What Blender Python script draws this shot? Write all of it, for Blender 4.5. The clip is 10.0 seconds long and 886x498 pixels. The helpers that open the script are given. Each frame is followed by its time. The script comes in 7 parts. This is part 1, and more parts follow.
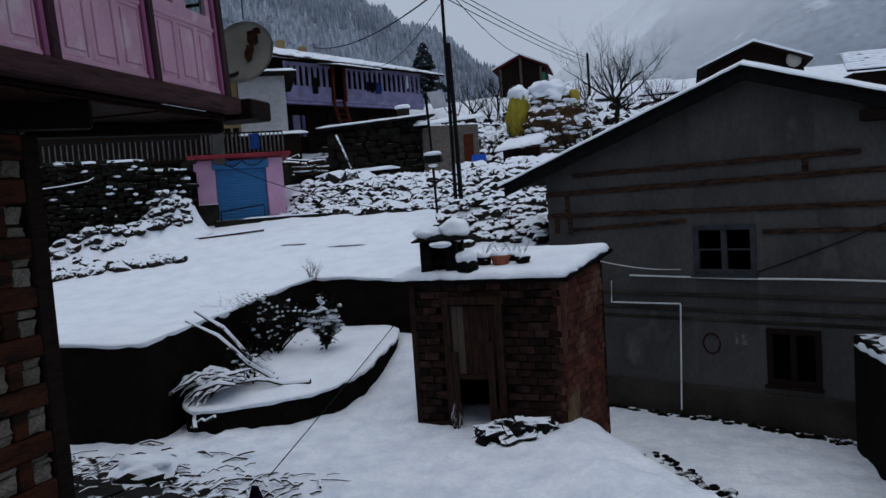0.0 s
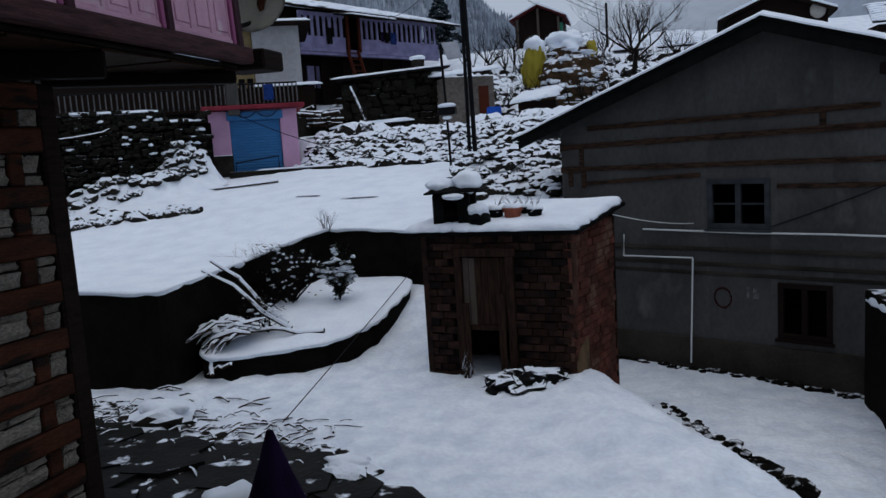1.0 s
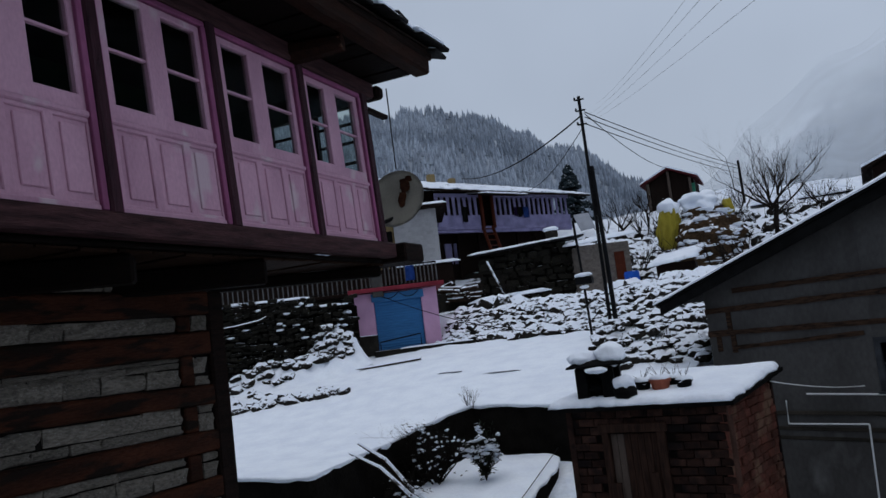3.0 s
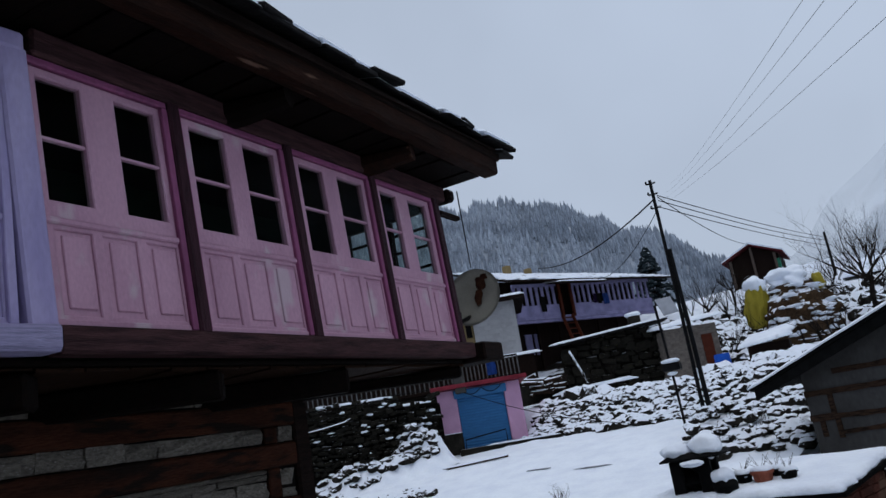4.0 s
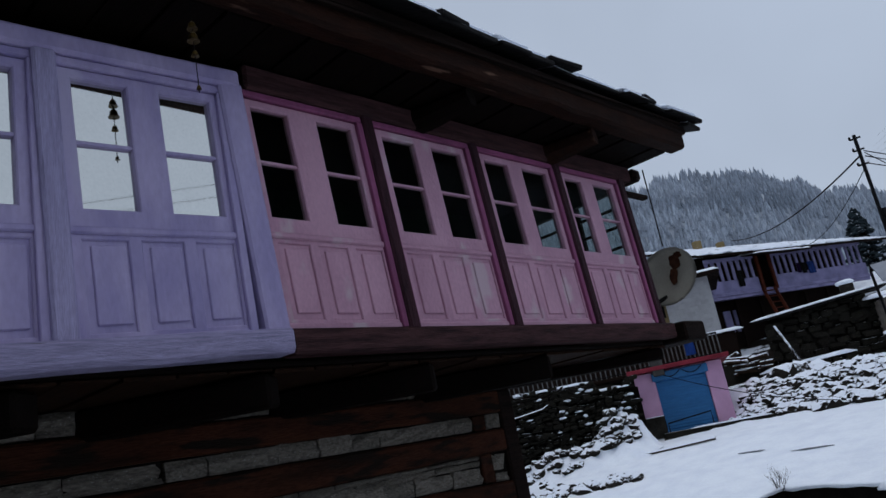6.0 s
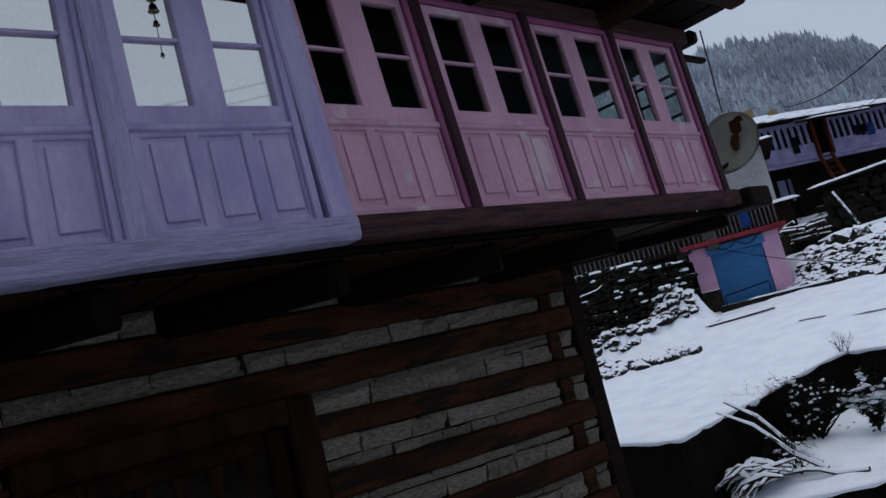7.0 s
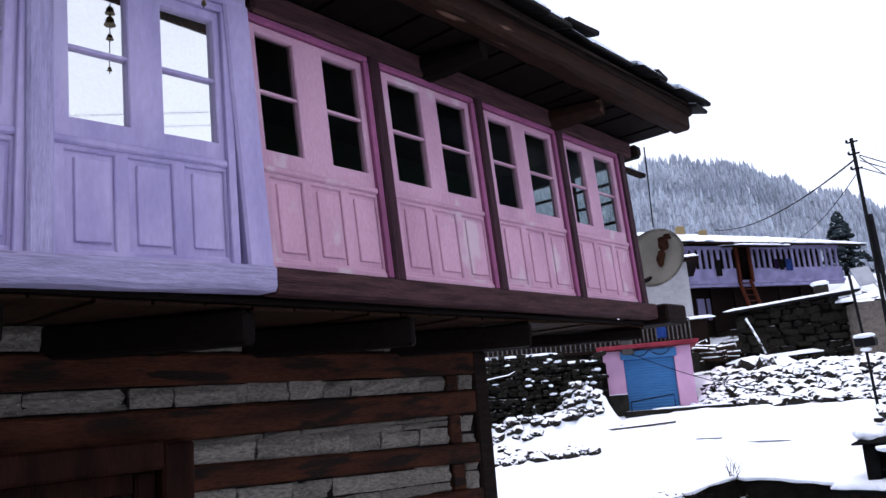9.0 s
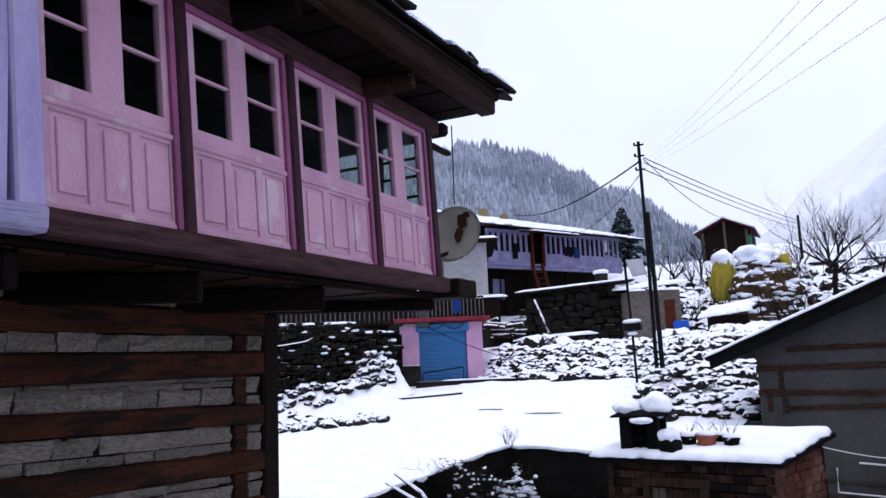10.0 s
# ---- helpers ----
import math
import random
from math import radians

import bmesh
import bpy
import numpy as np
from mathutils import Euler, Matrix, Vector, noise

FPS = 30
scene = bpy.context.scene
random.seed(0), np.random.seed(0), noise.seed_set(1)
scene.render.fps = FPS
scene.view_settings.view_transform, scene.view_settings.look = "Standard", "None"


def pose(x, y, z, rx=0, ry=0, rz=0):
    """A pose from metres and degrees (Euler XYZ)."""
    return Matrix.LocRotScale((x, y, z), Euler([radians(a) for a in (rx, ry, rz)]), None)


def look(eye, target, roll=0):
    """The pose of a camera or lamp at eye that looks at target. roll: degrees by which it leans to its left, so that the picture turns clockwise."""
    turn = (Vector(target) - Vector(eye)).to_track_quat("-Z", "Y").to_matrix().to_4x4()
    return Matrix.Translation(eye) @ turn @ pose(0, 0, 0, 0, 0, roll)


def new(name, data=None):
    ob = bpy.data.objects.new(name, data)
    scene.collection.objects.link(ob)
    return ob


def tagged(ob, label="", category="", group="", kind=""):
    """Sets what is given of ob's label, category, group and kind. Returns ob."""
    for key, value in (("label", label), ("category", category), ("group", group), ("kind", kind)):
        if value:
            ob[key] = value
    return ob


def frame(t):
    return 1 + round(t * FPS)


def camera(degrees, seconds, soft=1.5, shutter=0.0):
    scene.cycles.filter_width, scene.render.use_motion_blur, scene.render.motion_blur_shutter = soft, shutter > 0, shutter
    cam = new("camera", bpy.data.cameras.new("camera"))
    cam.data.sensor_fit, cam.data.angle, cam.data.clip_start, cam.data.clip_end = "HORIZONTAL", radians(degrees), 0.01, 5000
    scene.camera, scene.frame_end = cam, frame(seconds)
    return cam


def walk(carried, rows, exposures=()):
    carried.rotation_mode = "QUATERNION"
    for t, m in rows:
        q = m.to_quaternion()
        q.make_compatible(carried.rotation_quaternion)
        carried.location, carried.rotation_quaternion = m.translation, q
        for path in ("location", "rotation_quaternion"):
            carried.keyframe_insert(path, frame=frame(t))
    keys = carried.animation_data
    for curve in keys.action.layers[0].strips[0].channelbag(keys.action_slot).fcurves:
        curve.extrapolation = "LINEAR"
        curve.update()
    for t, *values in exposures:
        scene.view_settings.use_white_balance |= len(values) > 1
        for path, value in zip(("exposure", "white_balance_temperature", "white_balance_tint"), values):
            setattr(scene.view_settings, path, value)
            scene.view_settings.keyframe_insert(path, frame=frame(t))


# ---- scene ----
cam = camera(59.6, 10.0)
PATH = [
    (0, (-0.053, -0.019, 3.569), (-0.48, 1.93, 3.421), -4.0),
    (0.5, (-0.001, -0.044, 3.557), (-0.444, 1.893, 3.325), -3.7),
    (1, (0.0, -0.083, 3.552), (-0.469, 1.843, 3.287), -3.7),
    (1.5, (0.005, -0.133, 3.55), (-0.549, 1.77, 3.286), -3.7),
    (2, (0.039, -0.117, 3.608), (-0.6, 1.77, 3.442), -4.2),
    (2.5, (0.033, -0.163, 3.648), (-0.663, 1.712, 3.678), -5.3),
    (3, (0.045, -0.177, 3.693), (-0.725, 1.658, 3.89), -6.9),
    (3.2, (0.06, -0.178, 3.712), (-0.739, 1.637, 3.973), -7.7),
    (4.5, (0.125, -0.308, 3.767), (-0.841, 1.367, 4.278), -9.5),
    (5, (0.162, -0.4, 3.771), (-0.895, 1.218, 4.283), -9.4),
    (5.5, (0.096, -0.337, 3.779), (-1.084, 1.187, 4.312), -10.3),
    (5.7, (0.099, -0.36, 3.774), (-1.12, 1.131, 4.314), -10.7),
    (6.8, (-0.051, -0.343, 3.726), (-1.461, 1.044, 4.023), -13.0),
    (7, (-0.095, -0.36, 3.724), (-1.525, 1.012, 3.99), -14.0),
    (7.5, (-0.189, -0.338, 3.76), (-1.619, 1.029, 4.053), -12.6),
    (8, (-0.193, -0.361, 3.745), (-1.782, 0.806, 4.081), -10.2),
    (8.5, (-0.133, -0.345, 3.771), (-1.704, 0.84, 4.125), -8.4),
    (9, (-0.065, -0.301, 3.783), (-1.331, 1.195, 4.178), -4.7),
    (9.5, (-0.019, -0.296, 3.753), (-0.994, 1.412, 4.116), -2.7),
    (10, (0.007, -0.28, 3.738), (-0.863, 1.497, 4.027), -2.4),
]
EXPOSURES = [(0, -0.20, 6500, 10), (3.2, -0.18, 6500, 10), (4.5, 0.10, 6450, 10), (5.5, -0.02, 6450, 10), (7.0, -0.12, 6500, 11), (7.5, 0.08, 6600, 12),
             (8.2, 0.85, 6800, 16), (8.6, 1.1, 6800, 18), (9.0, 1.28, 6700, 20), (9.5, 0.94, 6500, 20), (10, 0.92, 6500, 22)]
walk(cam, [(t, look(eye, target, roll)) for t, eye, target, roll in PATH], EXPOSURES)

# ---- light ----
world = bpy.data.worlds.new("overcast_sky")
scene.world = world
world.use_nodes = True
wn, wl = world.node_tree.nodes, world.node_tree.links
wn.clear()
w_sky = wn.new("ShaderNodeTexSky")
w_sky.sky_type = "NISHITA"
w_sky.sun_disc = False
w_sky.sun_elevation, w_sky.sun_rotation = radians(80), radians(135)
w_sky.dust_density, w_sky.ozone_density = 4.0, 2.0
w_scale = wn.new("ShaderNodeMix")
w_scale.data_type = "RGBA"
w_scale.blend_type = "MULTIPLY"
w_scale.inputs[0].default_value = 1.0
w_scale.inputs[7].default_value = (0.09, 0.09, 0.09, 1)
w_cloud = wn.new("ShaderNodeMix")
w_cloud.data_type = "RGBA"
w_cloud.inputs[0].default_value = 0.85
w_cloud.inputs[7].default_value = (0.62, 0.72, 0.885, 1)
w_noise = wn.new("ShaderNodeTexNoise")
w_noise.inputs["Scale"].default_value = 1.6
w_noise.inputs["Detail"].default_value = 4.0
w_ramp = wn.new("ShaderNodeMapRange")
w_ramp.inputs[1].default_value, w_ramp.inputs[2].default_value = 0.3, 0.7
w_ramp.inputs[3].default_value, w_ramp.inputs[4].default_value = 0.88, 1.08
w_mul = wn.new("ShaderNodeMix")
w_mul.data_type = "RGBA"
w_mul.blend_type = "MULTIPLY"
w_mul.inputs[0].default_value = 1.0
w_bg = wn.new("ShaderNodeBackground")
w_bg.inputs["Strength"].default_value = 0.80
w_out = wn.new("ShaderNodeOutputWorld")
wl.new(w_sky.outputs[0], w_scale.inputs[6])
wl.new(w_scale.outputs[2], w_cloud.inputs[6])
wl.new(w_cloud.outputs[2], w_mul.inputs[6])
wl.new(w_noise.outputs[0], w_ramp.inputs[0])
wl.new(w_ramp.outputs[0], w_mul.inputs[7])
wl.new(w_mul.outputs[2], w_bg.inputs[0])
wl.new(w_bg.outputs[0], w_out.inputs[0])
sun_data = bpy.data.lights.new("sun", "SUN")
sun_data.energy, sun_data.angle, sun_data.color = 0.7, radians(60), (1.0, 0.97, 0.94)
sun = new("sun", sun_data)
sun.matrix_world = look((6, 4, 60), (0, 10, 0))


# ---- materials ----
SNOW = (0.80, 0.85, 0.93)


def material(name, color, rough=0.8, vary=0.25, scale=6.0, stretch=(1, 1, 1), bump=0.3, fine=60.0, second=None,
             metal=0.0, snow=None, snow_soft=0.12, snow_scale=5.0, patch=None, patch_scale=2.0, patch_at=0.58, island=0.0, shine=0.05):
    """A surface with two scales of variation, fine relief, patches of a second colour, and snow on what faces up."""
    m = bpy.data.materials.new(name)
    m.use_nodes = True
    n, l = m.node_tree.nodes, m.node_tree.links
    bsdf = n["Principled BSDF"]
    bsdf.inputs["Roughness"].default_value = rough
    bsdf.inputs["Metallic"].default_value = metal
    bsdf.inputs["Specular IOR Level"].default_value = shine
    co = n.new("ShaderNodeTexCoord")
    info = n.new("ShaderNodeObjectInfo")
    shift = n.new("ShaderNodeVectorMath")
    shift.operation = "MULTIPLY_ADD"
    shift.inputs[1].default_value = (37.0, 53.0, 71.0)
    l.new(info.outputs["Random"], shift.inputs[0])
    l.new(co.outputs["Object"], shift.inputs[2])
    mp = n.new("ShaderNodeMapping")
    mp.inputs["Scale"].default_value = stretch
    l.new(shift.outputs[0], mp.inputs[0])

    def noise_tex(s, d=4.0, src=None):
        t = n.new("ShaderNodeTexNoise")
        t.inputs["Scale"].default_value, t.inputs["Detail"].default_value = s, d
        l.new((src or mp).outputs[0], t.inputs["Vector"])
        return t

    big, small = noise_tex(scale), noise_tex(fine, 5.0)
    second = second or tuple(c * (1 - 1.6 * vary) for c in color)
    mix = n.new("ShaderNodeMix")
    mix.data_type = "RGBA"
    mix.inputs[6].default_value, mix.inputs[7].default_value = (*color, 1), (*second, 1)
    rng = n.new("ShaderNodeMapRange")
    rng.inputs[1].default_value, rng.inputs[2].default_value = 0.38, 0.68
    l.new(big.outputs[0], rng.inputs[0])
    l.new(rng.outputs[0], mix.inputs[0])
    col = mix.outputs[2]
    grain = n.new("ShaderNodeMapRange")
    grain.inputs[1].default_value, grain.inputs[2].default_value = 0.3, 0.7
    grain.inputs[3].default_value, grain.inputs[4].default_value = 1 - vary * 0.7, 1 + vary * 0.5
    l.new(small.outputs[0], grain.inputs[0])
    mul = n.new("ShaderNodeMix")
    mul.data_type, mul.blend_type = "RGBA", "MULTIPLY"
    mul.inputs[0].default_value = 1.0
    l.new(col, mul.inputs[6])
    l.new(grain.outputs[0], mul.inputs[7])
    col = mul.outputs[2]
    if island:
        geo = n.new("ShaderNodeNewGeometry")
        both = n.new("ShaderNodeMath")
        both.operation = "ADD"
        l.new(geo.outputs["Random Per Island"], both.inputs[0])
        l.new(info.outputs["Random"], both.inputs[1])
        frac = n.new("ShaderNodeMath")
        frac.operation = "FRACT"
        l.new(both.outputs[0], frac.inputs[0])
        ir = n.new("ShaderNodeMapRange")
        ir.inputs[3].default_value, ir.inputs[4].default_value = 1 - island, 1 + island
        l.new(frac.outputs[0], ir.inputs[0])
        im = n.new("ShaderNodeMix")
        im.data_type, im.blend_type = "RGBA", "MULTIPLY"
        im.inputs[0].default_value = 1.0
        l.new(col, im.inputs[6])
        l.new(ir.outputs[0], im.inputs[7])
        col = im.outputs[2]
    if patch:
        pn = noise_tex(patch_scale, 6.0)
        pr = n.new("ShaderNodeMapRange")
        pr.inputs[1].default_value, pr.inputs[2].default_value = patch_at, patch_at + 0.08
        l.new(pn.outputs[0], pr.inputs[0])
        pm = n.new("ShaderNodeMix")
        pm.data_type = "RGBA"
        pm.inputs[7].default_value = (*patch, 1)
        l.new(pr.outputs[0], pm.inputs[0])
        l.new(col, pm.inputs[6])
        col = pm.outputs[2]
    if snow is not None:
        geo2 = n.new("ShaderNodeNewGeometry")
        sep = n.new("ShaderNodeSeparateXYZ")
        l.new(geo2.outputs["Normal"], sep.inputs[0])
        sn = noise_tex(snow_scale, 5.0, shift)
        add = n.new("ShaderNodeMath")
        add.operation = "MULTIPLY_ADD"
        add.inputs[1].default_value = 0.9
        l.new(sn.outputs[0], add.inputs[0])
        l.new(sep.outputs[2], add.inputs[2])
        sr = n.new("ShaderNodeMapRange")
        sr.inputs[1].default_value, sr.inputs[2].default_value = snow + 0.45, snow + 0.45 + snow_soft
        l.new(add.outputs[0], sr.inputs[0])
        sm = n.new("ShaderNodeMix")
        sm.data_type = "RGBA"
        sm.inputs[7].default_value = (*SNOW, 1)
        l.new(sr.outputs[0], sm.inputs[0])
        l.new(col, sm.inputs[6])
        col = sm.outputs[2]
    l.new(col, bsdf.inputs["Base Color"])
    if bump:
        b = n.new("ShaderNodeBump")
        b.inputs["Strength"].default_value, b.inputs["Distance"].default_value = bump, 0.02
        l.new(small.outputs[0], b.inputs["Height"])
        l.new(b.outputs[0], bsdf.inputs["Normal"])
    return m


M_SNOW = material("snow", (0.83, 0.88, 0.95), 0.65, 0.06, 2.0, bump=0.8, fine=16.0, second=(0.75, 0.80, 0.89))
M_GROUND = material("trodden_snow", (0.83, 0.88, 0.95), 0.65, 0.10, 2.6, bump=1.0, fine=15.0, second=(0.68, 0.74, 0.84))
M_PINK = material("pink_paint", (0.53, 0.30, 0.39), 0.55, 0.12, 2.2, (1, 1, 0.6), 0.2, 45.0, (0.42, 0.225, 0.305),
                  patch=(0.52, 0.38, 0.43), patch_scale=3.2, patch_at=0.60, shine=0.2)
M_MAGENTA = material("magenta_paint", (0.27, 0.075, 0.165), 0.5, 0.2, 3.0, (1, 1, 0.4), 0.15, 40.0, shine=0.2)
M_VIOLET = material("violet_paint", (0.45, 0.385, 0.585), 0.5, 0.10, 3.0, (1, 1, 0.4), 0.2, 40.0, (0.31, 0.265, 0.47),
                    patch=(0.48, 0.425, 0.60), patch_scale=2.2, patch_at=0.60, shine=0.2)
M_VIOLET_WORN = material("worn_violet_wood", (0.43, 0.385, 0.585), 0.7, 0.3, 5.0, (14, 1, 14), 0.7, 20.0, (0.30, 0.275, 0.42),
                         patch=(0.16, 0.13, 0.15), patch_scale=3.0, patch_at=0.66)
M_VIOLET_POST = material("worn_violet_post_wood", (0.43, 0.385, 0.585), 0.7, 0.25, 4.0, (12, 12, 1), 0.5, 20.0, (0.33, 0.295, 0.46),
                         patch=(0.17, 0.14, 0.17), patch_scale=2.5, patch_at=0.68)
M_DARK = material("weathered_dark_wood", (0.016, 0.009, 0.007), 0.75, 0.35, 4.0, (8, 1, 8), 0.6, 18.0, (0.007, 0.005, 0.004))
# Cross-grain copy of the dark wood, blackened to stand for underside shade.
M_DARK_X = material("shade_dark_joist_wood", (0.007, 0.004, 0.003), 0.75, 0.35, 4.0, (1, 8, 8), 0.6, 18.0, (0.004, 0.003, 0.0025))
M_POST = material("purple_brown_paint", (0.050, 0.021, 0.028), 0.6, 0.3, 4.0, (8, 8, 1), 0.4, 18.0, (0.024, 0.012, 0.015))
M_TIMBER = material("red_brown_timber", (0.056, 0.019, 0.010), 0.7, 0.45, 1.3, (5, 1, 5), 0.8, 16.0, (0.018, 0.008, 0.005),
                    patch=(0.012, 0.008, 0.006), patch_scale=1.7, patch_at=0.53)
M_SILL = material("purple_brown_sill_wood", (0.070, 0.033, 0.034), 0.65, 0.35, 3.0, (9, 1, 9), 0.6, 14.0, (0.026, 0.014, 0.015))
M_DOORFRAME = material("dark_carved_wood", (0.024, 0.008, 0.005), 0.7, 0.4, 2.0, (4, 4, 1), 0.7, 16.0)
# Base darkened along with the soffit for eave shade; peeling patches stay pale.
M_EAVE = material("peeling_eave_beam", (0.026, 0.011, 0.007), 0.7, 0.4, 3.0, (6, 1, 6), 0.6, 14.0, (0.015, 0.008, 0.006),
                  patch=(0.17, 0.10, 0.068), patch_scale=1.9, patch_at=0.645)
M_PLANK = material("old_floor_plank", (0.030, 0.014, 0.008), 0.75, 0.4, 4.0, (1, 8, 8), 0.6, 16.0, (0.012, 0.007, 0.005))
M_STONE = material("grey_quartz_stone", (0.235, 0.208, 0.174), 0.85, 0.35, 9.0, bump=0.8, fine=45.0, second=(0.11, 0.097, 0.08), island=0.2, patch=(0.46, 0.45, 0.42), patch_scale=22.0, patch_at=0.63)
M_MORTAR = material("dark_joint", (0.012, 0.010, 0.009), 0.95, 0.3)
M_CEMENT = material("cement_render", (0.072, 0.070, 0.068), 0.85, 0.2, 0.9, (1, 1, 0.6), bump=0.45, fine=16.0, second=(0.042, 0.040, 0.038),
                    patch=(0.098, 0.096, 0.093), patch_scale=0.9, patch_at=0.62)
M_CEMENT_LOW = material("damp_cement_plinth", (0.045, 0.038, 0.031), 0.8, 0.25, 1.2, bump=0.5, fine=25.0, second=(0.018, 0.016, 0.013))
M_BAND = material("rotten_timber_band", (0.060, 0.034, 0.022), 0.85, 0.4, 5.0, (1, 6, 6), 0.9, 22.0, (0.014, 0.010, 0.008))
# Soot and the shade under the eave are both put into this colour.
M_BRICK = material("soot_and_shade_brick", (0.040, 0.020, 0.015), 0.9, 0.35, 7.0, bump=0.8, fine=45.0, second=(0.014, 0.009, 0.008), island=0.5, patch=(0.008, 0.006, 0.006), patch_scale=1.3, patch_at=0.53)
M_DARK_JOINT = material("dark_brick_joint", (0.012, 0.009, 0.008), 0.95, 0.4, 5.0, bump=0.6, fine=30.0)
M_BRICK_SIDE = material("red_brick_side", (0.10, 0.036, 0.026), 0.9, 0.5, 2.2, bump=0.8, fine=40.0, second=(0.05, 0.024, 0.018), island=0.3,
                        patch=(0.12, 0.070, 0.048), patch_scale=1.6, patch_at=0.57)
M_DRYSTONE = material("dark_wet_stone", (0.028, 0.025, 0.021), 0.8, 0.4, 4.0, bump=0.8, fine=24.0, second=(0.012, 0.011, 0.009), snow=0.42, island=0.3)
M_WALLSTONE = material("mossy_dark_stone", (0.017, 0.015, 0.012), 0.85, 0.4, 4.0, bump=0.8, fine=24.0, second=(0.010, 0.010, 0.008), snow=0.97, snow_scale=3.0, island=0.35,
                       patch=(0.035, 0.033, 0.012), patch_scale=3.0, patch_at=0.64)
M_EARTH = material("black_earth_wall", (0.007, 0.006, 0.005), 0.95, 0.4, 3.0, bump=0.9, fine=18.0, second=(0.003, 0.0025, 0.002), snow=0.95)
M_SLATE = material("roof_slate", (0.016, 0.015, 0.015), 0.7, 0.3, 4.0, bump=0.6, fine=20.0, snow=0.55, snow_scale=2.0)


def glass(name, tint=(0.9, 0.95, 0.95)):
    m = bpy.data.materials.new(name)
    m.use_nodes = True
    n, l = m.node_tree.nodes, m.node_tree.links
    n.remove(n["Principled BSDF"])
    tr, gl, mx, fr = n.new("ShaderNodeBsdfTransparent"), n.new("ShaderNodeBsdfGlossy"), n.new("ShaderNodeMixShader"), n.new("ShaderNodeFresnel")
    tr.inputs[0].default_value = (*tint, 1)
    gl.inputs["Roughness"].default_value = 0.02
    fr.inputs[0].default_value = 1.06
    l.new(fr.outputs[0], mx.inputs[0])
    l.new(tr.outputs[0], mx.inputs[1])
    l.new(gl.outputs[0], mx.inputs[2])
    l.new(mx.outputs[0], n["Material Output"].inputs[0])
    return m


M_GLASS = glass("clear_pane", (0.75, 0.8, 0.78))
M_MIRROR = material("reflective_film_pane", (0.80, 0.80, 0.76), 0.03, 0.04, 2.0, bump=0.0, metal=1.0, second=(0.74, 0.74, 0.70))
M_BLUE = material("blue_shutter_paint", (0.040, 0.17, 0.38), 0.45, 0.1, 2.0, bump=0.1, shine=0.2)
M_SHOP_PINK = material("pale_pink_plaster", (0.58, 0.34, 0.50), 0.8, 0.12, 1.5, bump=0.25, patch=(0.30, 0.2, 0.26), patch_scale=1.6, patch_at=0.66)
M_RED = material("red_painted_edge", (0.22, 0.03, 0.045), 0.6, 0.25, 2.0, bump=0.3)
M_IRON = material("black_iron", (0.010, 0.010, 0.011), 0.5, 0.3, 8.0, bump=0.2, metal=0.3)
M_RAIL = material("greyed_rail_paint", (0.13, 0.13, 0.13), 0.6, 0.3, 6.0, bump=0.2)
M_LILAC = material("far_lilac_paint", (0.27, 0.25, 0.42), 0.6, 0.2, 2.0, bump=0.1)
M_WHITEWALL = material("whitewashed_block", (0.36, 0.36, 0.37), 0.85, 0.12, 2.0, bump=0.3)
M_CREAM = material("cream_plaster", (0.24, 0.18, 0.09), 0.85, 0.15, 2.0, bump=0.2)
M_HAY = material("old_hay", (0.085, 0.052, 0.028), 0.95, 0.5, 3.0, (3, 3, 14), 1.0, 12.0, (0.02, 0.013, 0.009), snow=0.60, snow_scale=2.4)
M_TARP = material("yellow_tarpaulin", (0.28, 0.23, 0.03), 0.5, 0.25, 2.0, bump=0.3, second=(0.26, 0.21, 0.03), snow=0.75)
M_BARREL = material("blue_plastic", (0.02, 0.10, 0.50), 0.4, 0.15)
M_ORANGE = material("orange_brown_door_paint", (0.085, 0.022, 0.012), 0.6, 0.2, 3.0, bump=0.2)
M_BARK = material("dark_bark", (0.016, 0.013, 0.011), 0.9, 0.4, 6.0, bump=0.6, snow=0.80)
M_TWIG = material("snow_dusted_twig", (0.020, 0.015, 0.012), 0.9, 0.4, 6.0, bump=0.3, snow=0.62)
M_LOG = material("snowy_branch", (0.04, 0.026, 0.018), 0.9, 0.35, 6.0, bump=0.5, snow=0.12)
# Distance haze is put into these three pale blue-grey base colours.
M_CONIFER = material("hazed_snowy_conifer", (0.34, 0.385, 0.45), 0.95, 0.30, 0.02, bump=0.0, fine=1.5, second=(0.20, 0.235, 0.285), snow=0.45, snow_scale=0.5, snow_soft=0.5, island=0.25)
M_SLOPE = material("haze_tinted_slope", (0.33, 0.37, 0.43), 0.95, 0.2, 0.012, bump=0.0, fine=0.12, second=(0.24, 0.28, 0.33),
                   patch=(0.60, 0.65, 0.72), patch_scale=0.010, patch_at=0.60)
M_FAR = material("far_haze_tinted_slope", (0.21, 0.255, 0.325), 0.95, 0.45, 0.008, bump=0.0, fine=0.11, second=(0.115, 0.145, 0.195),
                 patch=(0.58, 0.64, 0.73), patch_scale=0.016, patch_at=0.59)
M_DISH = material("chalky_dish_paint", (0.36, 0.345, 0.31), 0.6, 0.12, 4.0, bump=0.1, patch=(0.035, 0.014, 0.010), patch_scale=3.0, patch_at=0.63)
M_PVC = material("white_plastic_pipe", (0.62, 0.63, 0.62), 0.4, 0.05)
M_WIRE = material("black_cable", (0.008, 0.008, 0.009), 0.6, 0.1)
M_TERRA = material("terracotta", (0.30, 0.095, 0.06), 0.8, 0.2)
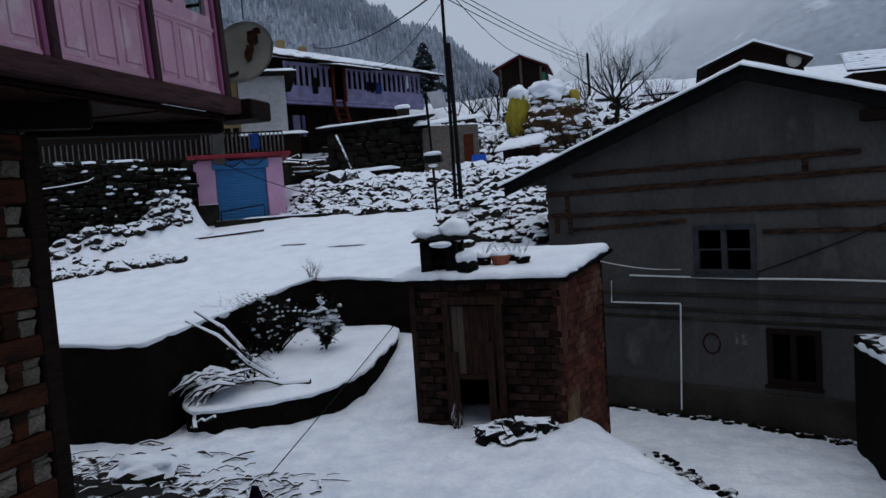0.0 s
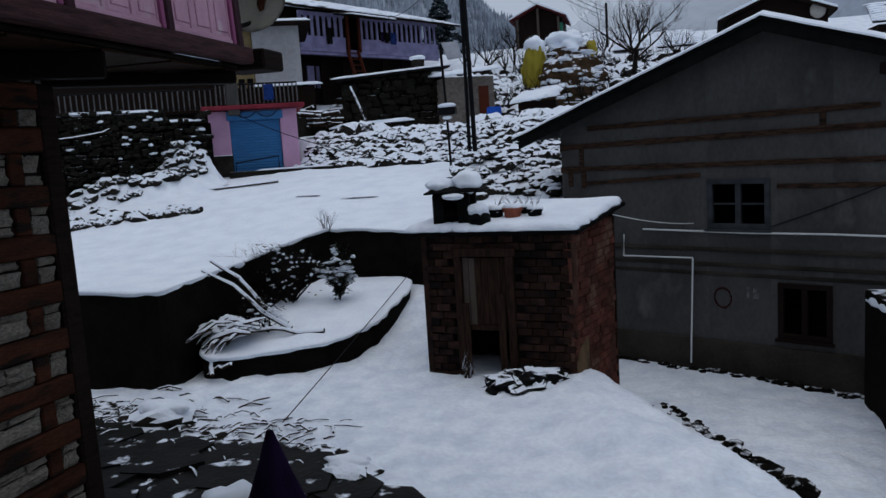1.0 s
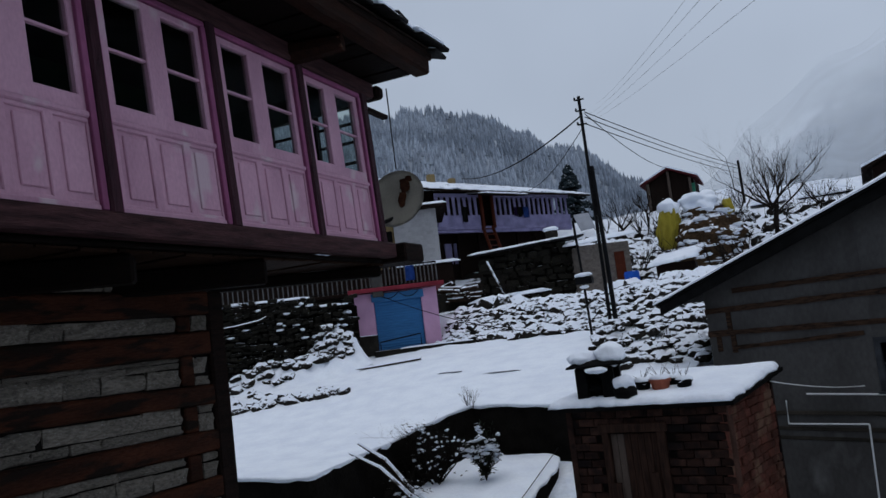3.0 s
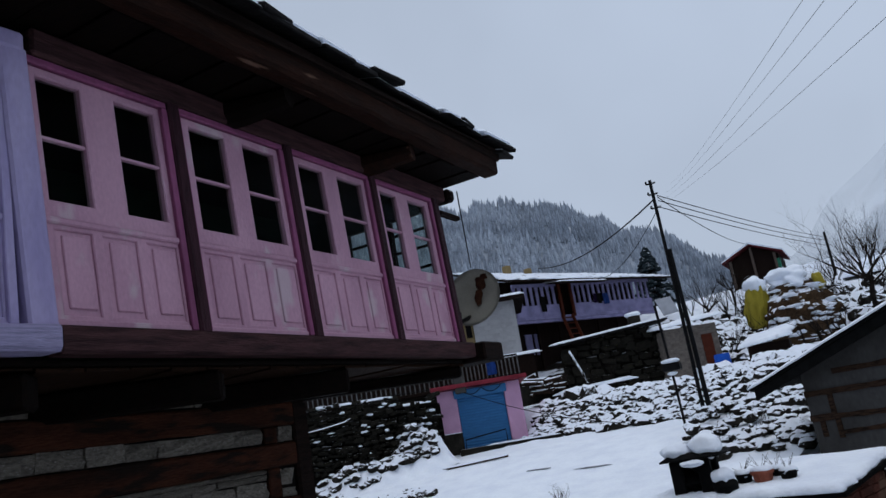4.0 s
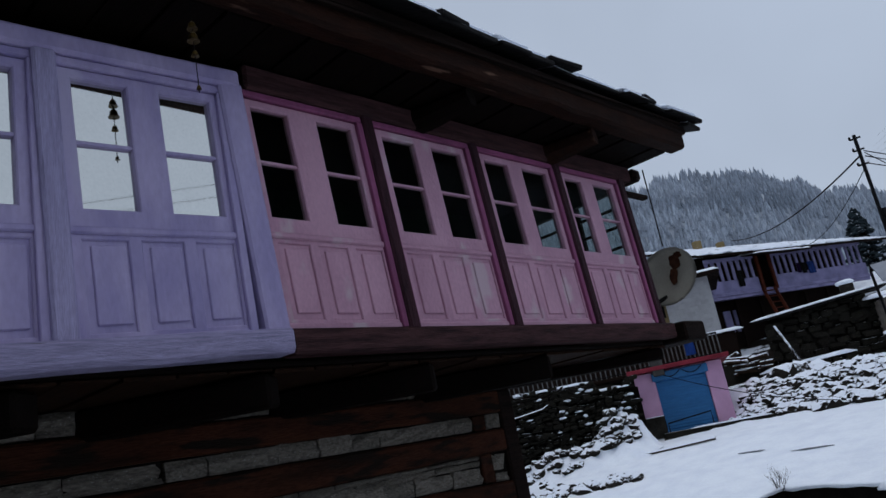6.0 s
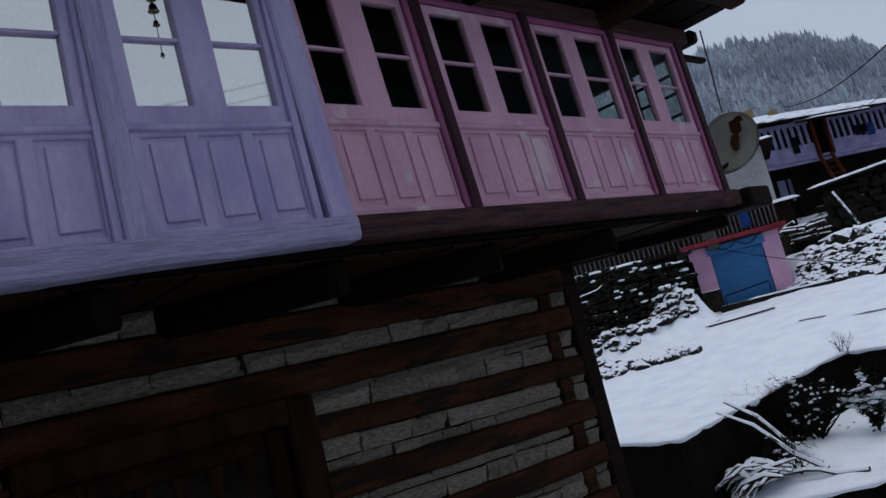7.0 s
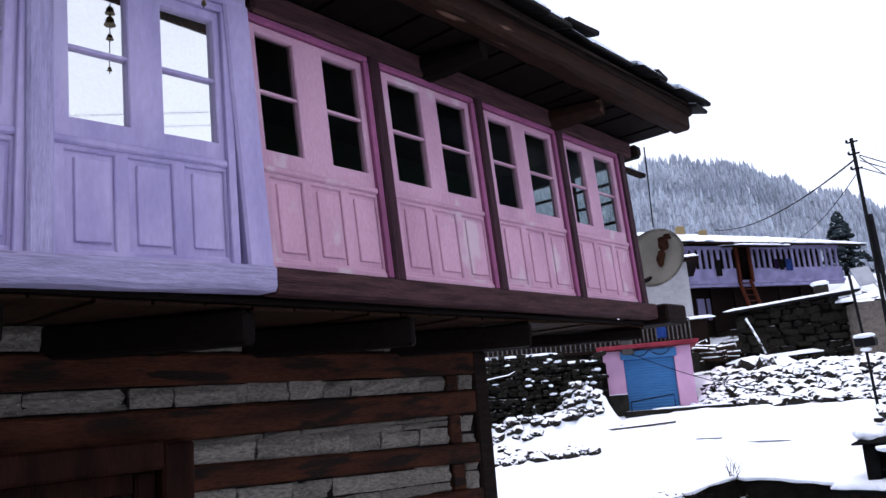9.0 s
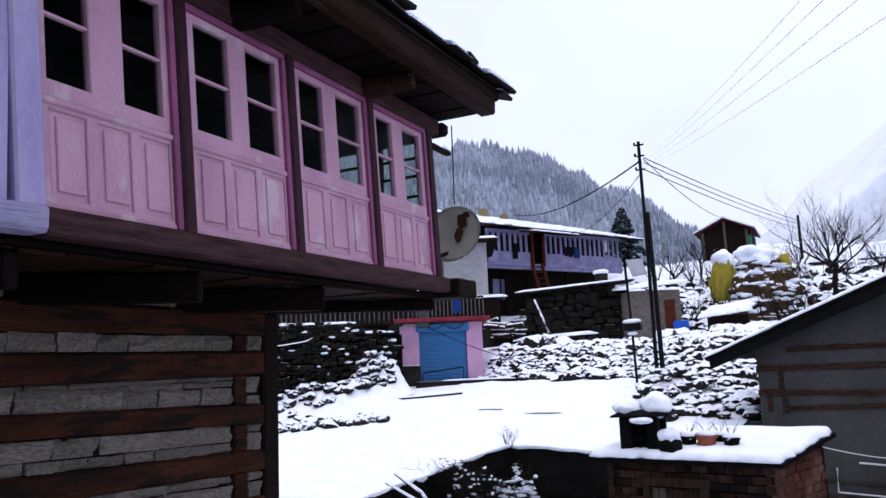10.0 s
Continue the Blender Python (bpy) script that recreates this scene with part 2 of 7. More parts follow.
# Serves soot, black plastic and cloth, and the sheets for unlit insides.
M_BLACK = material("all_purpose_black", (0.006, 0.006, 0.006), 0.7, 0.4, 6.0, bump=0.4)
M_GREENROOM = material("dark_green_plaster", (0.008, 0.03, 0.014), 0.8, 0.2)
M_CLOTH = material("dark_purple_cloth", (0.012, 0.005, 0.024), 0.9, 0.3, 3.0, bump=0.4)
M_DOOR = material("old_door_boards", (0.040, 0.021, 0.015), 0.8, 0.4, 4.0, (9, 9, 1), 0.6, 16.0, (0.015, 0.009, 0.007))
M_GREYWOOD = material("silvery_door_boards", (0.09, 0.07, 0.058), 0.8, 0.35, 4.0, (9, 9, 1), 0.6, 16.0, (0.08, 0.06, 0.05))
M_BLUEWOOD = material("faded_blue_frame", (0.048, 0.052, 0.058), 0.7, 0.3, 4.0, bump=0.4)


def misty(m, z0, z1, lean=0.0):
    """Fades a mountain's upper part to transparent, as painted cloud."""
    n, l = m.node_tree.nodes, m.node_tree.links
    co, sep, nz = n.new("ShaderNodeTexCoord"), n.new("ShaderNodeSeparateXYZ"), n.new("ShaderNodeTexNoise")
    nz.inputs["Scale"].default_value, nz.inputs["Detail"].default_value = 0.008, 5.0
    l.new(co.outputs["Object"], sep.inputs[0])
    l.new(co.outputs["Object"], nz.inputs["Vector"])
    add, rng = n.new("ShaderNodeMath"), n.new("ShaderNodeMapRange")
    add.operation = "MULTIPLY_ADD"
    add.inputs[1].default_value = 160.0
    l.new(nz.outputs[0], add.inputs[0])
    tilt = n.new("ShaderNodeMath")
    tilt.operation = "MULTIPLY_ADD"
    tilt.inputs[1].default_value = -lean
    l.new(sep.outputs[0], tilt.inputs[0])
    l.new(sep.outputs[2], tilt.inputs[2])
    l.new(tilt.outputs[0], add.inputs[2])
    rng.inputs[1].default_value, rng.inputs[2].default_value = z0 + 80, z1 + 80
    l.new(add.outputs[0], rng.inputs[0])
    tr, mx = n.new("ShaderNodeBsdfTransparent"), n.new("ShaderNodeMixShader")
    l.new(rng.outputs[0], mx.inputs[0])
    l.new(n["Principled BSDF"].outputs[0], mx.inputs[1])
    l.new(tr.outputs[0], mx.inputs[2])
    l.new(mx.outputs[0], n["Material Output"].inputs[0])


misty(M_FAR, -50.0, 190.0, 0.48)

# ---- building helpers ----
def part(name, bm, mat, parent=None, label="", smooth=False):
    me = bpy.data.meshes.new(name)
    bm.to_mesh(me)
    bm.free()
    me.materials.append(mat)
    if smooth:
        for p in me.polygons:
            p.use_smooth = True
    ob = new(name, me)
    ob.parent = parent
    if label:
        ob["label"] = label
    return ob


def shared(name, me, parent, m):
    ob = new(name, me)
    ob.parent = parent
    ob.matrix_basis = m
    return ob


def thing(name, label, category, group="", kind="", m=None):
    ob = new(name)
    if m is not None:
        ob.matrix_world = m
    return tagged(ob, label, category, group, kind)


def box(bm, a, b, bev=0.0, m=None):
    """An edge-rounded block between two corners."""
    c = [(x, y, z) for z in (a[2], b[2]) for x, y in ((a[0], a[1]), (b[0], a[1]), (b[0], b[1]), (a[0], b[1]))]
    vs = [bm.verts.new(m @ Vector(p) if m else p) for p in c]
    fs = [bm.faces.new([vs[i] for i in f]) for f in ((3, 2, 1, 0), (4, 5, 6, 7), (0, 1, 5, 4), (1, 2, 6, 5), (2, 3, 7, 6), (3, 0, 4, 7))]
    if bev:
        bmesh.ops.bevel(bm, geom=list({e for f in fs for e in f.edges}), offset=bev, segments=1, affect="EDGES", profile=0.5)
    return bm


def block(a, b, bev=0.01):
    return box(bmesh.new(), a, b, bev)


def tube(bm, points, radii, sides=6):
    """A bent round bar through points."""
    rings = []
    for i, p in enumerate(points):
        p = Vector(p)
        d = (Vector(points[min(i + 1, len(points) - 1)]) - Vector(points[max(i - 1, 0)]))
        q = d.to_track_quat("Z", "Y") if d.length else Euler((0, 0, 0)).to_quaternion()
        r = radii[i] if isinstance(radii, (list, tuple)) else radii
        rings.append([bm.verts.new(p + q @ Vector((r * math.cos(6.2832 * k / sides), r * math.sin(6.2832 * k / sides), 0))) for k in range(sides)])
    for a, b in zip(rings, rings[1:]):
        for k in range(sides):
            bm.faces.new((a[k], a[(k + 1) % sides], b[(k + 1) % sides], b[k]))
    bm.faces.new(rings[0][::-1])
    bm.faces.new(rings[-1])
    return bm


def lump(bm, c, size, rough=0.25, sub=2, seed=0.0, flat=None):
    """An uneven rounded mass; flat cuts it off below a height."""
    made = bmesh.ops.create_icosphere(bm, subdivisions=sub, radius=1.0)["verts"]
    for v in made:
        k = 1 + rough * noise.noise(v.co * 1.7 + Vector((seed, seed * 1.7, -seed)))
        v.co = Vector(c) + Vector((v.co.x * size[0] * k, v.co.y * size[1] * k, v.co.z * size[2] * k))
        if flat is not None and v.co.z < flat:
            v.co.z = flat
    return bm


def sag(a, b, drop, n=12):
    a, b = Vector(a), Vector(b)
    return [a.lerp(b, i / n) - Vector((0, 0, drop * 4 * (i / n) * (1 - i / n))) for i in range(n + 1)]


def smooth01(a):
    a = max(0.0, min(1.0, a))
    return a * a * (3 - 2 * a)


def wob(x, y, s=1.0, seed=0.0):
    return noise.noise(Vector((x * s, y * s, seed)))


def sheet(xs, ys, f, inside=None):
    """A grid of height f(x, y)."""
    bm = bmesh.new()
    vs = {}
    for i, x in enumerate(xs):
        for j, y in enumerate(ys):
            vs[i, j] = bm.verts.new((x, y, f(x, y)))
    for i in range(len(xs) - 1):
        for j in range(len(ys) - 1):
            if inside is None or inside((xs[i] + xs[i + 1]) / 2, (ys[j] + ys[j + 1]) / 2):
                bm.faces.new((vs[i, j], vs[i + 1, j], vs[i + 1, j + 1], vs[i, j + 1]))
    bmesh.ops.delete(bm, geom=[v for v in bm.verts if not v.link_faces], context="VERTS")
    return bm


def span(a, b, n):
    return [a + (b - a) * i / n for i in range(n + 1)]


# ---- ground ----
def lane_z(x, y):
    rise = 0.75 * smooth01((y - 11.3) / 4.5) * smooth01((-2.6 - x) / 0.8)
    s = (x + 0.1) * 0.889 + (y - 11.0) * 0.458
    low = -1.02 * smooth01((s + 0.25) / 0.75) * smooth01((x + 2.2) / 1.4) - 0.03 * max(0.0, min(s, 6.0))
    bank = 0.16 * math.exp(-((s + 0.9) / 0.7) ** 2) * smooth01((x + 2.0) / 1.5)
    foot = 0.05 * wob(x, y, 0.9) + 0.03 * wob(x, y, 2.7, 4.0)
    if -9 < x < 4.2 and 6.4 < y < 14:
        step = wob(x * 1.0, y * 0.7, 4.2, 9.0)
        foot += 0.030 * step - 0.13 * max(0.0, wob(x, y * 0.7, 2.6, 21.0) - 0.22) + 0.014 * wob(x, y, 7.0, 5.0)
    return rise + (low if x > -2.3 else 0.0) + bank + foot


def hill_z(x, y):
    z = 4.03 + 0.22 * smooth01((y - 25) / 7) + 2.2 * smooth01((y - 32) / 9) + 3.0 * smooth01((y - 41) / 10) + 3.0 * smooth01((y - 52) / 30)
    return z + 0.12 * wob(x, y, 0.35) + 0.06 * wob(x, y, 1.1, 3.0)


def ground_z(x, y):
    if y > 24.6:
        return hill_z(x, y)
    if y > 16.9:
        return -1.3
    return lane_z(x, y)


gx = [-3000, -800, -200, -60, -30, -18] + span(-14, -9.1, 20) + span(-9, 4.2, 180) + span(4.5, 9, 10) + [14, 22, 40, 80, 250, 900, 3000]
gy = [-3000, -600, -100, -30, -12, -4, 0, 2] + span(4, 6.4, 10) + span(6.5, 14, 110) + span(14.2, 16.8, 14) + [17.0, 24.5] + span(24.8, 60, 70) + [80, 140, 300, 900, 3000]
ground = part("ground", sheet(gx, gy, ground_z), M_GROUND, smooth=True)
tagged(ground, "trodden snow lying over the sloping village ground", "ground", kind="structure")


# ---- terrace, bed and their walls ----
def dense(pts, step=0.2, wobble=0.03):
    out = []
    for a, b in zip(pts, pts[1:]):
        a, b = Vector((*a, 0)), Vector((*b, 0))
        n = max(1, int((b - a).length / step))
        for i in range(n):
            p = a.lerp(b, i / n)
            out.append((p.x + wobble * wob(p.x, p.y, 2.0, 7.0), p.y + wobble * wob(p.x, p.y, 2.0, 17.0)))
    out.append(pts[-1])
    for _ in range(2):
        out = [out[0]] + [((a[0] + 2 * b[0] + c[0]) / 4, (a[1] + 2 * b[1] + c[1]) / 4) for a, b, c in zip(out, out[1:], out[2:])] + [out[-1]]
    return out


def terrace_z(x, y):
    return 1.6 + 1.45 * smooth01((y - 12) / 11.0) + 0.03 * wob(x, y, 0.6, 2.0) + 0.014 * wob(x, y, 2.5, 5.0) + 0.008 * wob(x, y, 6.0, 9.0)


def snow_field(edge, ends, rows, fz, lip=0.065):
    """A snow-covered surface from an edge line to inner points, with a rounded lip that hangs over the edge."""
    bm = bmesh.new()
    lines = []
    n = len(edge)
    for i, (p, q) in enumerate(zip(edge, ends)):
        a, b = Vector((*p, 0)), Vector((*q, 0))
        out = (a - b).normalized()
        ring = []
        for grow, dz in ((0.0, -lip - 0.02), (0.03, -lip), (0.045, -lip * 0.5), (0.03, -0.015)):
            w = 1 + 0.5 * wob(a.x, a.y, 4.0, 3.0) + 0.4 * wob(a.x, a.y, 11.0, 6.0)
            c = a + out * grow * w
            ring.append(bm.verts.new((c.x, c.y, fz(a.x, a.y) + dz * w)))
        for k in range(rows + 1):
            c = a.lerp(b, (k / rows) ** 1.5)
            ring.append(bm.verts.new((c.x, c.y, fz(c.x, c.y))))
        lines.append(ring)
    for s, t in zip(lines, lines[1:]):
        for k in range(len(s) - 1):
            bm.faces.new((s[k], t[k], t[k + 1], s[k + 1]))
    return bm


def face_wall(edge, top, foot, jitter=0.05):
    """A rough upright face below an edge line."""
    bm = bmesh.new()
    cols = []
    for i, (x, y) in enumerate(edge):
        col = []
        for k in range(7):
            z = top(x, y) - 0.04 + (foot(x, y) - 0.15 - top(x, y)) * k / 6
            col.append(bm.verts.new((x + jitter * wob(x * 3, z * 3, 1.3, 1.0), y + jitter * wob(y * 3, z * 3, 1.3, 2.0), z)))
        cols.append(col)
    for s, t in zip(cols, cols[1:]):
        for k in range(6):
            bm.faces.new((s[k], t[k], t[k + 1], s[k + 1]))
    return bm


edge = dense([(-26, 10.7), (-8.46, 10.49), (-7.12, 10.36), (-7.2, 12.16), (-6.93, 14.36), (-6.37, 15.59), (-5.23, 15.42), (-4.0, 15.14), (-2.9, 15.3), (-1.75, 16.9)])
ends = []
for i, (x, y) in enumerate(edge):
    if y < 10.8 and x < -7.3:
        ends.append((-27 + (x + 26) * 0.85, 24.8))
    elif x < -6.3 and y < 15.5:
        ends.append((-11.2 + 3.2 * smooth01((y - 10.4) / 5.2), 24.8))
    else:
        ends.append((-8.0 + 7.4 * smooth01((x + 6.4) / 4.6), 24.8))
terrace = part("terrace_snow", snow_field(edge, ends, 60, terrace_z), M_SNOW, smooth=True)
tagged(terrace, "smooth fresh snow lying on the raised field", "snow", kind="structure")
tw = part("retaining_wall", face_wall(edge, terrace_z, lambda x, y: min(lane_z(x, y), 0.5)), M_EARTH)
tagged(tw, "dark wet stone retaining wall of the snowy field", "wall", kind="structure")


def bed_z(x, y):
    return 0.4 + 0.5 * smooth01((y - 10.5) / 5.0) + 0.05 * wob(x, y, 1.2, 8.0) + 0.02 * wob(x, y, 4.0, 2.0)


bed_edge = dense([(-7.15, 11.5), (-6.9, 10.95), (-6.5, 10.9), (-5.36, 11.36), (-4.61, 11.96), (-4.33, 12.98), (-4.25, 14.2), (-4.35, 14.96), (-4.9, 15.25), (-6.2, 15.3)], 0.15)
bed_ends = [(-6.9 + 0.5 * smooth01(i / len(bed_edge)), 12.2 + 3.0 * smooth01(i / len(bed_edge))) for i in range(len(bed_edge))]
bed = part("bed_snow", snow_field(bed_edge, bed_ends, 14, bed_z), M_SNOW, smooth=True)
tagged(bed, "rounded snow on the low planting bed", "snow", kind="structure")
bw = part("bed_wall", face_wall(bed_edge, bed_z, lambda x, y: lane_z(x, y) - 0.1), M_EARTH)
tagged(bw, "low dark stone wall round the planting bed", "wall", kind="structure")

# ---- pink and violet timber house ----
FX = -3.6
house = thing("timber_house", "old timber and stone house with a pink and violet window gallery", "house")
SH = 0.08


def sheared(bm, shear):
    for v in bm.verts:
        if v.co.y < 2.22:
            v.co.z += 0.045 * (v.co.y - 2.0) - 0.03
        v.co.y += shear * (6.06 - v.co.z)
    return bm


part("wall", block((-9.5, -7.0, -1.2), (-4.56, 5.30, 4.30), 0.02), M_MORTAR, house, "dark mortar core of the lower wall")
COURSES = [(4.42, 4.405, 4.245), (4.235, 4.038, 3.903), (3.896, 3.698, 3.465), (3.458, 3.300, 3.080)]
while COURSES[-1][2] > -0.5:
    zt = COURSES[-1][2] - 0.005
    COURSES.append((zt, zt - 0.172, zt - 0.382))


def settled(y, z):
    """The lower courses drop a little towards the corner."""
    return z - 0.040 * (y - 4.6) * smooth01((3.68 - z) / 0.2)


rs = random.Random(4)
stone_meshes = []
for k in range(18):
    bm = block((-0.07, -0.5, -0.5), (0.045, 0.5, 0.5), 0.0)
    bmesh.ops.subdivide_edges(bm, edges=bm.edges[:], cuts=2, use_grid_fill=True)
    for v in bm.verts:
        edge_ = max(abs(v.co.y), abs(v.co.z)) > 0.45
        v.co.x += 0.016 * rs.uniform(-1, 1) - (0.022 if edge_ and v.co.x > 0 else 0.0)
        v.co.y *= 1 - 0.035 * rs.random()
        v.co.z *= 1 - 0.12 * rs.random()
    me = bpy.data.meshes.new("stone")
    bm.to_mesh(me)
    bm.free()
    me.materials.append(M_STONE)
    stone_meshes.append(me)
lower = part("stone_core", block((-4.62, -6.9, -1.1), (-4.545, 5.29, 4.29), 0.01), M_MORTAR, house)
for top_, low_, bot_ in COURSES:
    door_gap = 1.4 < top_ < 3.6
    if top_ < 4.3:
        b = bmesh.new()
        for y0, y1 in (((-6.9, 0.60), (2.37, 5.21)) if door_gap else ((-6.9, 5.21),)):
            n = max(2, int((y1 - y0) / 0.22))
            ring = []
            for i in range(n + 1):
                y = y0 + (y1 - y0) * i / n
                w1, w2, w3 = (0.010 * wob(y * 2.2, top_ * 7, 1.0, q) for q in (1.0, 5.0, 9.0))
                ring.append([b.verts.new((x, y, settled(y, z))) for x, z in ((-4.64, low_ + w1), (-4.502 + w3, low_ + w1), (-4.486 + w3, low_ + 0.018 + w1), (-4.484 + w3, top_ - 0.018 + w2), (-4.500 + w3, top_ + w2), (-4.64, top_ + w2))])
            for p, q in zip(ring, ring[1:]):
                for k in range(6):
                    b.faces.new((p[k], p[(k + 1) % 6], q[(k + 1) % 6], q[k]))
            b.faces.new(ring[0][::-1])
            b.faces.new(ring[-1])
        bmesh.ops.recalc_face_normals(b, faces=b.faces[:])
        part("timber_beam", b, M_TIMBER, house, "weathered red-brown tie beam")
    tie = block((-4.62, 4.85, bot_), (-4.505, 5.005, low_), 0.012)
    for v in tie.verts:
        v.co.z = settled(v.co.y, v.co.z)
    part("upright_tie", tie, M_TIMBER, house)
    hgt = low_ - bot_
    for y0, y1 in (((-1.6, 0.58), (2.39, 4.84), (5.02, 5.195)) if 1.4 < bot_ < 3.6 else ((-1.6, 4.84), (5.02, 5.195))):
        layers = (1.0,) if hgt < 0.18 else rs.choice(((0.66, 0.34), (0.70, 0.30), (0.36, 0.64), (0.62, 0.22, 0.16)))
        r0 = bot_
        for share in layers:
            hh = share * hgt
            y = y0
            while y < y1 - 0.03:
                w = min(rs.uniform(0.20, 0.34) if hh < 0.08 else rs.uniform(0.26, 0.62), y1 - y)
                if y1 - y - w < 0.12:
                    w = y1 - y
                h2 = hh * rs.uniform(0.90, 1.0)
                yc = y + w / 2
                m = Matrix.Translation((-4.545 + rs.uniform(-0.016, 0.012), yc, settled(yc, r0 + h2 / 2))) @ Euler((-0.040 * smooth01((3.68 - r0) / 0.2) + rs.uniform(-0.012, 0.012), 0, 0)).to_matrix().to_4x4() @ Matrix.Diagonal((1, w - 0.002, h2 - 0.001, 1))
                shared("stone", rs.choice(stone_meshes), lower, m)
                y += w
            r0 += hh
part("corner_board", block((-4.64, 5.212, -1.1), (-4.488, 5.42, 4.24), 0.02), M_DARK, house, "dark upright board at the corner")

# doorway in the lower storey
for a, b_ in (((-4.66, 0.60, 1.4), (-4.42, 0.84, 3.55)), ((-4.66, 2.15, 1.4), (-4.42, 2.36, 3.70)), ((-4.66, 0.60, 3.55), (-4.40, 2.15, 3.72)),
              ((-4.66, 0.84, 1.4), (-4.50, 0.95, 3.55)), ((-4.66, 2.02, 1.4), (-4.50, 2.15, 3.55))):
    part("door_frame", block(a, b_, 0.018), M_DOORFRAME, house, "carved red-brown door frame")
part("door_leaf", block((-4.72, 0.95, 1.4), (-4.62, 2.02, 3.42), 0.01), M_DARK, house, "dark old double door")
part("door_rail", block((-4.64, 0.95, 3.42), (-4.52, 2.02, 3.55), 0.012), M_DOORFRAME, house)
for y in (1.04, 1.25, 1.46, 1.67, 1.88):
    bm = bmesh.new()
    tube(bm, [(-4.575, y, 2.5), (-4.575, y, 3.0), (-4.575, y, 3.2), (-4.575, y, 3.30), (-4.575, y, 3.42)], [0.03, 0.055, 0.035, 0.05, 0.075], 8)
    part("door_baluster", bm, M_DOORFRAME, house, "turned red-brown baluster in the door head")

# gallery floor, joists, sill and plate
# Floor and joists hold the gallery's shade in their near-black colour.
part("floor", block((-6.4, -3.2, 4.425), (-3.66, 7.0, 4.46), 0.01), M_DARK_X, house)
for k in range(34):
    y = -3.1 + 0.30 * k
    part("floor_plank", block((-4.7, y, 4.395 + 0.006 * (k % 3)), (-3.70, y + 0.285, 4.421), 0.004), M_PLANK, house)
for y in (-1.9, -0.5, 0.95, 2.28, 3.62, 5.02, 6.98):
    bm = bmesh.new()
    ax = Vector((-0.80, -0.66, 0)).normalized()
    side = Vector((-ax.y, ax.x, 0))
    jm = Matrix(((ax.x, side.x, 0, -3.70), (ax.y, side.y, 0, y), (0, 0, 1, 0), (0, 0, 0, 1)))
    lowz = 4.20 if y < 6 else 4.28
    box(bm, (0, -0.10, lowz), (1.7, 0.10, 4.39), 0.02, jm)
    part("joist", bm, M_DARK_X, house, "projecting floor joist, coloured near black for underside shade")
sv = bmesh.new()
ring = []
for i in range(41):
    y = -3.2 + 5.54 * i / 40
    d = 0.034 * (y - 2.0) - 0.02
    g, g2 = 0.010 * wob(y, 0, 3.0, 2.0), 0.012 * wob(y, 0, 2.2, 6.0)
    ring.append([sv.verts.new(p) for p in ((-3.70, y, 4.49 + d), (-3.545 + g, y, 4.49 + d + g2), (-3.525 + g, y, 4.515 + d + g2), (-3.522 + g2, y, 4.61 + d), (-3.545 + g, y, 4.635 + d), (-3.70, y, 4.64 + d))])
for p, q in zip(ring, ring[1:]):
    for k in range(6):
        sv.faces.new((p[k], p[(k + 1) % 6], q[(k + 1) % 6], q[k]))
sv.faces.new(ring[0][::-1])
sv.faces.new(ring[-1])
bmesh.ops.recalc_face_normals(sv, faces=sv.faces[:])
part("violet_sill", sv, M_VIOLET_WORN, house, "worn violet sill beam with split grain")
part("dark_sill", block((-3.70, 2.345, 4.47), (-3.545, 7.13, 4.625), 0.018), M_SILL, house, "purple-brown sill beam")
part("top_plate", block((-3.74, 2.25, 6.17), (-3.55, 7.02, 6.34), 0.02), M_SILL, house)
part("plate_end", block((-3.72, 7.02, 6.18), (-3.5, 7.16, 6.32), 0.03), M_DARK, house)
part("bracket", block((-3.70, 7.0, 6.05), (-3.62, 7.45, 6.10), 0.012), M_DARK, house)
vp = block((-3.74, -3.2, 6.17), (-3.54, 2.21, 6.29), 0.02)
part("violet_plate", sheared(vp, 0.0), M_VIOLET, house)
for y, mat, w, x1, sh, lab in ((-0.06, M_VIOLET_POST, 0.15, -3.54, 0.0, "worn violet post"), (1.055, M_VIOLET_POST, 0.12, -3.54, 0.02, "worn violet post"),
                               (-1.2, M_VIOLET_POST, 0.13, -3.52, 0.0, "worn violet post"), (2.15, M_VIOLET, 0.17, -3.55, SH, "violet corner post"),
                               (3.27, M_POST, 0.10, -3.555, SH, ""), (4.43, M_POST, 0.10, -3.555, SH, ""), (5.62, M_POST, 0.10, -3.555, SH, ""),
                               (6.80, M_POST, 0.11, -3.555, SH, "")):
    part("post", sheared(block((-3.70, y - w / 2, 4.61), (x1, y + w / 2, 6.18), 0.014), sh), mat, house, lab)


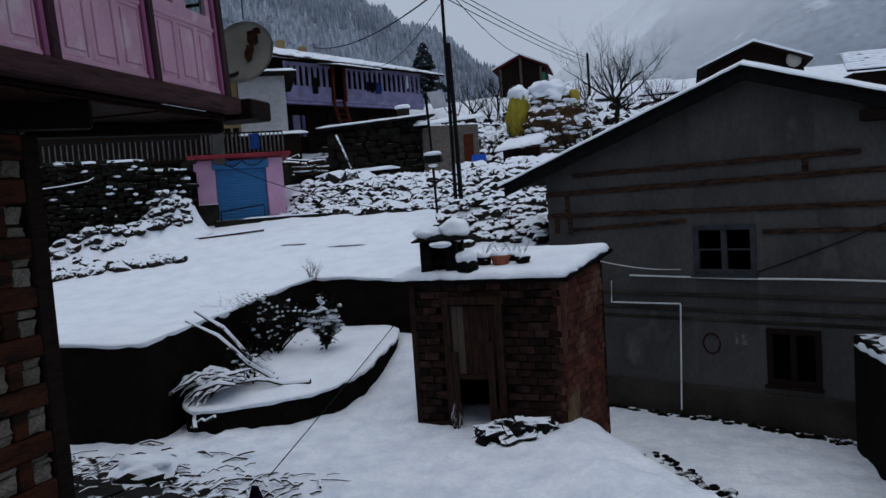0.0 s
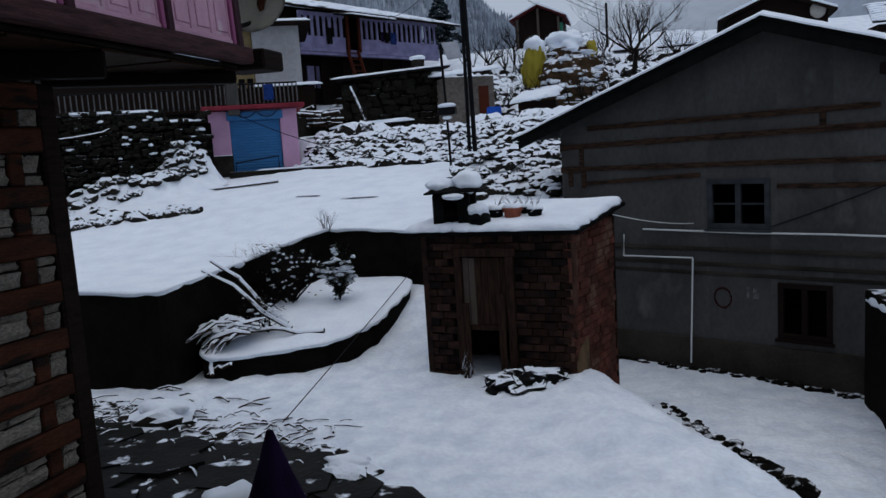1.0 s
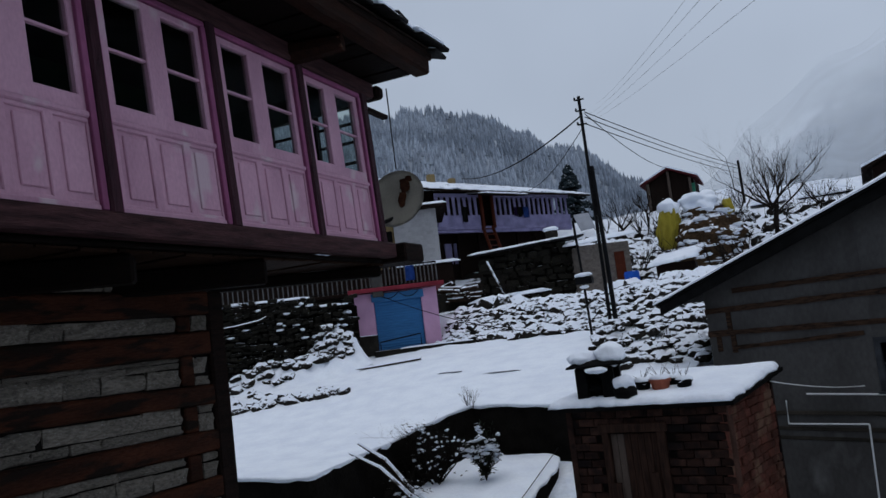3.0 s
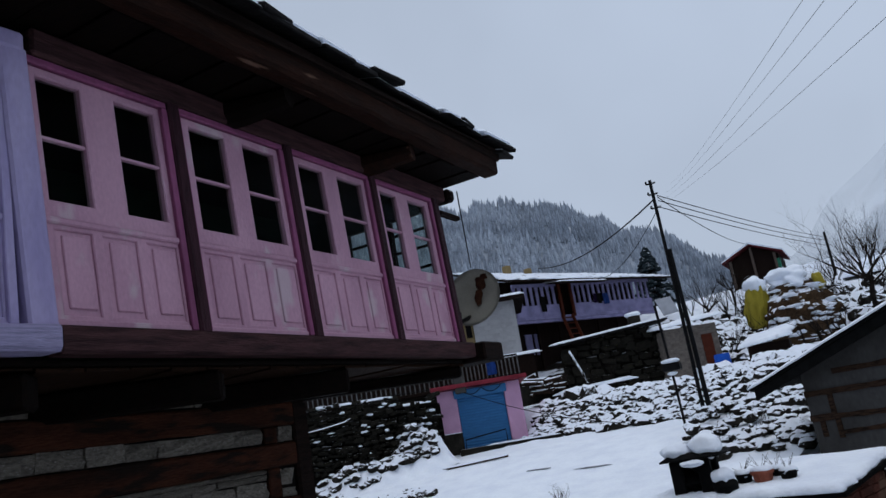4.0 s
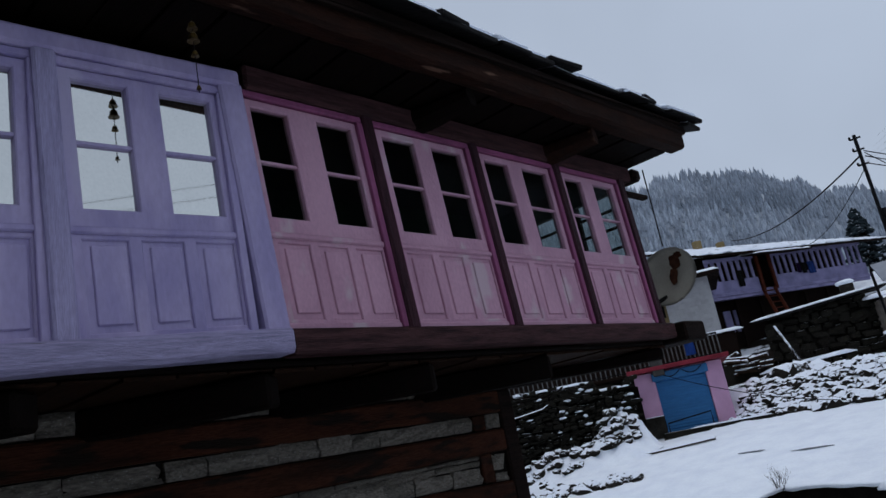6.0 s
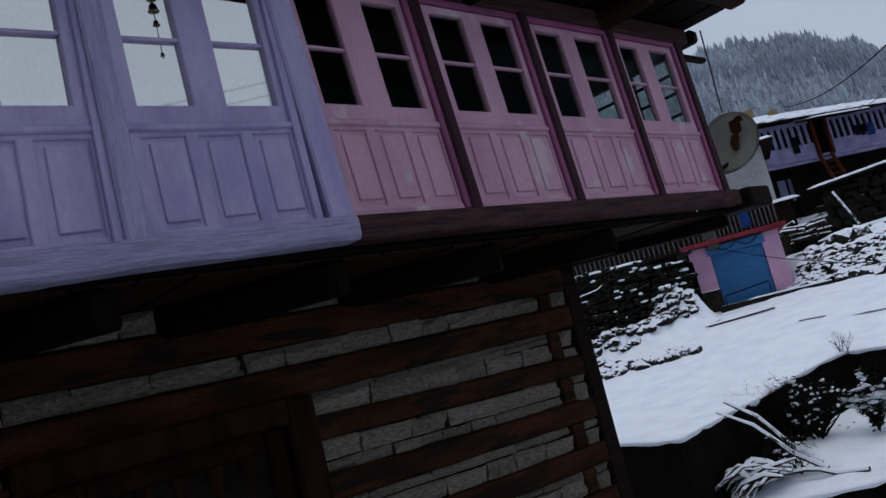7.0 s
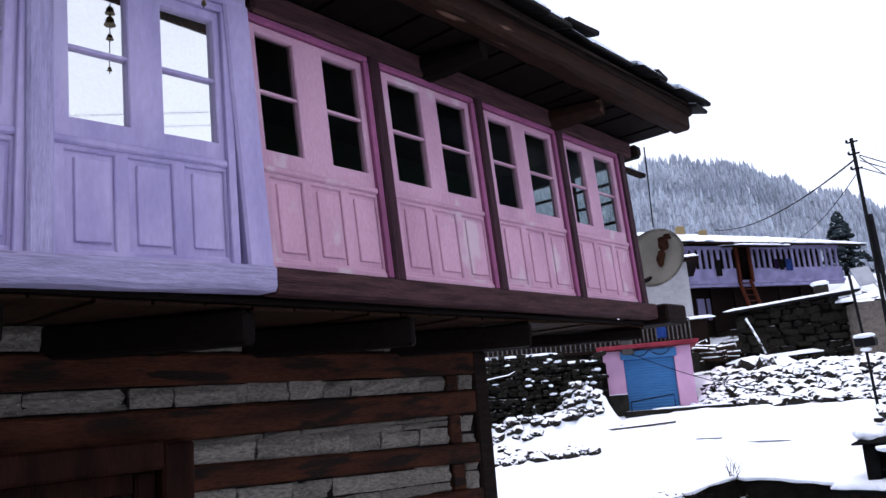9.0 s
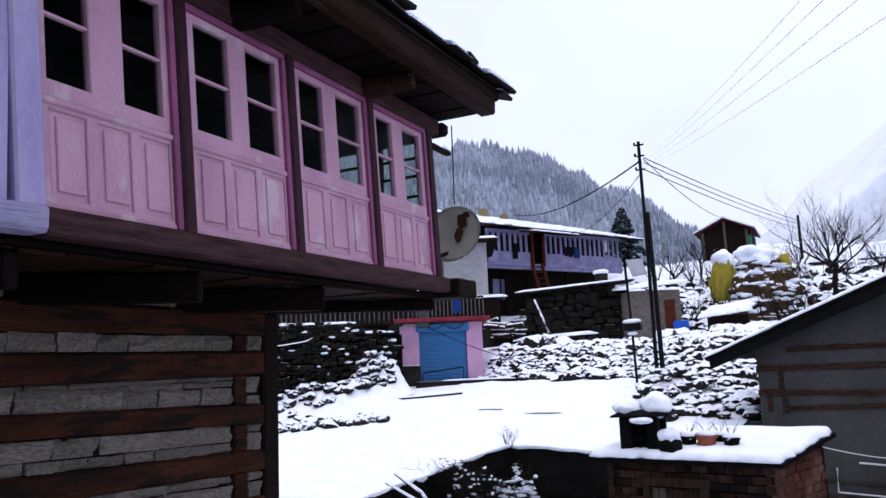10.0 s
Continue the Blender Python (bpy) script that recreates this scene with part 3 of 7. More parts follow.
def lattice(y0, y1, z0, z1, holes, back, front):
    """One board frame with openings, its edges eased."""
    ys = sorted({y0, y1, *(h[0] for h in holes), *(h[1] for h in holes)})
    zs = sorted({z0, z1, *(h[2] for h in holes), *(h[3] for h in holes)})
    bm = bmesh.new()
    grid = {(i, j): bm.verts.new((front, y, z)) for i, y in enumerate(ys) for j, z in enumerate(zs)}
    for i in range(len(ys) - 1):
        for j in range(len(zs) - 1):
            cy, cz = (ys[i] + ys[i + 1]) / 2, (zs[j] + zs[j + 1]) / 2
            if not any(h[0] < cy < h[1] and h[2] < cz < h[3] for h in holes):
                bm.faces.new((grid[i, j], grid[i + 1, j], grid[i + 1, j + 1], grid[i, j + 1]))
    bmesh.ops.delete(bm, geom=[v for v in bm.verts if not v.link_faces], context="VERTS")
    made = bmesh.ops.extrude_face_region(bm, geom=bm.faces[:])["geom"]
    for v in made:
        if isinstance(v, bmesh.types.BMVert):
            v.co.x = back
    bmesh.ops.recalc_face_normals(bm, faces=bm.faces[:])
    bm.normal_update()
    sharp = [e for e in bm.edges if len(e.link_faces) == 2 and e.calc_face_angle(0) > 1.0 and e.verts[0].co.x > back + 0.01 and e.verts[1].co.x > back + 0.01]
    bmesh.ops.bevel(bm, geom=sharp, offset=0.007, segments=1, affect="EDGES", profile=0.5)
    return bm


def bay(y0, y1, panes, paint, edge_paint, shear, pane_mat, pane_label):
    """One bay of the gallery: raised panels below, two casements with two lights above."""
    third = (y1 - y0 - 0.29) / 3
    xs = [(y0 + 0.075 + k * (0.075 + third), y0 + (k + 1) * (0.075 + third)) for k in range(3)]
    holes = [(a, b_, 4.69, 5.168) for a, b_ in xs] + [(panes[0], panes[1], 5.335, 6.065), (panes[2], panes[3], 5.335, 6.065)]
    frame_ = part("window_bay", sheared(lattice(y0, y1, 4.62, 6.12, holes, -3.66, -3.602), shear), paint, house)
    part("mid_rail", sheared(block((-3.66, y0, 5.195), (-3.583, y1, 5.235), 0.010), shear), paint, frame_)
    part("foot_rail", sheared(block((-3.66, y0, 4.625), (-3.590, y1, 4.665), 0.008), shear), paint, frame_)
    trim = bmesh.new()
    box(trim, (-3.66, y0, 6.122), (-3.575, y1, 6.168), 0.008)
    for a, b_ in ((y0 + 0.001, y0 + 0.014), (y1 - 0.052, y1 - 0.001)):
        box(trim, (-3.66, a, 4.63), (-3.572, b_, 6.12), 0.005)
    part("edge_trim", sheared(trim, shear), edge_paint, frame_)
    for a, b_ in xs[:3]:
        pb = bmesh.new()
        box(pb, (-3.665, a, 4.69), (-3.618, b_, 5.168))
        box(pb, (-3.64, a + 0.042, 4.728), (-3.6045, b_ - 0.014, 5.140), 0.006)
        part("panel", sheared(pb, shear), paint, frame_)
    for a, b_ in ((panes[0], panes[1]), (panes[2], panes[3])):
        part("glazing_bar", sheared(block((-3.65, a, 5.692), (-3.612, b_, 5.712), 0.004), shear), paint, frame_)
        for z0, z1 in ((5.335, 5.692), (5.712, 6.065)):
            ob = part("pane", sheared(block((-3.642, a, z0), (-3.638, b_, z1), 0.0), shear), pane_mat, frame_, pane_label)
            ob.visible_shadow = False


bay(-1.13, -0.13, (-1.04, -0.75, -0.55, -0.25), M_VIOLET, M_VIOLET, 0.0, M_MIRROR, "pale reflecting pane")
bay(0.01, 1.03, (0.19, 0.46, 0.62, 0.92), M_VIOLET, M_VIOLET, 0.0, M_MIRROR, "pale reflecting pane")
bay(1.10, 2.10, (1.20, 1.50, 1.69, 2.01), M_VIOLET, M_VIOLET, 0.03, M_MIRROR, "pale reflecting pane")
bay(2.23, 3.22, (2.30, 2.58, 2.82, 3.12), M_PINK, M_MAGENTA, SH, M_GLASS, "")
bay(3.32, 4.38, (3.42, 3.75, 3.94, 4.28), M_PINK, M_MAGENTA, SH, M_GLASS, "")
bay(4.48, 5.57, (4.58, 4.90, 5.10, 5.47), M_PINK, M_MAGENTA, SH, M_GLASS, "")
bay(5.67, 6.74, (5.77, 6.06, 6.27, 6.62), M_PINK, M_MAGENTA, SH, M_GLASS, "")

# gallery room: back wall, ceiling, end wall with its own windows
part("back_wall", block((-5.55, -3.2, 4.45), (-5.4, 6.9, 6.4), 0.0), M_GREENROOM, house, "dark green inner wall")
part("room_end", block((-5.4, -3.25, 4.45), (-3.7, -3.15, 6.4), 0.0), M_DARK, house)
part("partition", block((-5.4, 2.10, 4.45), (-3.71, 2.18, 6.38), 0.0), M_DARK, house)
endw = bmesh.new()
for a, b_ in (((-5.4, 4.62), (-3.68, 5.28)), ((-5.4, 6.10), (-3.68, 6.36)), ((-5.4, 5.28), (-4.80, 6.10)), ((-4.30, 5.28), (-4.22, 6.10)), ((-3.74, 5.28), (-3.68, 6.10))):
    box(endw, (a[0], 6.88, a[1]), (b_[0], 6.95, b_[1]), 0.004)
part("end_wall", endw, M_DARK, house)
for x0, x1 in ((-4.80, -4.30), (-4.22, -3.74)):
    for z in (5.50, 5.72, 5.92):
        part("end_glazing_bar", block((x0, 6.9, z), (x1, 6.94, z + 0.025), 0.003), M_DARK, house)

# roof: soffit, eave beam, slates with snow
# Soffit colour is near black in place of the eave's shadow.
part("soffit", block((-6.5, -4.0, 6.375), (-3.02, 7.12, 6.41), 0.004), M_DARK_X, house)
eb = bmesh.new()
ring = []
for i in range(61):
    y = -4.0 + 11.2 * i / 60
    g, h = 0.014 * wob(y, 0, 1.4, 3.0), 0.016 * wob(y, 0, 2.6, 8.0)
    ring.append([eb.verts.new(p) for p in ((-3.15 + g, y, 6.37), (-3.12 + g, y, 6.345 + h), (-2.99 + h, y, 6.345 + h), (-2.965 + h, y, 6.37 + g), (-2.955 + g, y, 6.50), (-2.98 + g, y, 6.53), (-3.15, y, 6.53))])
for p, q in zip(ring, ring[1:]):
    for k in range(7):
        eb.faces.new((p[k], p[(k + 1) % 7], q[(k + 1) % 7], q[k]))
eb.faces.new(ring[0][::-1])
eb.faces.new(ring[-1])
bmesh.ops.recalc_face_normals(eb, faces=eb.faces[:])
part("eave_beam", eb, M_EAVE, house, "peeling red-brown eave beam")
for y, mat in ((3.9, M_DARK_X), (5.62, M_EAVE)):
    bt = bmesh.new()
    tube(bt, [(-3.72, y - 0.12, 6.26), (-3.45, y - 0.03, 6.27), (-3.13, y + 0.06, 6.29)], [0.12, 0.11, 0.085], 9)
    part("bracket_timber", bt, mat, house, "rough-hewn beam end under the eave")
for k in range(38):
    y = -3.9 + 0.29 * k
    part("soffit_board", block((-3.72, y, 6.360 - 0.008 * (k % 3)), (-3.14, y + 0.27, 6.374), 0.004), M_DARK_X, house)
for y, x, dz, tl in ((2.95, -2.90, 0.01, 0.05), (3.55, -2.87, 0.02, 0.10), (4.95, -2.87, 0.04, -0.10), (6.38, -2.88, 0.03, 0.12), (7.22, -2.86, -0.01, -0.08), (7.30, -2.90, -0.07, 0.06)):
    bm = bmesh.new()
    box(bm, (-0.30, -0.19, -0.022), (0.06, 0.19, 0.022), 0.010, Matrix.Translation((x, y, 6.655 + dz)) @ Euler((tl, 0.28, tl * 2)).to_matrix().to_4x4())
    part("loose_slate", bm, M_SLATE, house, "slipped roof slate jutting over the eave")
part("fascia", block((-3.03, -4.0, 6.50), (-2.93, 7.25, 6.60), 0.015), M_DARK, house)
part("rafter_plate", block((-6.8, -4.0, 6.41), (-3.0, 7.1, 6.56), 0.0), M_DARK, house)
rs = random.Random(11)
slate_core = part("roof", sheared(block((-6.9, -4.0, 6.56), (-2.90, 7.28, 6.585), 0.005), 0.0), M_DARK, house)
for v in slate_core.data.vertices:
    v.co.z += 0.36 * (-2.85 - v.co.x)
for r in range(9):
    y = -4.0
    while y < 7.2:
        w = rs.uniform(0.35, 0.75)
        y1 = min(y + w, 7.35)
        x1 = -2.80 - 0.42 * r + rs.uniform(-0.11, 0.06)
        th = rs.uniform(0.025, 0.05)
        bm = bmesh.new()
        box(bm, (x1 - 0.62, y + 0.01, 0), (x1, y1 - 0.01, th), 0.010)
        tilt = rs.uniform(-0.05, 0.05)
        for v in bm.verts:
            v.co.z += 6.60 + 0.36 * (-2.85 - v.co.x) + 0.03 * (v.co.x - x1 + 0.6) + tilt * (v.co.y - y) + (0.012 if r else 0.0)
            v.co.x += 0.02 * wob(v.co.y * 3, v.co.x, 2.0)
        slate = part("slate", bm, M_SLATE, slate_core)
        sb = bmesh.new()
        box(sb, (x1 - 0.58, y - 0.01, 0), (x1 - 0.035, y1 + 0.01, 0.045), 0.02)
        for v in sb.verts:
            v.co.z += 6.61 + th + 0.36 * (-2.85 - v.co.x) + 0.03 * (v.co.x - x1 + 0.6) + tilt * (v.co.y - y)
        part("snow_pad", sb, M_SNOW, slate_core)
        y = y1

# ---- cement house with a gable ----
GM = Matrix(((0.889, 0.457, 0, 1.444), (-0.457, 0.889, 0, 15.35), (0, 0, 1, 0), (0, 0, 0, 1)))
ghouse = thing("cement_house", "grey cement-rendered house with timber bands and a snowy gable roof", "house", m=GM)


def prism(pts, y0, y1):
    """An outline in the wall's plane, given depth."""
    bm = bmesh.new()
    a = [bm.verts.new((x, y0, z)) for x, z in pts]
    b = [bm.verts.new((x, y1, z)) for x, z in pts]
    bm.faces.new(a)
    bm.faces.new(b[::-1])
    n = len(pts)
    for i in range(n):
        bm.faces.new((a[i], b[i], b[(i + 1) % n], a[(i + 1) % n]))
    bmesh.ops.recalc_face_normals(bm, faces=bm.faces[:])
    return bm


# the gable wall is built round its two window openings
W1, W2 = (0.02, 1.18, 1.66, 2.60), (1.30, 2.22, -0.34, 0.70)
cols = [(-3.16, 0.02), (0.02, 1.18), (1.18, 1.30), (1.30, 2.22), (2.22, 5.6)]


def gable_top(s):
    return 5.28 - 0.344 * abs(s - 1.22)


def slab(s0, s1, z0, z1=None):
    pts = [(s0, z0), (s1, z0)]
    if z1 is None:
        pts += [(s1, gable_top(s1))] + ([(1.22, gable_top(1.22))] if s0 < 1.22 < s1 else []) + [(s0, gable_top(s0))]
    else:
        pts += [(s1, z1), (s0, z1)]
    part("gable_wall", prism(pts, 0.0, 0.35), M_CEMENT, ghouse)


slab(-3.16, 0.02, -1.5)
slab(0.02, 1.18, -1.5, 1.66)
slab(0.02, 1.18, 2.60)
slab(1.18, 1.30, -1.5)
slab(1.30, 2.22, -1.5, -0.34)
slab(1.30, 2.22, 0.70)
slab(2.22, 5.6, -1.5)
# Black sheet behind the windows stands for the unlit rooms.
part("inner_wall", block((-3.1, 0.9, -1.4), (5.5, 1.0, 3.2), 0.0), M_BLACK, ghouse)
part("side_wall", block((-3.16, 0.351, -1.5), (-2.86, 7.5, 3.75), 0.0), M_CEMENT, ghouse)
part("far_side_wall", block((5.3, 0.351, -1.5), (5.6, 7.5, 3.75), 0.0), M_CEMENT, ghouse)
part("rear_wall", prism([(-3.16, -1.5), (5.6, -1.5), (5.6, 3.7), (1.22, 5.2), (-3.16, 3.7)], 7.5, 7.8), M_CEMENT, ghouse)
part("plinth", block((-3.2, -0.06, -1.6), (5.6, -0.003, -0.50), 0.015), M_CEMENT_LOW, ghouse, "damp stained plinth")
for s, z, s1, z1, w in ((-2.49, 3.70, 2.93, 3.76, 0.10), (-3.17, 3.33, 3.3, 3.44, 0.11), (-2.64, 2.87, 3.6, 2.88, 0.10), (-2.63, 2.56, -0.11, 2.69, 0.08), (1.30, 2.45, 3.6, 2.46, 0.09),
                        (-3.17, 2.86, -2.64, 2.87, 0.12)):
    bm = bmesh.new()
    n = max(2, int((s1 - s) / 0.25))
    ring = []
    for i in range(n + 1):
        f = i / n
        x, zz = s + (s1 - s) * f, z + (z1 - z) * f
        j = 0.016 * wob(x * 4, zz * 9, 1.0, 3.0)
        ring.append([bm.verts.new((x, d, zz + h)) for d, h in ((0.01, -w / 2 + j), (-0.028 + j, -w / 2 + j), (-0.030 + j, w / 2 - j * 1.4), (0.01, w / 2 - j))])
    for a, b_ in zip(ring, ring[1:]):
        for k in range(4):
            bm.faces.new((a[k], b_[k], b_[(k + 1) % 4], a[(k + 1) % 4]))
    bm.faces.new(ring[0][::-1])
    bm.faces.new(ring[-1])
    part("timber_band", bm, M_BAND, ghouse, "rotting exposed timber band")
for s, z0, z1 in ((-2.72, 2.86, 3.33), (-3.0, 2.5, 2.86), (-2.68, 2.46, 2.86), (2.0, 3.44, 3.76)):
    part("upright_tie", block((s, -0.022, z0), (s + 0.11, 0.01, z1), 0.01), M_BAND, ghouse)
for z, d in ((1.27, 0.05), (0.98, 0.035), (0.80, 0.02)):
    part("ledge", block((-3.18, -d, z - 0.035), (5.6, 0.004, z + 0.035), 0.012), M_CEMENT_LOW, ghouse)


def casement(w, mat, lights, name):
    s0, s1, z0, z1 = w
    fr = bmesh.new()
    t = 0.10
    for a, b_ in (((s0, z0), (s1, z0 + t)), ((s0, z1 - t), (s1, z1)), ((s0, z0 + t), (s0 + t, z1 - t)), ((s1 - t, z0 + t), (s1, z1 - t)), (((s0 + s1) / 2 - 0.05, z0 + t), ((s0 + s1) / 2 + 0.05, z1 - t))):
        box(fr, (a[0], -0.035, a[1]), (b_[0], 0.10, b_[1]), 0.008)
    win = part("window", fr, mat, ghouse, name)
    for a, b_ in ((s0 + t, (s0 + s1) / 2 - 0.05), ((s0 + s1) / 2 + 0.05, s1 - t)):
        for k in range(1, lights):
            z = z0 + t + (z1 - z0 - 2 * t) * k / lights
            part("glazing_bar", block((a, 0.01, z - 0.018), (b_, 0.05, z + 0.018), 0.004), mat, win)
        for k in range(lights):
            za, zb_ = z0 + t + (z1 - z0 - 2 * t) * k / lights, z0 + t + (z1 - z0 - 2 * t) * (k + 1) / lights
            p = part("pane", block((a, 0.028, za), (b_, 0.032, zb_), 0.0), M_GLASS, win)
            p.visible_shadow = False
    part("sill", block((s0 - 0.04, -0.09, z0 - 0.05), (s1 + 0.04, 0.02, z0), 0.01), mat, win)


casement(W1, M_BLUEWOOD, 2, "faded blue-grey two-leaf window")
casement(W2, M_DARK, 1, "dark barred lower window")
# roof with a snow cover
for side in (-1, 1):
    def roof_pts(top, thick, reach):
        return [(1.22, top), (1.22 + side * reach, top - 0.344 * reach), (1.22 + side * reach, top - 0.344 * reach - thick), (1.22, top - thick)]
    part("roof", prism(roof_pts(5.40, 0.07, 5.2), -0.55, 8.2), M_BLACK, ghouse, "dark tin roof")
    # Board coloured black so its band takes in the overhang's shaded underside.
    part("barge_board", prism(roof_pts(5.325, 0.20, 5.12), -0.52, -0.47), M_BLACK, ghouse)
    sb = bmesh.new()
    n, rows_ = 50, 30
    grid = []
    for i in range(n + 1):
        r = 5.24 * i / n
        row = []
        for j in range(rows_ + 1):
            d = -0.58 + (8.8) * (j / rows_) ** 1.8
            eg = min(1.0, (d + 0.6) / 0.15, (5.28 - r) / 0.1)
            row.append(sb.verts.new((1.22 + side * r, d + 0.02 * wob(r * 3, 0, 1.0, 5.0), 5.405 - 0.344 * r + 0.075 * max(eg, 0.12) + 0.015 * wob(r, d, 2.0, 6.0))))
        grid.append(row)
    for i in range(n):
        for j in range(rows_):
            q = (grid[i][j], grid[i + 1][j], grid[i + 1][j + 1], grid[i][j + 1])
            sb.faces.new(q if side > 0 else q[::-1])
        sb.faces.new((sb.verts.new(grid[i][0].co - Vector((0, 0, 0.03))), sb.verts.new(grid[i + 1][0].co - Vector((0, 0, 0.03))), grid[i + 1][0], grid[i][0]))
    part("roof_snow", sb, M_SNOW, ghouse, smooth=True)
part("purlin", block((3.0, -0.5, 4.22), (3.9, 0.0, 4.40), 0.02), M_DARK, ghouse)

# ---- brick shed ----
shed = thing("brick_shed", "small dark brick shed with a board door and snowy roof", "shed")
FL, FR, BR, BL = Vector((-3.05, 11.38, 0)), Vector((-0.80, 11.03, 0)), Vector((-0.25, 12.75, 0)), Vector((-2.5, 13.1, 0))
SU = (FR - FL).normalized()
SV = (BR - FR).normalized()
SNF = Vector((SU.y, -SU.x, 0))
SMAT = Matrix(((SU.x, -SNF.x, 0, FL.x), (SU.y, -SNF.y, 0, FL.y), (0, 0, 1, 0), (0, 0, 0, 1)))
RU = SV
RN = Vector((RU.y, -RU.x, 0))
RMAT = Matrix(((RU.x, -RN.x, 0, FR.x), (RU.y, -RN.y, 0, FR.y), (0, 0, 1, 0), (0, 0, 0, 1)))


def local_part(name, bm, mat, m, parent, label=""):
    bm.transform(m)
    return part(name, bm, mat, parent, label)


core = bmesh.new()
for a, b_ in (((0, 0.05, -0.6), (0.47, 0.14, 2.22)), ((1.35, 0.05, -0.6), (2.277, 0.14, 2.22)), ((0.47, 0.05, 1.88), (1.35, 0.14, 2.22))):
    box(core, a, b_)
front_wall = local_part("front_wall", core, M_DARK_JOINT, SMAT, shed, "brick front wall darkened for soot and eave shade")
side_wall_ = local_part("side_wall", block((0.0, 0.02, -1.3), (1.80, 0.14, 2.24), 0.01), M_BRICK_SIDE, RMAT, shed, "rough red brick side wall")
bm = bmesh.new()
for p, q in ((BR, BL), (BL, FL)):
    u = (q - p).normalized()
    nrm = Vector((u.y, -u.x, 0))
    mm = Matrix(((u.x, -nrm.x, 0, p.x), (u.y, -nrm.y, 0, p.y), (0, 0, 1, 0), (0, 0, 0, 1)))
    box(bm, (0, -0.10, -1.2), ((q - p).length, 0.0, 2.3), 0.0, mm)
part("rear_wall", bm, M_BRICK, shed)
# Black sheet behind the door gap stands for the shed's unlit inside.
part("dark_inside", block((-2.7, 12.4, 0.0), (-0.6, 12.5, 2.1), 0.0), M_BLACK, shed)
local_part("corner_render", block((-0.004, -0.012, 1.0), (0.12, 0.03, 2.2), 0.012), material("reddish_render", (0.085, 0.045, 0.034), 0.9, 0.35, 3.0, bump=0.6), RMAT, shed, "smooth reddish render at the corner")
bm = bmesh.new()
lump(bm, (0.22, -0.006, 0.16), (0.22, 0.024, 0.42), 0.9, 3, 4.0)
local_part("render_patch", bm, material("ochre_render", (0.15, 0.10, 0.058), 0.9, 0.35, 3.0, bump=0.6), RMAT, shed, "crumbling ochre render patch")
# shed door, roof and snow
df = bmesh.new()
box(df, (0.44, -0.03, 0.0), (0.55, 0.10, 1.90), 0.01)
box(df, (1.26, -0.03, 0.0), (1.38, 0.10, 1.90), 0.01)
box(df, (0.40, -0.04, 1.86), (1.42, 0.10, 1.99), 0.01)
local_part("door_frame", df, M_DOOR, SMAT, shed)
rs = random.Random(3)
for k in range(7):
    x = 0.56 + 0.10 * k
    top = 1.84 - 0.01 * rs.random()
    local_part("door_board", block((x, 0.02 + 0.012 * rs.random(), 0.78 + 0.03 * rs.random()), (x + 0.095, 0.05, top), 0.006), M_GREYWOOD if k < 2 else M_DOOR, SMAT, shed,
               "silvery weathered board" if k < 2 else "")
local_part("door_rail", block((0.55, -0.005, 0.72), (1.26, 0.03, 0.80), 0.008), M_DOOR, SMAT, shed)
local_part("slanting_board", block((1.12, -0.06, 0.10), (1.23, -0.03, 1.30), 0.008), M_DOOR, SMAT, shed, "brown board nailed to the door post")
local_part("leaning_board", block((0.50, -0.05, 0.02), (0.66, -0.02, 1.15), 0.008), M_DOOR, SMAT, shed)
brick_meshes = []
for k in range(10):
    bm = block((-0.112, -0.05, -0.055), (0.112, 0.05, 0.055), 0.008)
    for v in bm.verts:
        v.co += Vector((rs.uniform(-1, 1), rs.uniform(-1, 1), rs.uniform(-1, 1))) * 0.004
    me = bpy.data.meshes.new("brick")
    bm.to_mesh(me)
    bm.free()
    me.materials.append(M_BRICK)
    brick_meshes.append(me)
for r in range(19):
    z = 0.0 + r * 0.118
    x = 0.01 - (0.115 if r % 2 else 0.0) + rs.uniform(-0.03, 0.03)
    while x < 2.27:
        a, b_ = max(x, 0.0), min(x + 0.222, 2.277)
        c = (a + b_) / 2
        if b_ - a > 0.07 and not (0.42 < c < 1.40 and z < 1.96):
            m = SMAT @ Matrix.Translation((c, 0.054 + rs.uniform(-0.012, 0.010), z + rs.uniform(-0.006, 0.006))) @ Euler((0, rs.uniform(-0.02, 0.02), 0)).to_matrix().to_4x4() @ Matrix.Diagonal(((b_ - a) / 0.222, 1, rs.uniform(0.9, 1.03), 1))
            shared("brick", rs.choice(brick_meshes), front_wall, m)
        x += 0.233
bm = bmesh.new()
for r in range(28):
    z = -0.98 + r * 0.118
    x = 0.0 - (0.115 if r % 2 else 0.0)
    while x < 1.8:
        a, b_ = max(x, 0.0), min(x + 0.222, 1.80)
        if b_ - a > 0.07:
            d = rs.uniform(-0.022, 0.016)
            dz = rs.uniform(-0.008, 0.008)
            box(bm, (a, d, z - 0.054 + dz), (b_, 0.05, z + 0.054 + dz), 0.012)
        x += 0.233
tagged(local_part("side_bricks", bm, M_BRICK_SIDE, RMAT, side_wall_, "rough red bricks, some crumbling"), kind="stuff")


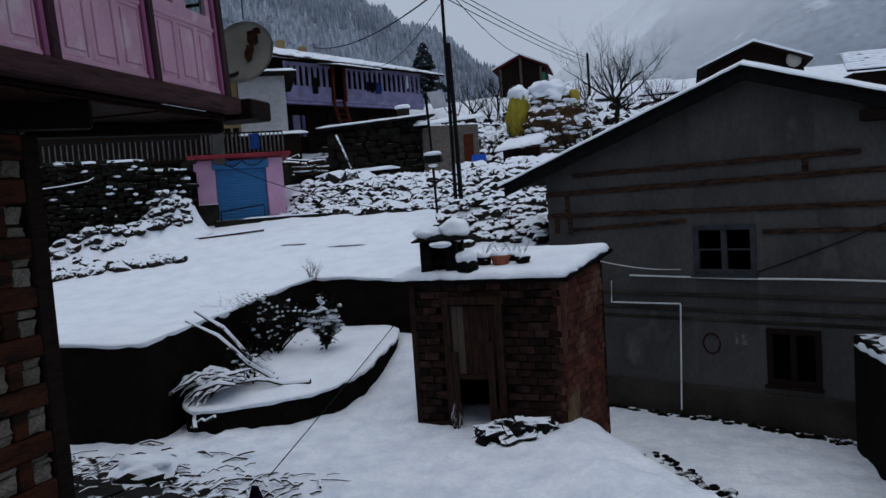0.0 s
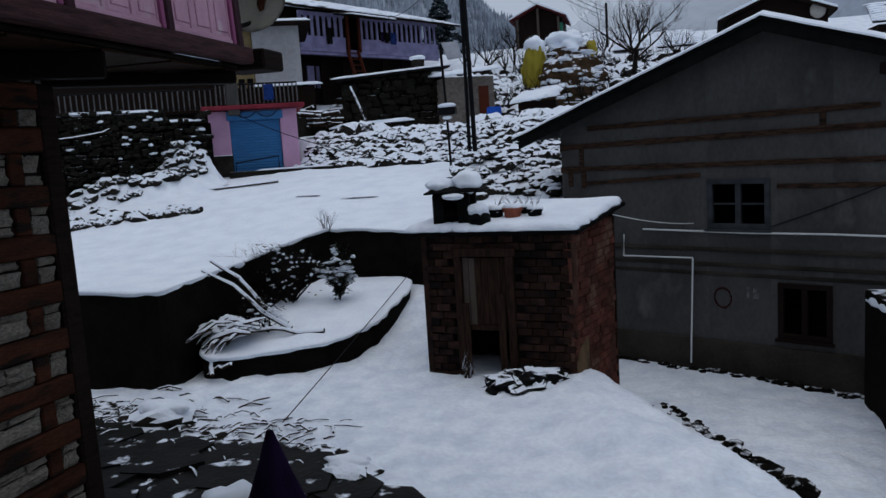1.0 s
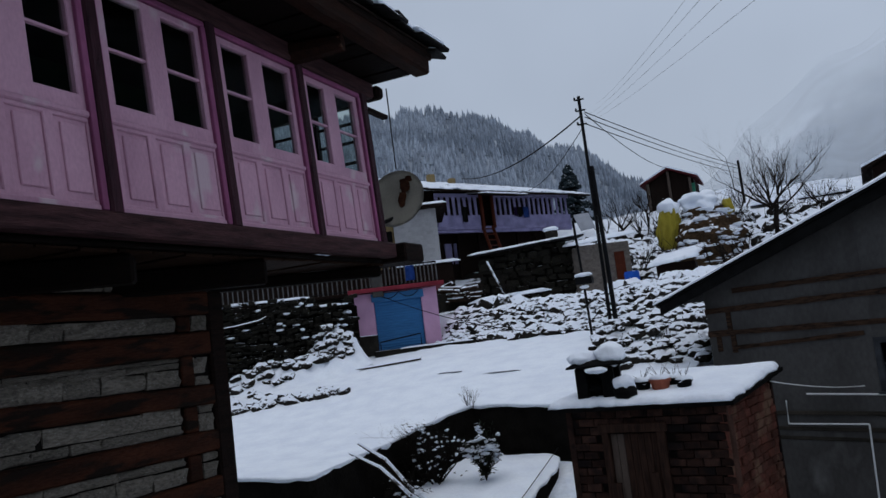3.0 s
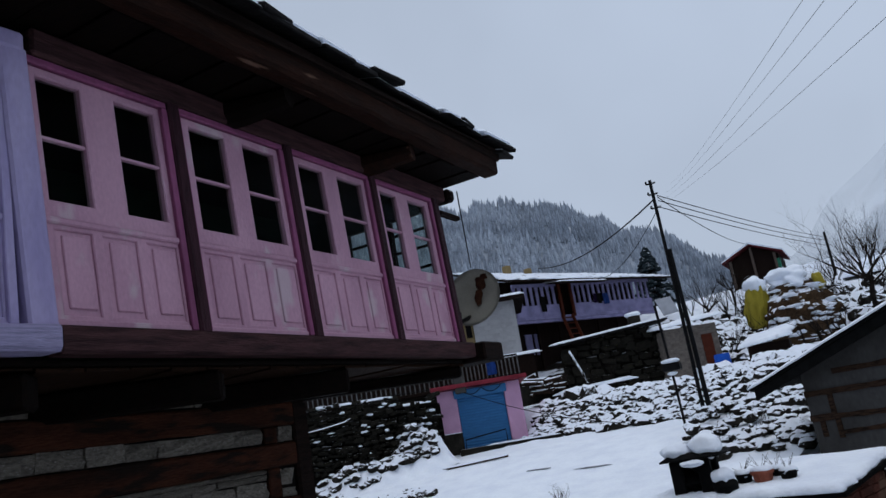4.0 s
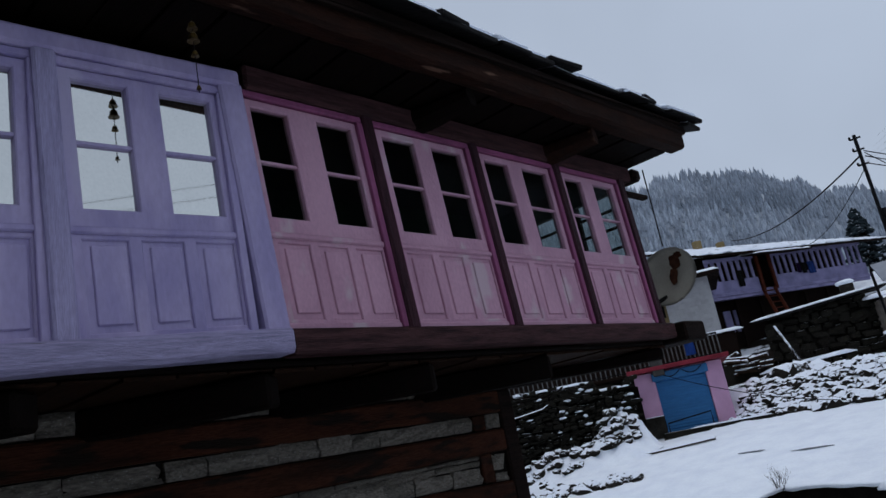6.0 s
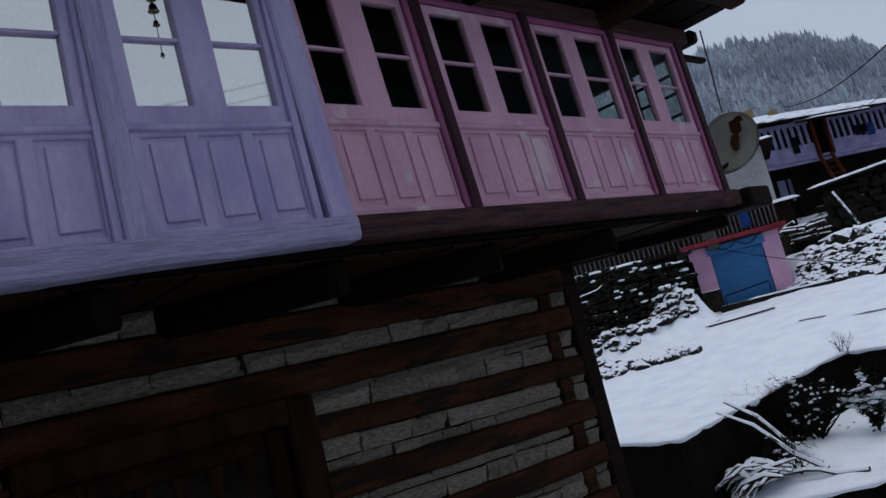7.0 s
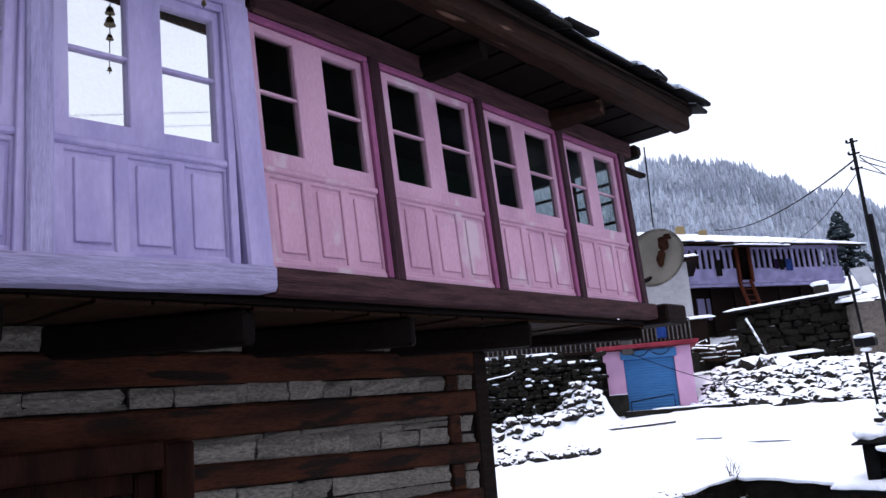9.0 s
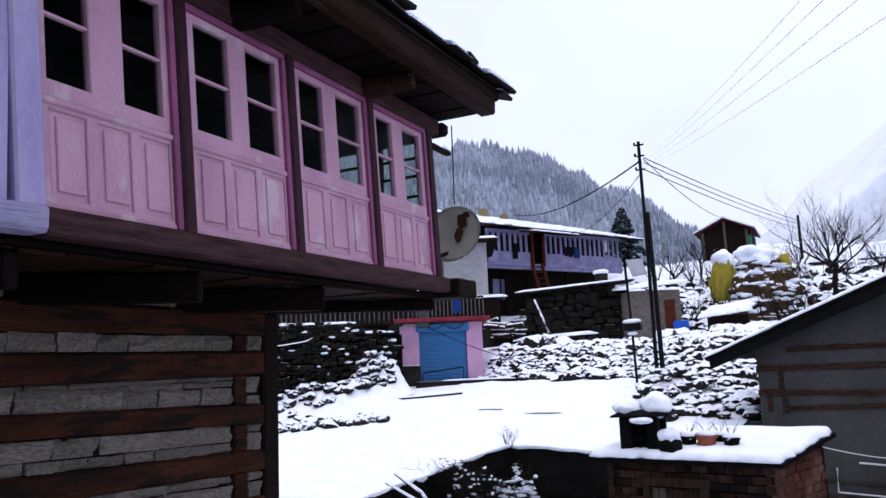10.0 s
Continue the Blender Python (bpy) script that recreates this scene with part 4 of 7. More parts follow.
def quad_slab(cs, thick, n=40, puff=0.0, seed=0.0, ragged=0.0):
    """A slab over four corners; puff rounds its top like settled snow."""
    bm = bmesh.new()
    c = [Vector(p) for p in cs]
    top, low = [], []
    for i in range(n + 1):
        a, b_ = [], []
        for j in range(n + 1):
            u, v = i / n, j / n
            p = (c[0] * (1 - u) + c[1] * u) * (1 - v) + (c[3] * (1 - u) + c[2] * u) * v
            e = min(u, 1 - u, v, 1 - v) * 14
            k = math.sqrt(max(0.0, 1 - (1 - min(e, 1.0)) ** 2)) if puff else 1.0
            q = p.copy()
            if ragged:
                w = Vector((wob(p.x, p.y, 6.0, seed), wob(p.x, p.y, 6.0, seed + 5), 0)) * ragged * (1 - min(e, 1.0))
                q += w
            a.append(bm.verts.new(q + Vector((0, 0, thick * (0.25 + 0.75 * k) + puff * 0.3 * wob(p.x, p.y, 2.2, seed)))))
            b_.append(bm.verts.new(q))
        top.append(a)
        low.append(b_)
    for i in range(n):
        for j in range(n):
            bm.faces.new((top[i][j], top[i + 1][j], top[i + 1][j + 1], top[i][j + 1]))
            bm.faces.new((low[i][j], low[i][j + 1], low[i + 1][j + 1], low[i + 1][j]))
    for i in range(n):
        bm.faces.new((low[i][0], low[i + 1][0], top[i + 1][0], top[i][0]))
        bm.faces.new((low[i + 1][n], low[i][n], top[i][n], top[i + 1][n]))
        bm.faces.new((low[0][i + 1], low[0][i], top[0][i], top[0][i + 1]))
        bm.faces.new((low[n][i], low[n][i + 1], top[n][i + 1], top[n][i]))
    return bm


RC = [(-3.35, 11.32, 2.19), (-0.70, 10.90, 2.19), (-0.05, 13.05, 2.38), (-2.75, 13.45, 2.38)]
part("roof_slab", quad_slab(RC, 0.06, 4), M_BLACK, shed, "dark roof slab")
roof_snow = part("roof_snow", quad_slab([(a - 0.02, b_ - 0.02, z + 0.062) for a, b_, z in RC], 0.11, 60, 0.05, 2.0, 0.08), M_SNOW, shed, smooth=True)


def roof_top(x, y):
    return 2.19 + 0.062 + 0.10 + 0.19 * max(0.0, min(1.0, (y - 11.1) / 2.1))


# stove drum and lids on the shed roof
stove = thing("smoke_stack", "sooty stone and tin chimney stack capped with snow", "chimney")
bm = bmesh.new()
for x, y in ((-2.82, 11.42), (-2.42, 11.36), (-2.78, 11.72), (-2.38, 11.68)):
    box(bm, (x - 0.09, y - 0.07, 2.20), (x + 0.09, y + 0.07, 2.82), 0.02)
part("stone_leg", bm, M_BLACK, stove)
bm = bmesh.new()
tube(bm, [(-2.60, 11.55, 2.22), (-2.62, 11.55, 2.5), (-2.6, 11.55, 2.78)], [0.30, 0.24, 0.2], 9)
part("hearth", bm, M_BLACK, stove)
part("cap_stone", quad_slab([(-3.0, 11.25, 2.82), (-2.15, 11.2, 2.84), (-2.1, 11.85, 2.84), (-2.95, 11.9, 2.82)], 0.10, 6, 0.02, 1.0, 0.05), M_BLACK, stove)
bm = bmesh.new()
lump(bm, (-2.78, 11.52, 2.93), (0.25, 0.26, 0.12), 0.3, 3, 1.0)
lump(bm, (-2.36, 11.5, 2.98), (0.22, 0.25, 0.17), 0.3, 3, 5.0)
part("snow_cap", bm, M_SNOW, stove, smooth=True)
bm = bmesh.new()
lump(bm, (-2.55, 11.22, 2.78), (0.17, 0.10, 0.05), 0.2, 3, 2.0)
part("snow_ledge", bm, M_SNOW, stove, smooth=True)
stone = thing("round_stone", "dark round stone with a thick snow cap beside the chimney", "stone")
bm = bmesh.new()
lump(bm, (-2.18, 11.30, 2.42), (0.17, 0.16, 0.15), 0.2, 3, 2.0)
part("boulder", bm, M_BLACK, stone, smooth=True)
bm = bmesh.new()
lump(bm, (-2.19, 11.31, 2.55), (0.16, 0.15, 0.13), 0.2, 3, 2.0)
part("snow_cap", bm, M_SNOW, stone, smooth=True)


def pot(x, y, r, h, mat, label):
    z = roof_top(x, y) - 0.05
    p = thing("flower_pot", label, "flower pot", "pots on the shed roof")
    bm = bmesh.new()
    tube(bm, [(x, y, z), (x, y, z + h * 0.8), (x, y, z + h * 0.8), (x, y, z + h)], [r * 0.72, r * 0.95, r * 1.06, r * 1.08], 14)
    part("pot_body", bm, mat, p)
    bm = bmesh.new()
    lump(bm, (x, y, z + h), (r * 1.05, r * 1.05, 0.07), 0.3, 2, x)
    part("snow_cap", bm, M_SNOW, p, smooth=True)
    bm = bmesh.new()
    r2 = random.Random(int(x * 100))
    for k in range(7):
        a = r2.uniform(0, 6.28)
        b_ = r2.uniform(0.08, 0.24)
        tube(bm, [(x, y, z + h), (x + 0.08 * math.cos(a), y + 0.08 * math.sin(a), z + h + b_ * 0.6), (x + 0.14 * math.cos(a), y + 0.14 * math.sin(a), z + h + b_)], [0.004, 0.003, 0.002], 4)
    part("stem", bm, M_TWIG, p)


pot(-1.72, 11.62, 0.15, 0.2, M_TERRA, "terracotta flower pot with bare stems under snow")
pot(-1.98, 11.68, 0.12, 0.17, M_BLACK, "black plastic flower pot with bare stems under snow")
pot(-1.38, 11.60, 0.12, 0.17, M_BLACK, "black plastic flower pot with bare stems under snow")
pot(-1.55, 11.85, 0.11, 0.16, M_BLACK, "black plastic flower pot with bare stems under snow")

# ---- shop with the blue shutter ----
KP, KQ = Vector((-12.45, 21.7, 0)), Vector((-10.05, 22.9, 0))
KU = (KQ - KP).normalized()
KN = Vector((KU.y, -KU.x, 0))
KM = Matrix(((KU.x, -KN.x, 0, KP.x), (KU.y, -KN.y, 0, KP.y), (0, 0, 1, 0), (0, 0, 0, 1)))
KW = (KQ - KP).length
shop = thing("shop", "small pink plastered shop with a closed blue roller shutter", "shop")


def kpart(name, bm, mat, label="", parent=None):
    return local_part(name, bm, mat, KM, parent or shop, label)


kpart("left_pier", block((0, 0, 2.6), (0.62, 0.5, 5.02), 0.02), M_SHOP_PINK)
kpart("right_pier", block((2.16, 0, 2.9), (KW, 0.5, 5.02), 0.02), M_SHOP_PINK)
kpart("lintel", block((0.62, 0.05, 4.9), (2.16, 0.5, 5.02), 0.01), M_SHOP_PINK)
kpart("rear", block((0, 0.5, 2.6), (KW, 3.2, 5.0), 0.01), M_SHOP_PINK)
kpart("plinth", block((-0.1, -0.04, 2.2), (0.64, 0.3, 3.68), 0.02), M_DRYSTONE)
kpart("red_slab", block((-0.15, -0.45, 5.03), (KW + 0.25, 3.2, 5.16), 0.02), M_RED, "red-edged concrete slab")
shutter = kpart("shutter", block((0.63, 0.13, 3.21), (2.15, 0.16, 4.80), 0.004), M_BLUE, "blue corrugated roller shutter")
for k in range(18):
    z = 3.22 + k * 0.087
    kpart("slat", block((0.63, 0.10, z), (2.15, 0.135, z + 0.078), 0.016), M_BLUE, "", shutter)
kpart("shutter_box", block((0.55, -0.10, 4.72), (2.25, 0.12, 4.98), 0.02), M_BLUE)
kpart("shutter_sill", block((0.63, 0.08, 3.10), (2.15, 0.16, 3.21), 0.01), M_BLUE)
st = thing("shop_step", "snow-edged stone step before the shop", "step")
local_part("step_stone", block((0.5, -0.72, 2.5), (3.7, -0.02, 3.15), 0.03), M_WALLSTONE, KM, st)
local_part("snow_edge", quad_slab([(1.3, -0.74, 3.152), (3.6, -0.74, 3.152), (3.6, -0.42, 3.152), (1.9, -0.46, 3.152)], 0.04, 14, 0.02, 4.0, 0.06), M_SNOW, KM, st)
bar = thing("hand_rail", "thin dark metal rail in front of the shutter", "railing")
bm = bmesh.new()
tube(bm, [(0.72, -0.6, 3.0), (0.72, -0.6, 3.42), (2.0, -0.62, 3.56), (2.0, -0.62, 3.0)], 0.024, 6)
local_part("rail_bar", bm, M_IRON, KM, bar)
chain = thing("festoon", "dark cord looped across the shutter box", "cord")
bm = bmesh.new()
tube(bm, sag((0.8, -0.13, 4.97), (1.45, -0.13, 4.97), 0.18), 0.014, 5)
tube(bm, sag((1.45, -0.13, 4.97), (2.1, -0.13, 4.97), 0.18), 0.014, 5)
local_part("cord", bm, M_WIRE, KM, chain)

pillar = thing("concrete_post", "short grey concrete post on the shop's slab", "post")
local_part("post_shaft", block((0.62, -0.42, 4.86), (0.98, -0.10, 5.80), 0.03), M_CEMENT, KM, pillar)
rag = thing("blue_cloth", "bright blue cloth hung over the iron railing", "cloth")
bm = sheet(span(0, 0.30, 10), span(0, 0.48, 10), lambda a, b_: 0.035 * math.sin(a * 26 + b_ * 5))
bm.transform(Matrix.Translation((1.75, 0.22, 5.80)) @ Euler((-1.5708, 0, 0)).to_matrix().to_4x4())
bmesh.ops.solidify(bm, geom=bm.faces[:], thickness=0.012)
local_part("fabric", bm, material("blue_railing_cloth", (0.02, 0.06, 0.24), 0.9, 0.3), KM, rag)

# railing over the shop and along the upper yard
upper = part("upper_yard", block((-40, 22.8, 2.0), (-12.6, 44, 5.02), 0.0), M_WALLSTONE)
tagged(upper, "snow-dusted upper yard behind the stone wall", "yard", kind="structure")
LW0, LW1 = Vector((-19.5, 15.6, 0)), Vector((-11.9, 20.9, 0))


def along(a, b):
    u = (b - a).normalized()
    n = Vector((u.y, -u.x, 0))
    return Matrix(((u.x, -n.x, 0, a.x), (u.y, -n.y, 0, a.y), (0, 0, 1, 0), (0, 0, 0, 1))), (b - a).length


LM, LL = along(LW0, LW1)
left_wall = tagged(local_part("stone_wall", block((0, 0.12, 2.0), (LL, 0.9, 4.66), 0.02), M_EARTH, LM, None), "dark dry stone wall with snow along its top", "wall", kind="structure")
rock_meshes = []
rs = random.Random(8)
for k in range(10):
    bm = lump(bmesh.new(), (0, 0, 0), (0.5, 0.5, 0.5), 0.38, 2, 10.0 + k * 3.1)
    me = bpy.data.meshes.new("rock")
    bm.to_mesh(me)
    bm.free()
    me.materials.append(M_DRYSTONE)
    rock_meshes.append(me)
wall_meshes = []
for k in range(8):
    bm = block((-0.5, -0.5, -0.5), (0.5, 0.5, 0.5), 0.12)
    for v in bm.verts:
        v.co += Vector((rs.uniform(-1, 1), rs.uniform(-1, 1), rs.uniform(-1, 1))) * 0.11
    me = bpy.data.meshes.new("stone")
    bm.to_mesh(me)
    bm.free()
    me.materials.append(M_WALLSTONE)
    wall_meshes.append(me)


def dry_wall(parent, m, length, z0, z1, h=0.17, w=0.32):
    z = z0
    while z < z1(0) or z < z1(length):
        x = rs.uniform(-0.2, 0)
        hh = h * rs.uniform(0.8, 1.25)
        while x < length:
            ww = w * rs.uniform(0.6, 1.4)
            if z < z1(x) - 0.03:
                mm = m @ Matrix.Translation((x + ww / 2, 0.10 + rs.uniform(-0.10, 0.05), z + hh / 2 + rs.uniform(-0.35, 0.35) * hh)) @ Euler((rs.uniform(-0.15, 0.15), rs.uniform(-0.22, 0.22), rs.uniform(-0.25, 0.25))).to_matrix().to_4x4() @ Matrix.Diagonal((ww * rs.uniform(0.8, 1.05), 0.32, hh * rs.uniform(0.6, 1.15), 1))
                shared("stone", rs.choice(wall_meshes), parent, mm)
            x += ww
        z += hh


def left_top(s_):
    return 5.02 if s_ < 7.95 else (4.70 if s_ < 8.8 else 4.98)


dry_wall(left_wall, LM @ Matrix.Translation((4.2, 0, 0)), 9.0 - 4.2, 3.1, lambda x: left_top(x + 4.2), 0.125, 0.25)
for a, b_, z in ((0.0, 7.95, 5.03), (8.0, 8.72, 4.72)):
    cap = tagged(local_part("wall_snow", quad_slab([(a, -0.06, z), (b_, -0.06, z), (b_, 0.6, z), (a, 0.6, z)], 0.07, 50, 0.05, 3.0, 0.12), M_SNOW, LM, None), "snow along the top of the stone wall", "snow", kind="structure")
bm = bmesh.new()
for k in range(34):
    s_, z = rs.uniform(4.4, 9.2), rs.uniform(3.5, 4.9)
    if z < left_top(s_) - 0.1:
        lump(bm, LM @ Vector((s_, -0.10, z)), (rs.uniform(0.04, 0.14), 0.07, rs.uniform(0.02, 0.045)), 0.9, 2, k * 1.7)
tagged(part("snow_dabs", bm, M_SNOW, left_wall, smooth=True), kind="stuff")
bm = bmesh.new()
tube(bm, [LM @ Vector(p) for p in ((4.7, -0.22, 4.35), (5.6, -0.25, 4.42), (6.3, -0.22, 4.52), (6.5, -0.2, 4.62))], [0.02, 0.03, 0.03, 0.015], 6)
tagged(part("snowy_stick", bm, M_LOG), "snow-lined stick leaning on the dark stone wall", "stick")
rail_m, rail_l = along(Vector((-19.5, 18.2, 0)), Vector((-12.3, 22.3, 0)))


def railing(m, length, z, h, step, name="iron_railing", label="black iron railing with upright bars"):
    r = thing(name, label, "railing")
    bm = bmesh.new()
    tube(bm, [m @ Vector((0, 0, z + h)), m @ Vector((length, 0, z + h))], 0.03, 6)
    part("top_rail", bm, M_IRON, r)
    bm = bmesh.new()
    tube(bm, [m @ Vector((0, 0, z + 0.06)), m @ Vector((length, 0, z + 0.06))], 0.025, 6)
    part("low_rail", bm, M_IRON, r)
    x = 0.0
    while x < length:
        bm = bmesh.new()
        tube(bm, [m @ Vector((x, 0, z)), m @ Vector((x, 0, z + h))], 0.022, 5)
        part("baluster", bm, M_RAIL, r)
        x += step
    return r


yard_edge = part("yard_edge", block((-0.2, -0.1, 0), (rail_l + 0.2, 1.2, 0.12), 0.02), M_DARK)
yard_edge.data.transform(rail_m @ Matrix.Translation((0, 0, 5.0)))
tagged(yard_edge, "dark concrete edge of the upper yard", "slab", kind="structure")
railing(rail_m, rail_l, 5.12, 0.62, 0.16)
railing(KM @ Matrix.Translation((0.3, 0.3, 0)), KW - 0.2, 5.16, 0.68, 0.13)

# ---- rubble bank below the upper yard ----
def bank_top(x):
    return 3.95 + 0.2 * wob(x, 0, 0.3, 3.0)


bankm = sheet(span(-10.4, 1.5, 80), span(20.6, 26.0, 40),
              lambda x, y: (2.78 + 0.28 * smooth01((y - 20.6) / 1.2)) + (bank_top(x) - 2.95) * smooth01((y - 22.0 - 0.9 * smooth01((-7 - x) / 2.0) + 1.2 * smooth01((x + 3.4) / 3)) / 2.3) + 0.07 * wob(x, y, 2.0, 1.0))
bank = tagged(part("rubble_bank", bankm, M_DRYSTONE, smooth=True), "bank of loose dark stones half covered by snow", "bank", kind="structure")


def bank_z(x, y):
    return (2.78 + 0.28 * smooth01((y - 20.6) / 1.2)) + (bank_top(x) - 2.95) * smooth01((y - 22.0 - 0.9 * smooth01((-7 - x) / 2.0) + 1.2 * smooth01((x + 3.4) / 3)) / 2.3)


rs = random.Random(21)
count = 0
far_rocks = bmesh.new()
for k in range(900):
    x = rs.uniform(-10.2, 0.6)
    y0 = 22.0 + 0.9 * smooth01((-7 - x) / 2.0) - 1.2 * smooth01((x + 3.4) / 3)
    y = y0 + rs.uniform(0.0, 2.5)
    if x > -1.6 and y < 20.5:
        continue
    s = rs.uniform(0.24, 0.50)
    m = Matrix.Translation((x, y, bank_z(x, y) + 0.05)) @ Euler((rs.uniform(-0.4, 0.4), rs.uniform(-0.3, 0.3), rs.uniform(0, 6.28))).to_matrix().to_4x4() @ Matrix.Diagonal((s * rs.uniform(0.9, 1.5), s, s * rs.uniform(0.55, 0.8), 1))
    if count < 300:
        shared("rock", rs.choice(rock_meshes), bank, m)
        count += 1
    else:
        tmp = bmesh.new()
        tmp.from_mesh(rs.choice(rock_meshes))
        tmp.transform(m)
        me = bpy.data.meshes.new("tmp")
        tmp.to_mesh(me)
        tmp.free()
        far_rocks.from_mesh(me)
        bpy.data.meshes.remove(me)
tagged(part("loose_stones", far_rocks, M_DRYSTONE, bank), kind="stuff")

# stones and drifts on the field by the shop and the left wall
heap = thing("stone_heap", "heap of snow-covered stones at the foot of the wall", "stones")
LN = Vector((LM[0][1], LM[1][1], 0)) * -1.0
LU = Vector((LM[0][0], LM[1][0], 0))


def drift_z(x, y):
    p = Vector((x, y, 0)) - LW0
    d, s_ = p.dot(LN), p.dot(LU)
    rise = 0.80 * math.exp(-(max(d, 0.0) / 1.0) ** 2) * (0.35 + 0.65 * smooth01((s_ - 5.0) / 3.5)) * (1 - smooth01((s_ - 8.7) / 0.9))
    rise += 0.34 * math.exp(-((x + 12.4) / 0.75) ** 2 - ((y - 20.2) / 0.8) ** 2)
    rough = 1 + 0.75 * wob(x, y, 1.1, 3.0) + 0.45 * wob(x, y, 3.0, 8.0) + 0.2 * wob(x, y, 7.0, 2.0)
    return terrace_z(x, y) - 0.05 + rise * rough


drift = part("snow_drift", sheet(span(-17.5, -11.2, 110), span(15.2, 22.0, 110), drift_z), M_SNOW, heap, smooth=True)
for k in range(150):
    s_, d = rs.uniform(4.4, 8.8), abs(rs.gauss(0.0, 0.55)) + 0.05
    if rs.random() < 0.35:
        s_, d = rs.uniform(7.8, 8.9), rs.uniform(0.1, 0.9)
    p = LW0 + LU * s_ + LN * d
    s = rs.uniform(0.14, 0.40)
    shared("rock", rs.choice(rock_meshes), heap, Matrix.Translation((p.x, p.y, drift_z(p.x, p.y) + 0.02)) @ Euler((rs.uniform(-0.3, 0.3), rs.uniform(-0.3, 0.3), rs.uniform(0, 6))).to_matrix().to_4x4() @ Matrix.Diagonal((s * 1.4, s, s * 0.75, 1)))
row = thing("stone_row", "low broken row of dark stones showing through the snow", "stones")
for k in range(150):
    f = rs.random()
    x, y = -14.6 + 4.0 * f + rs.uniform(-0.5, 0.2), 15.7 + 1.7 * f + rs.uniform(-0.3, 2.0) * (1.15 - f) * rs.random()
    s = rs.uniform(0.14, 0.38)
    shared("rock", rs.choice(rock_meshes), row, Matrix.Translation((x, y, terrace_z(x, y) + 0.03)) @ Euler((rs.uniform(-0.3, 0.3), rs.uniform(-0.3, 0.3), rs.uniform(0, 6))).to_matrix().to_4x4() @ Matrix.Diagonal((s * 1.4, s, s * 0.8, 1)))
log_ = thing("snowy_beam", "half-buried dark beam lying in the snowy field", "beam")
bm = bmesh.new()
tube(bm, [(-11.75, 19.35, terrace_z(-11.7, 19.3) + 0.06), (-10.6, 19.75, terrace_z(-10.6, 19.7) + 0.05), (-9.55, 20.1, terrace_z(-9.5, 20.1) + 0.05)], 0.05, 6)
part("beam_shaft", bm, M_LOG, log_)

# ---- poles and wires ----
pole = thing("power_pole", "tall dark wooden power pole with a thicker lower stub", "pole")
bm = bmesh.new()
tube(bm, [(-4.28, 21.41, 2.7), (-4.28, 21.43, 6.0), (-4.30, 21.45, 9.72)], [0.055, 0.05, 0.045], 10)
part("mast", bm, M_IRON, pole)
bm = bmesh.new()
tube(bm, [(-4.13, 21.45, 2.7), (-4.15, 21.45, 5.0), (-4.20, 21.45, 7.66)], [0.068, 0.064, 0.058], 10)
part("stub", bm, M_IRON, pole)
for z in (9.62, 9.3, 8.9):
    bm = bmesh.new()
    tube(bm, [(-4.42, 21.45, z), (-4.16, 21.45, z)], 0.025, 6)
    lump(bm, (-4.42, 21.45, z + 0.04), (0.035, 0.035, 0.06), 0.1, 1)
    part("insulator", bm, M_IRON, pole)
lamp = thing("solar_lamp", "thin post with a tilted solar panel and snow on its box", "lamp post")
bm = bmesh.new()
tube(bm, [(-4.62, 20.45, 2.7), (-4.66, 20.45, 4.6), (-4.72, 20.45, 6.1)], 0.035, 8)
part("post", bm, M_IRON, lamp)
part("panel", quad_slab([(-4.50, 20.3, 5.77), (-4.11, 20.3, 5.80), (-4.30, 20.6, 6.23), (-4.72, 20.6, 6.23)], 0.04, 2), material("solar_panel", (0.30, 0.32, 0.36), 0.25, 0.1), lamp)
part("battery_box", block((-4.85, 20.3, 4.35), (-4.40, 20.6, 4.55), 0.02), M_IRON, lamp)
bm = bmesh.new()
lump(bm, (-4.63, 20.45, 4.6), (0.26, 0.2, 0.07), 0.2, 2)
lump(bm, (-4.63, 20.40, 4.28), (0.14, 0.12, 0.05), 0.2, 2)
part("snow_cap", bm, M_SNOW, lamp, smooth=True)
PT = (-4.30, 21.45, 9.6)


def wire(name, a, b, drop, r=0.016, label="thin black overhead wire", mat=None):
    bm = bmesh.new()
    tube(bm, sag(a, b, drop, 16), r, 5)
    w = part(name, bm, mat or M_WIRE)
    return tagged(w, label, "wire")


wire("power_wire", (-4.30, 21.45, 9.15), (-15.97, 42.2, 12.2), 0.55, 0.024, "heavy black cable slung to the far house")
wire("power_wire", (-4.3, 21.45, 8.8), (-12.07, 40.1, 10.4), 0.5, 0.012)
for k, (x, z) in enumerate(((0.5, 10.15), (0.78, 9.98), (1.14, 9.72), (1.3, 9.2))):
    a_, b_ = Vector((-6.6 - 0.2 * k, 46.0, 17.4 - 0.5 * k)), Vector((x, 13.7, z))
    wire("high_wire", a_.lerp(b_, -1.2), a_.lerp(b_, 1.35), 0.5, 0.0045)
wire("power_wire", (-4.2, 21.5, 9.25), (-0.9, 47.8, 10.9), 0.12, 0.014)
wire("power_wire", (-4.2, 21.5, 9.1), (-0.9, 47.8, 10.7), 0.15, 0.014)
wire("power_wire", (-4.2, 21.5, 8.9), (-0.9, 47.8, 10.4), 0.12, 0.014)
wire("power_wire", (-4.2, 21.5, 9.2), (-5.1, 49.35, 11.78), 0.3, 0.014)
fp = thing("far_power_pole", "far dark wooden power pole among the thickets", "pole")
bm = bmesh.new()
tube(bm, [(-0.9, 47.85, 7.5), (-0.9, 47.85, 11.2)], [0.09, 0.07], 8)
part("mast", bm, M_IRON, fp)
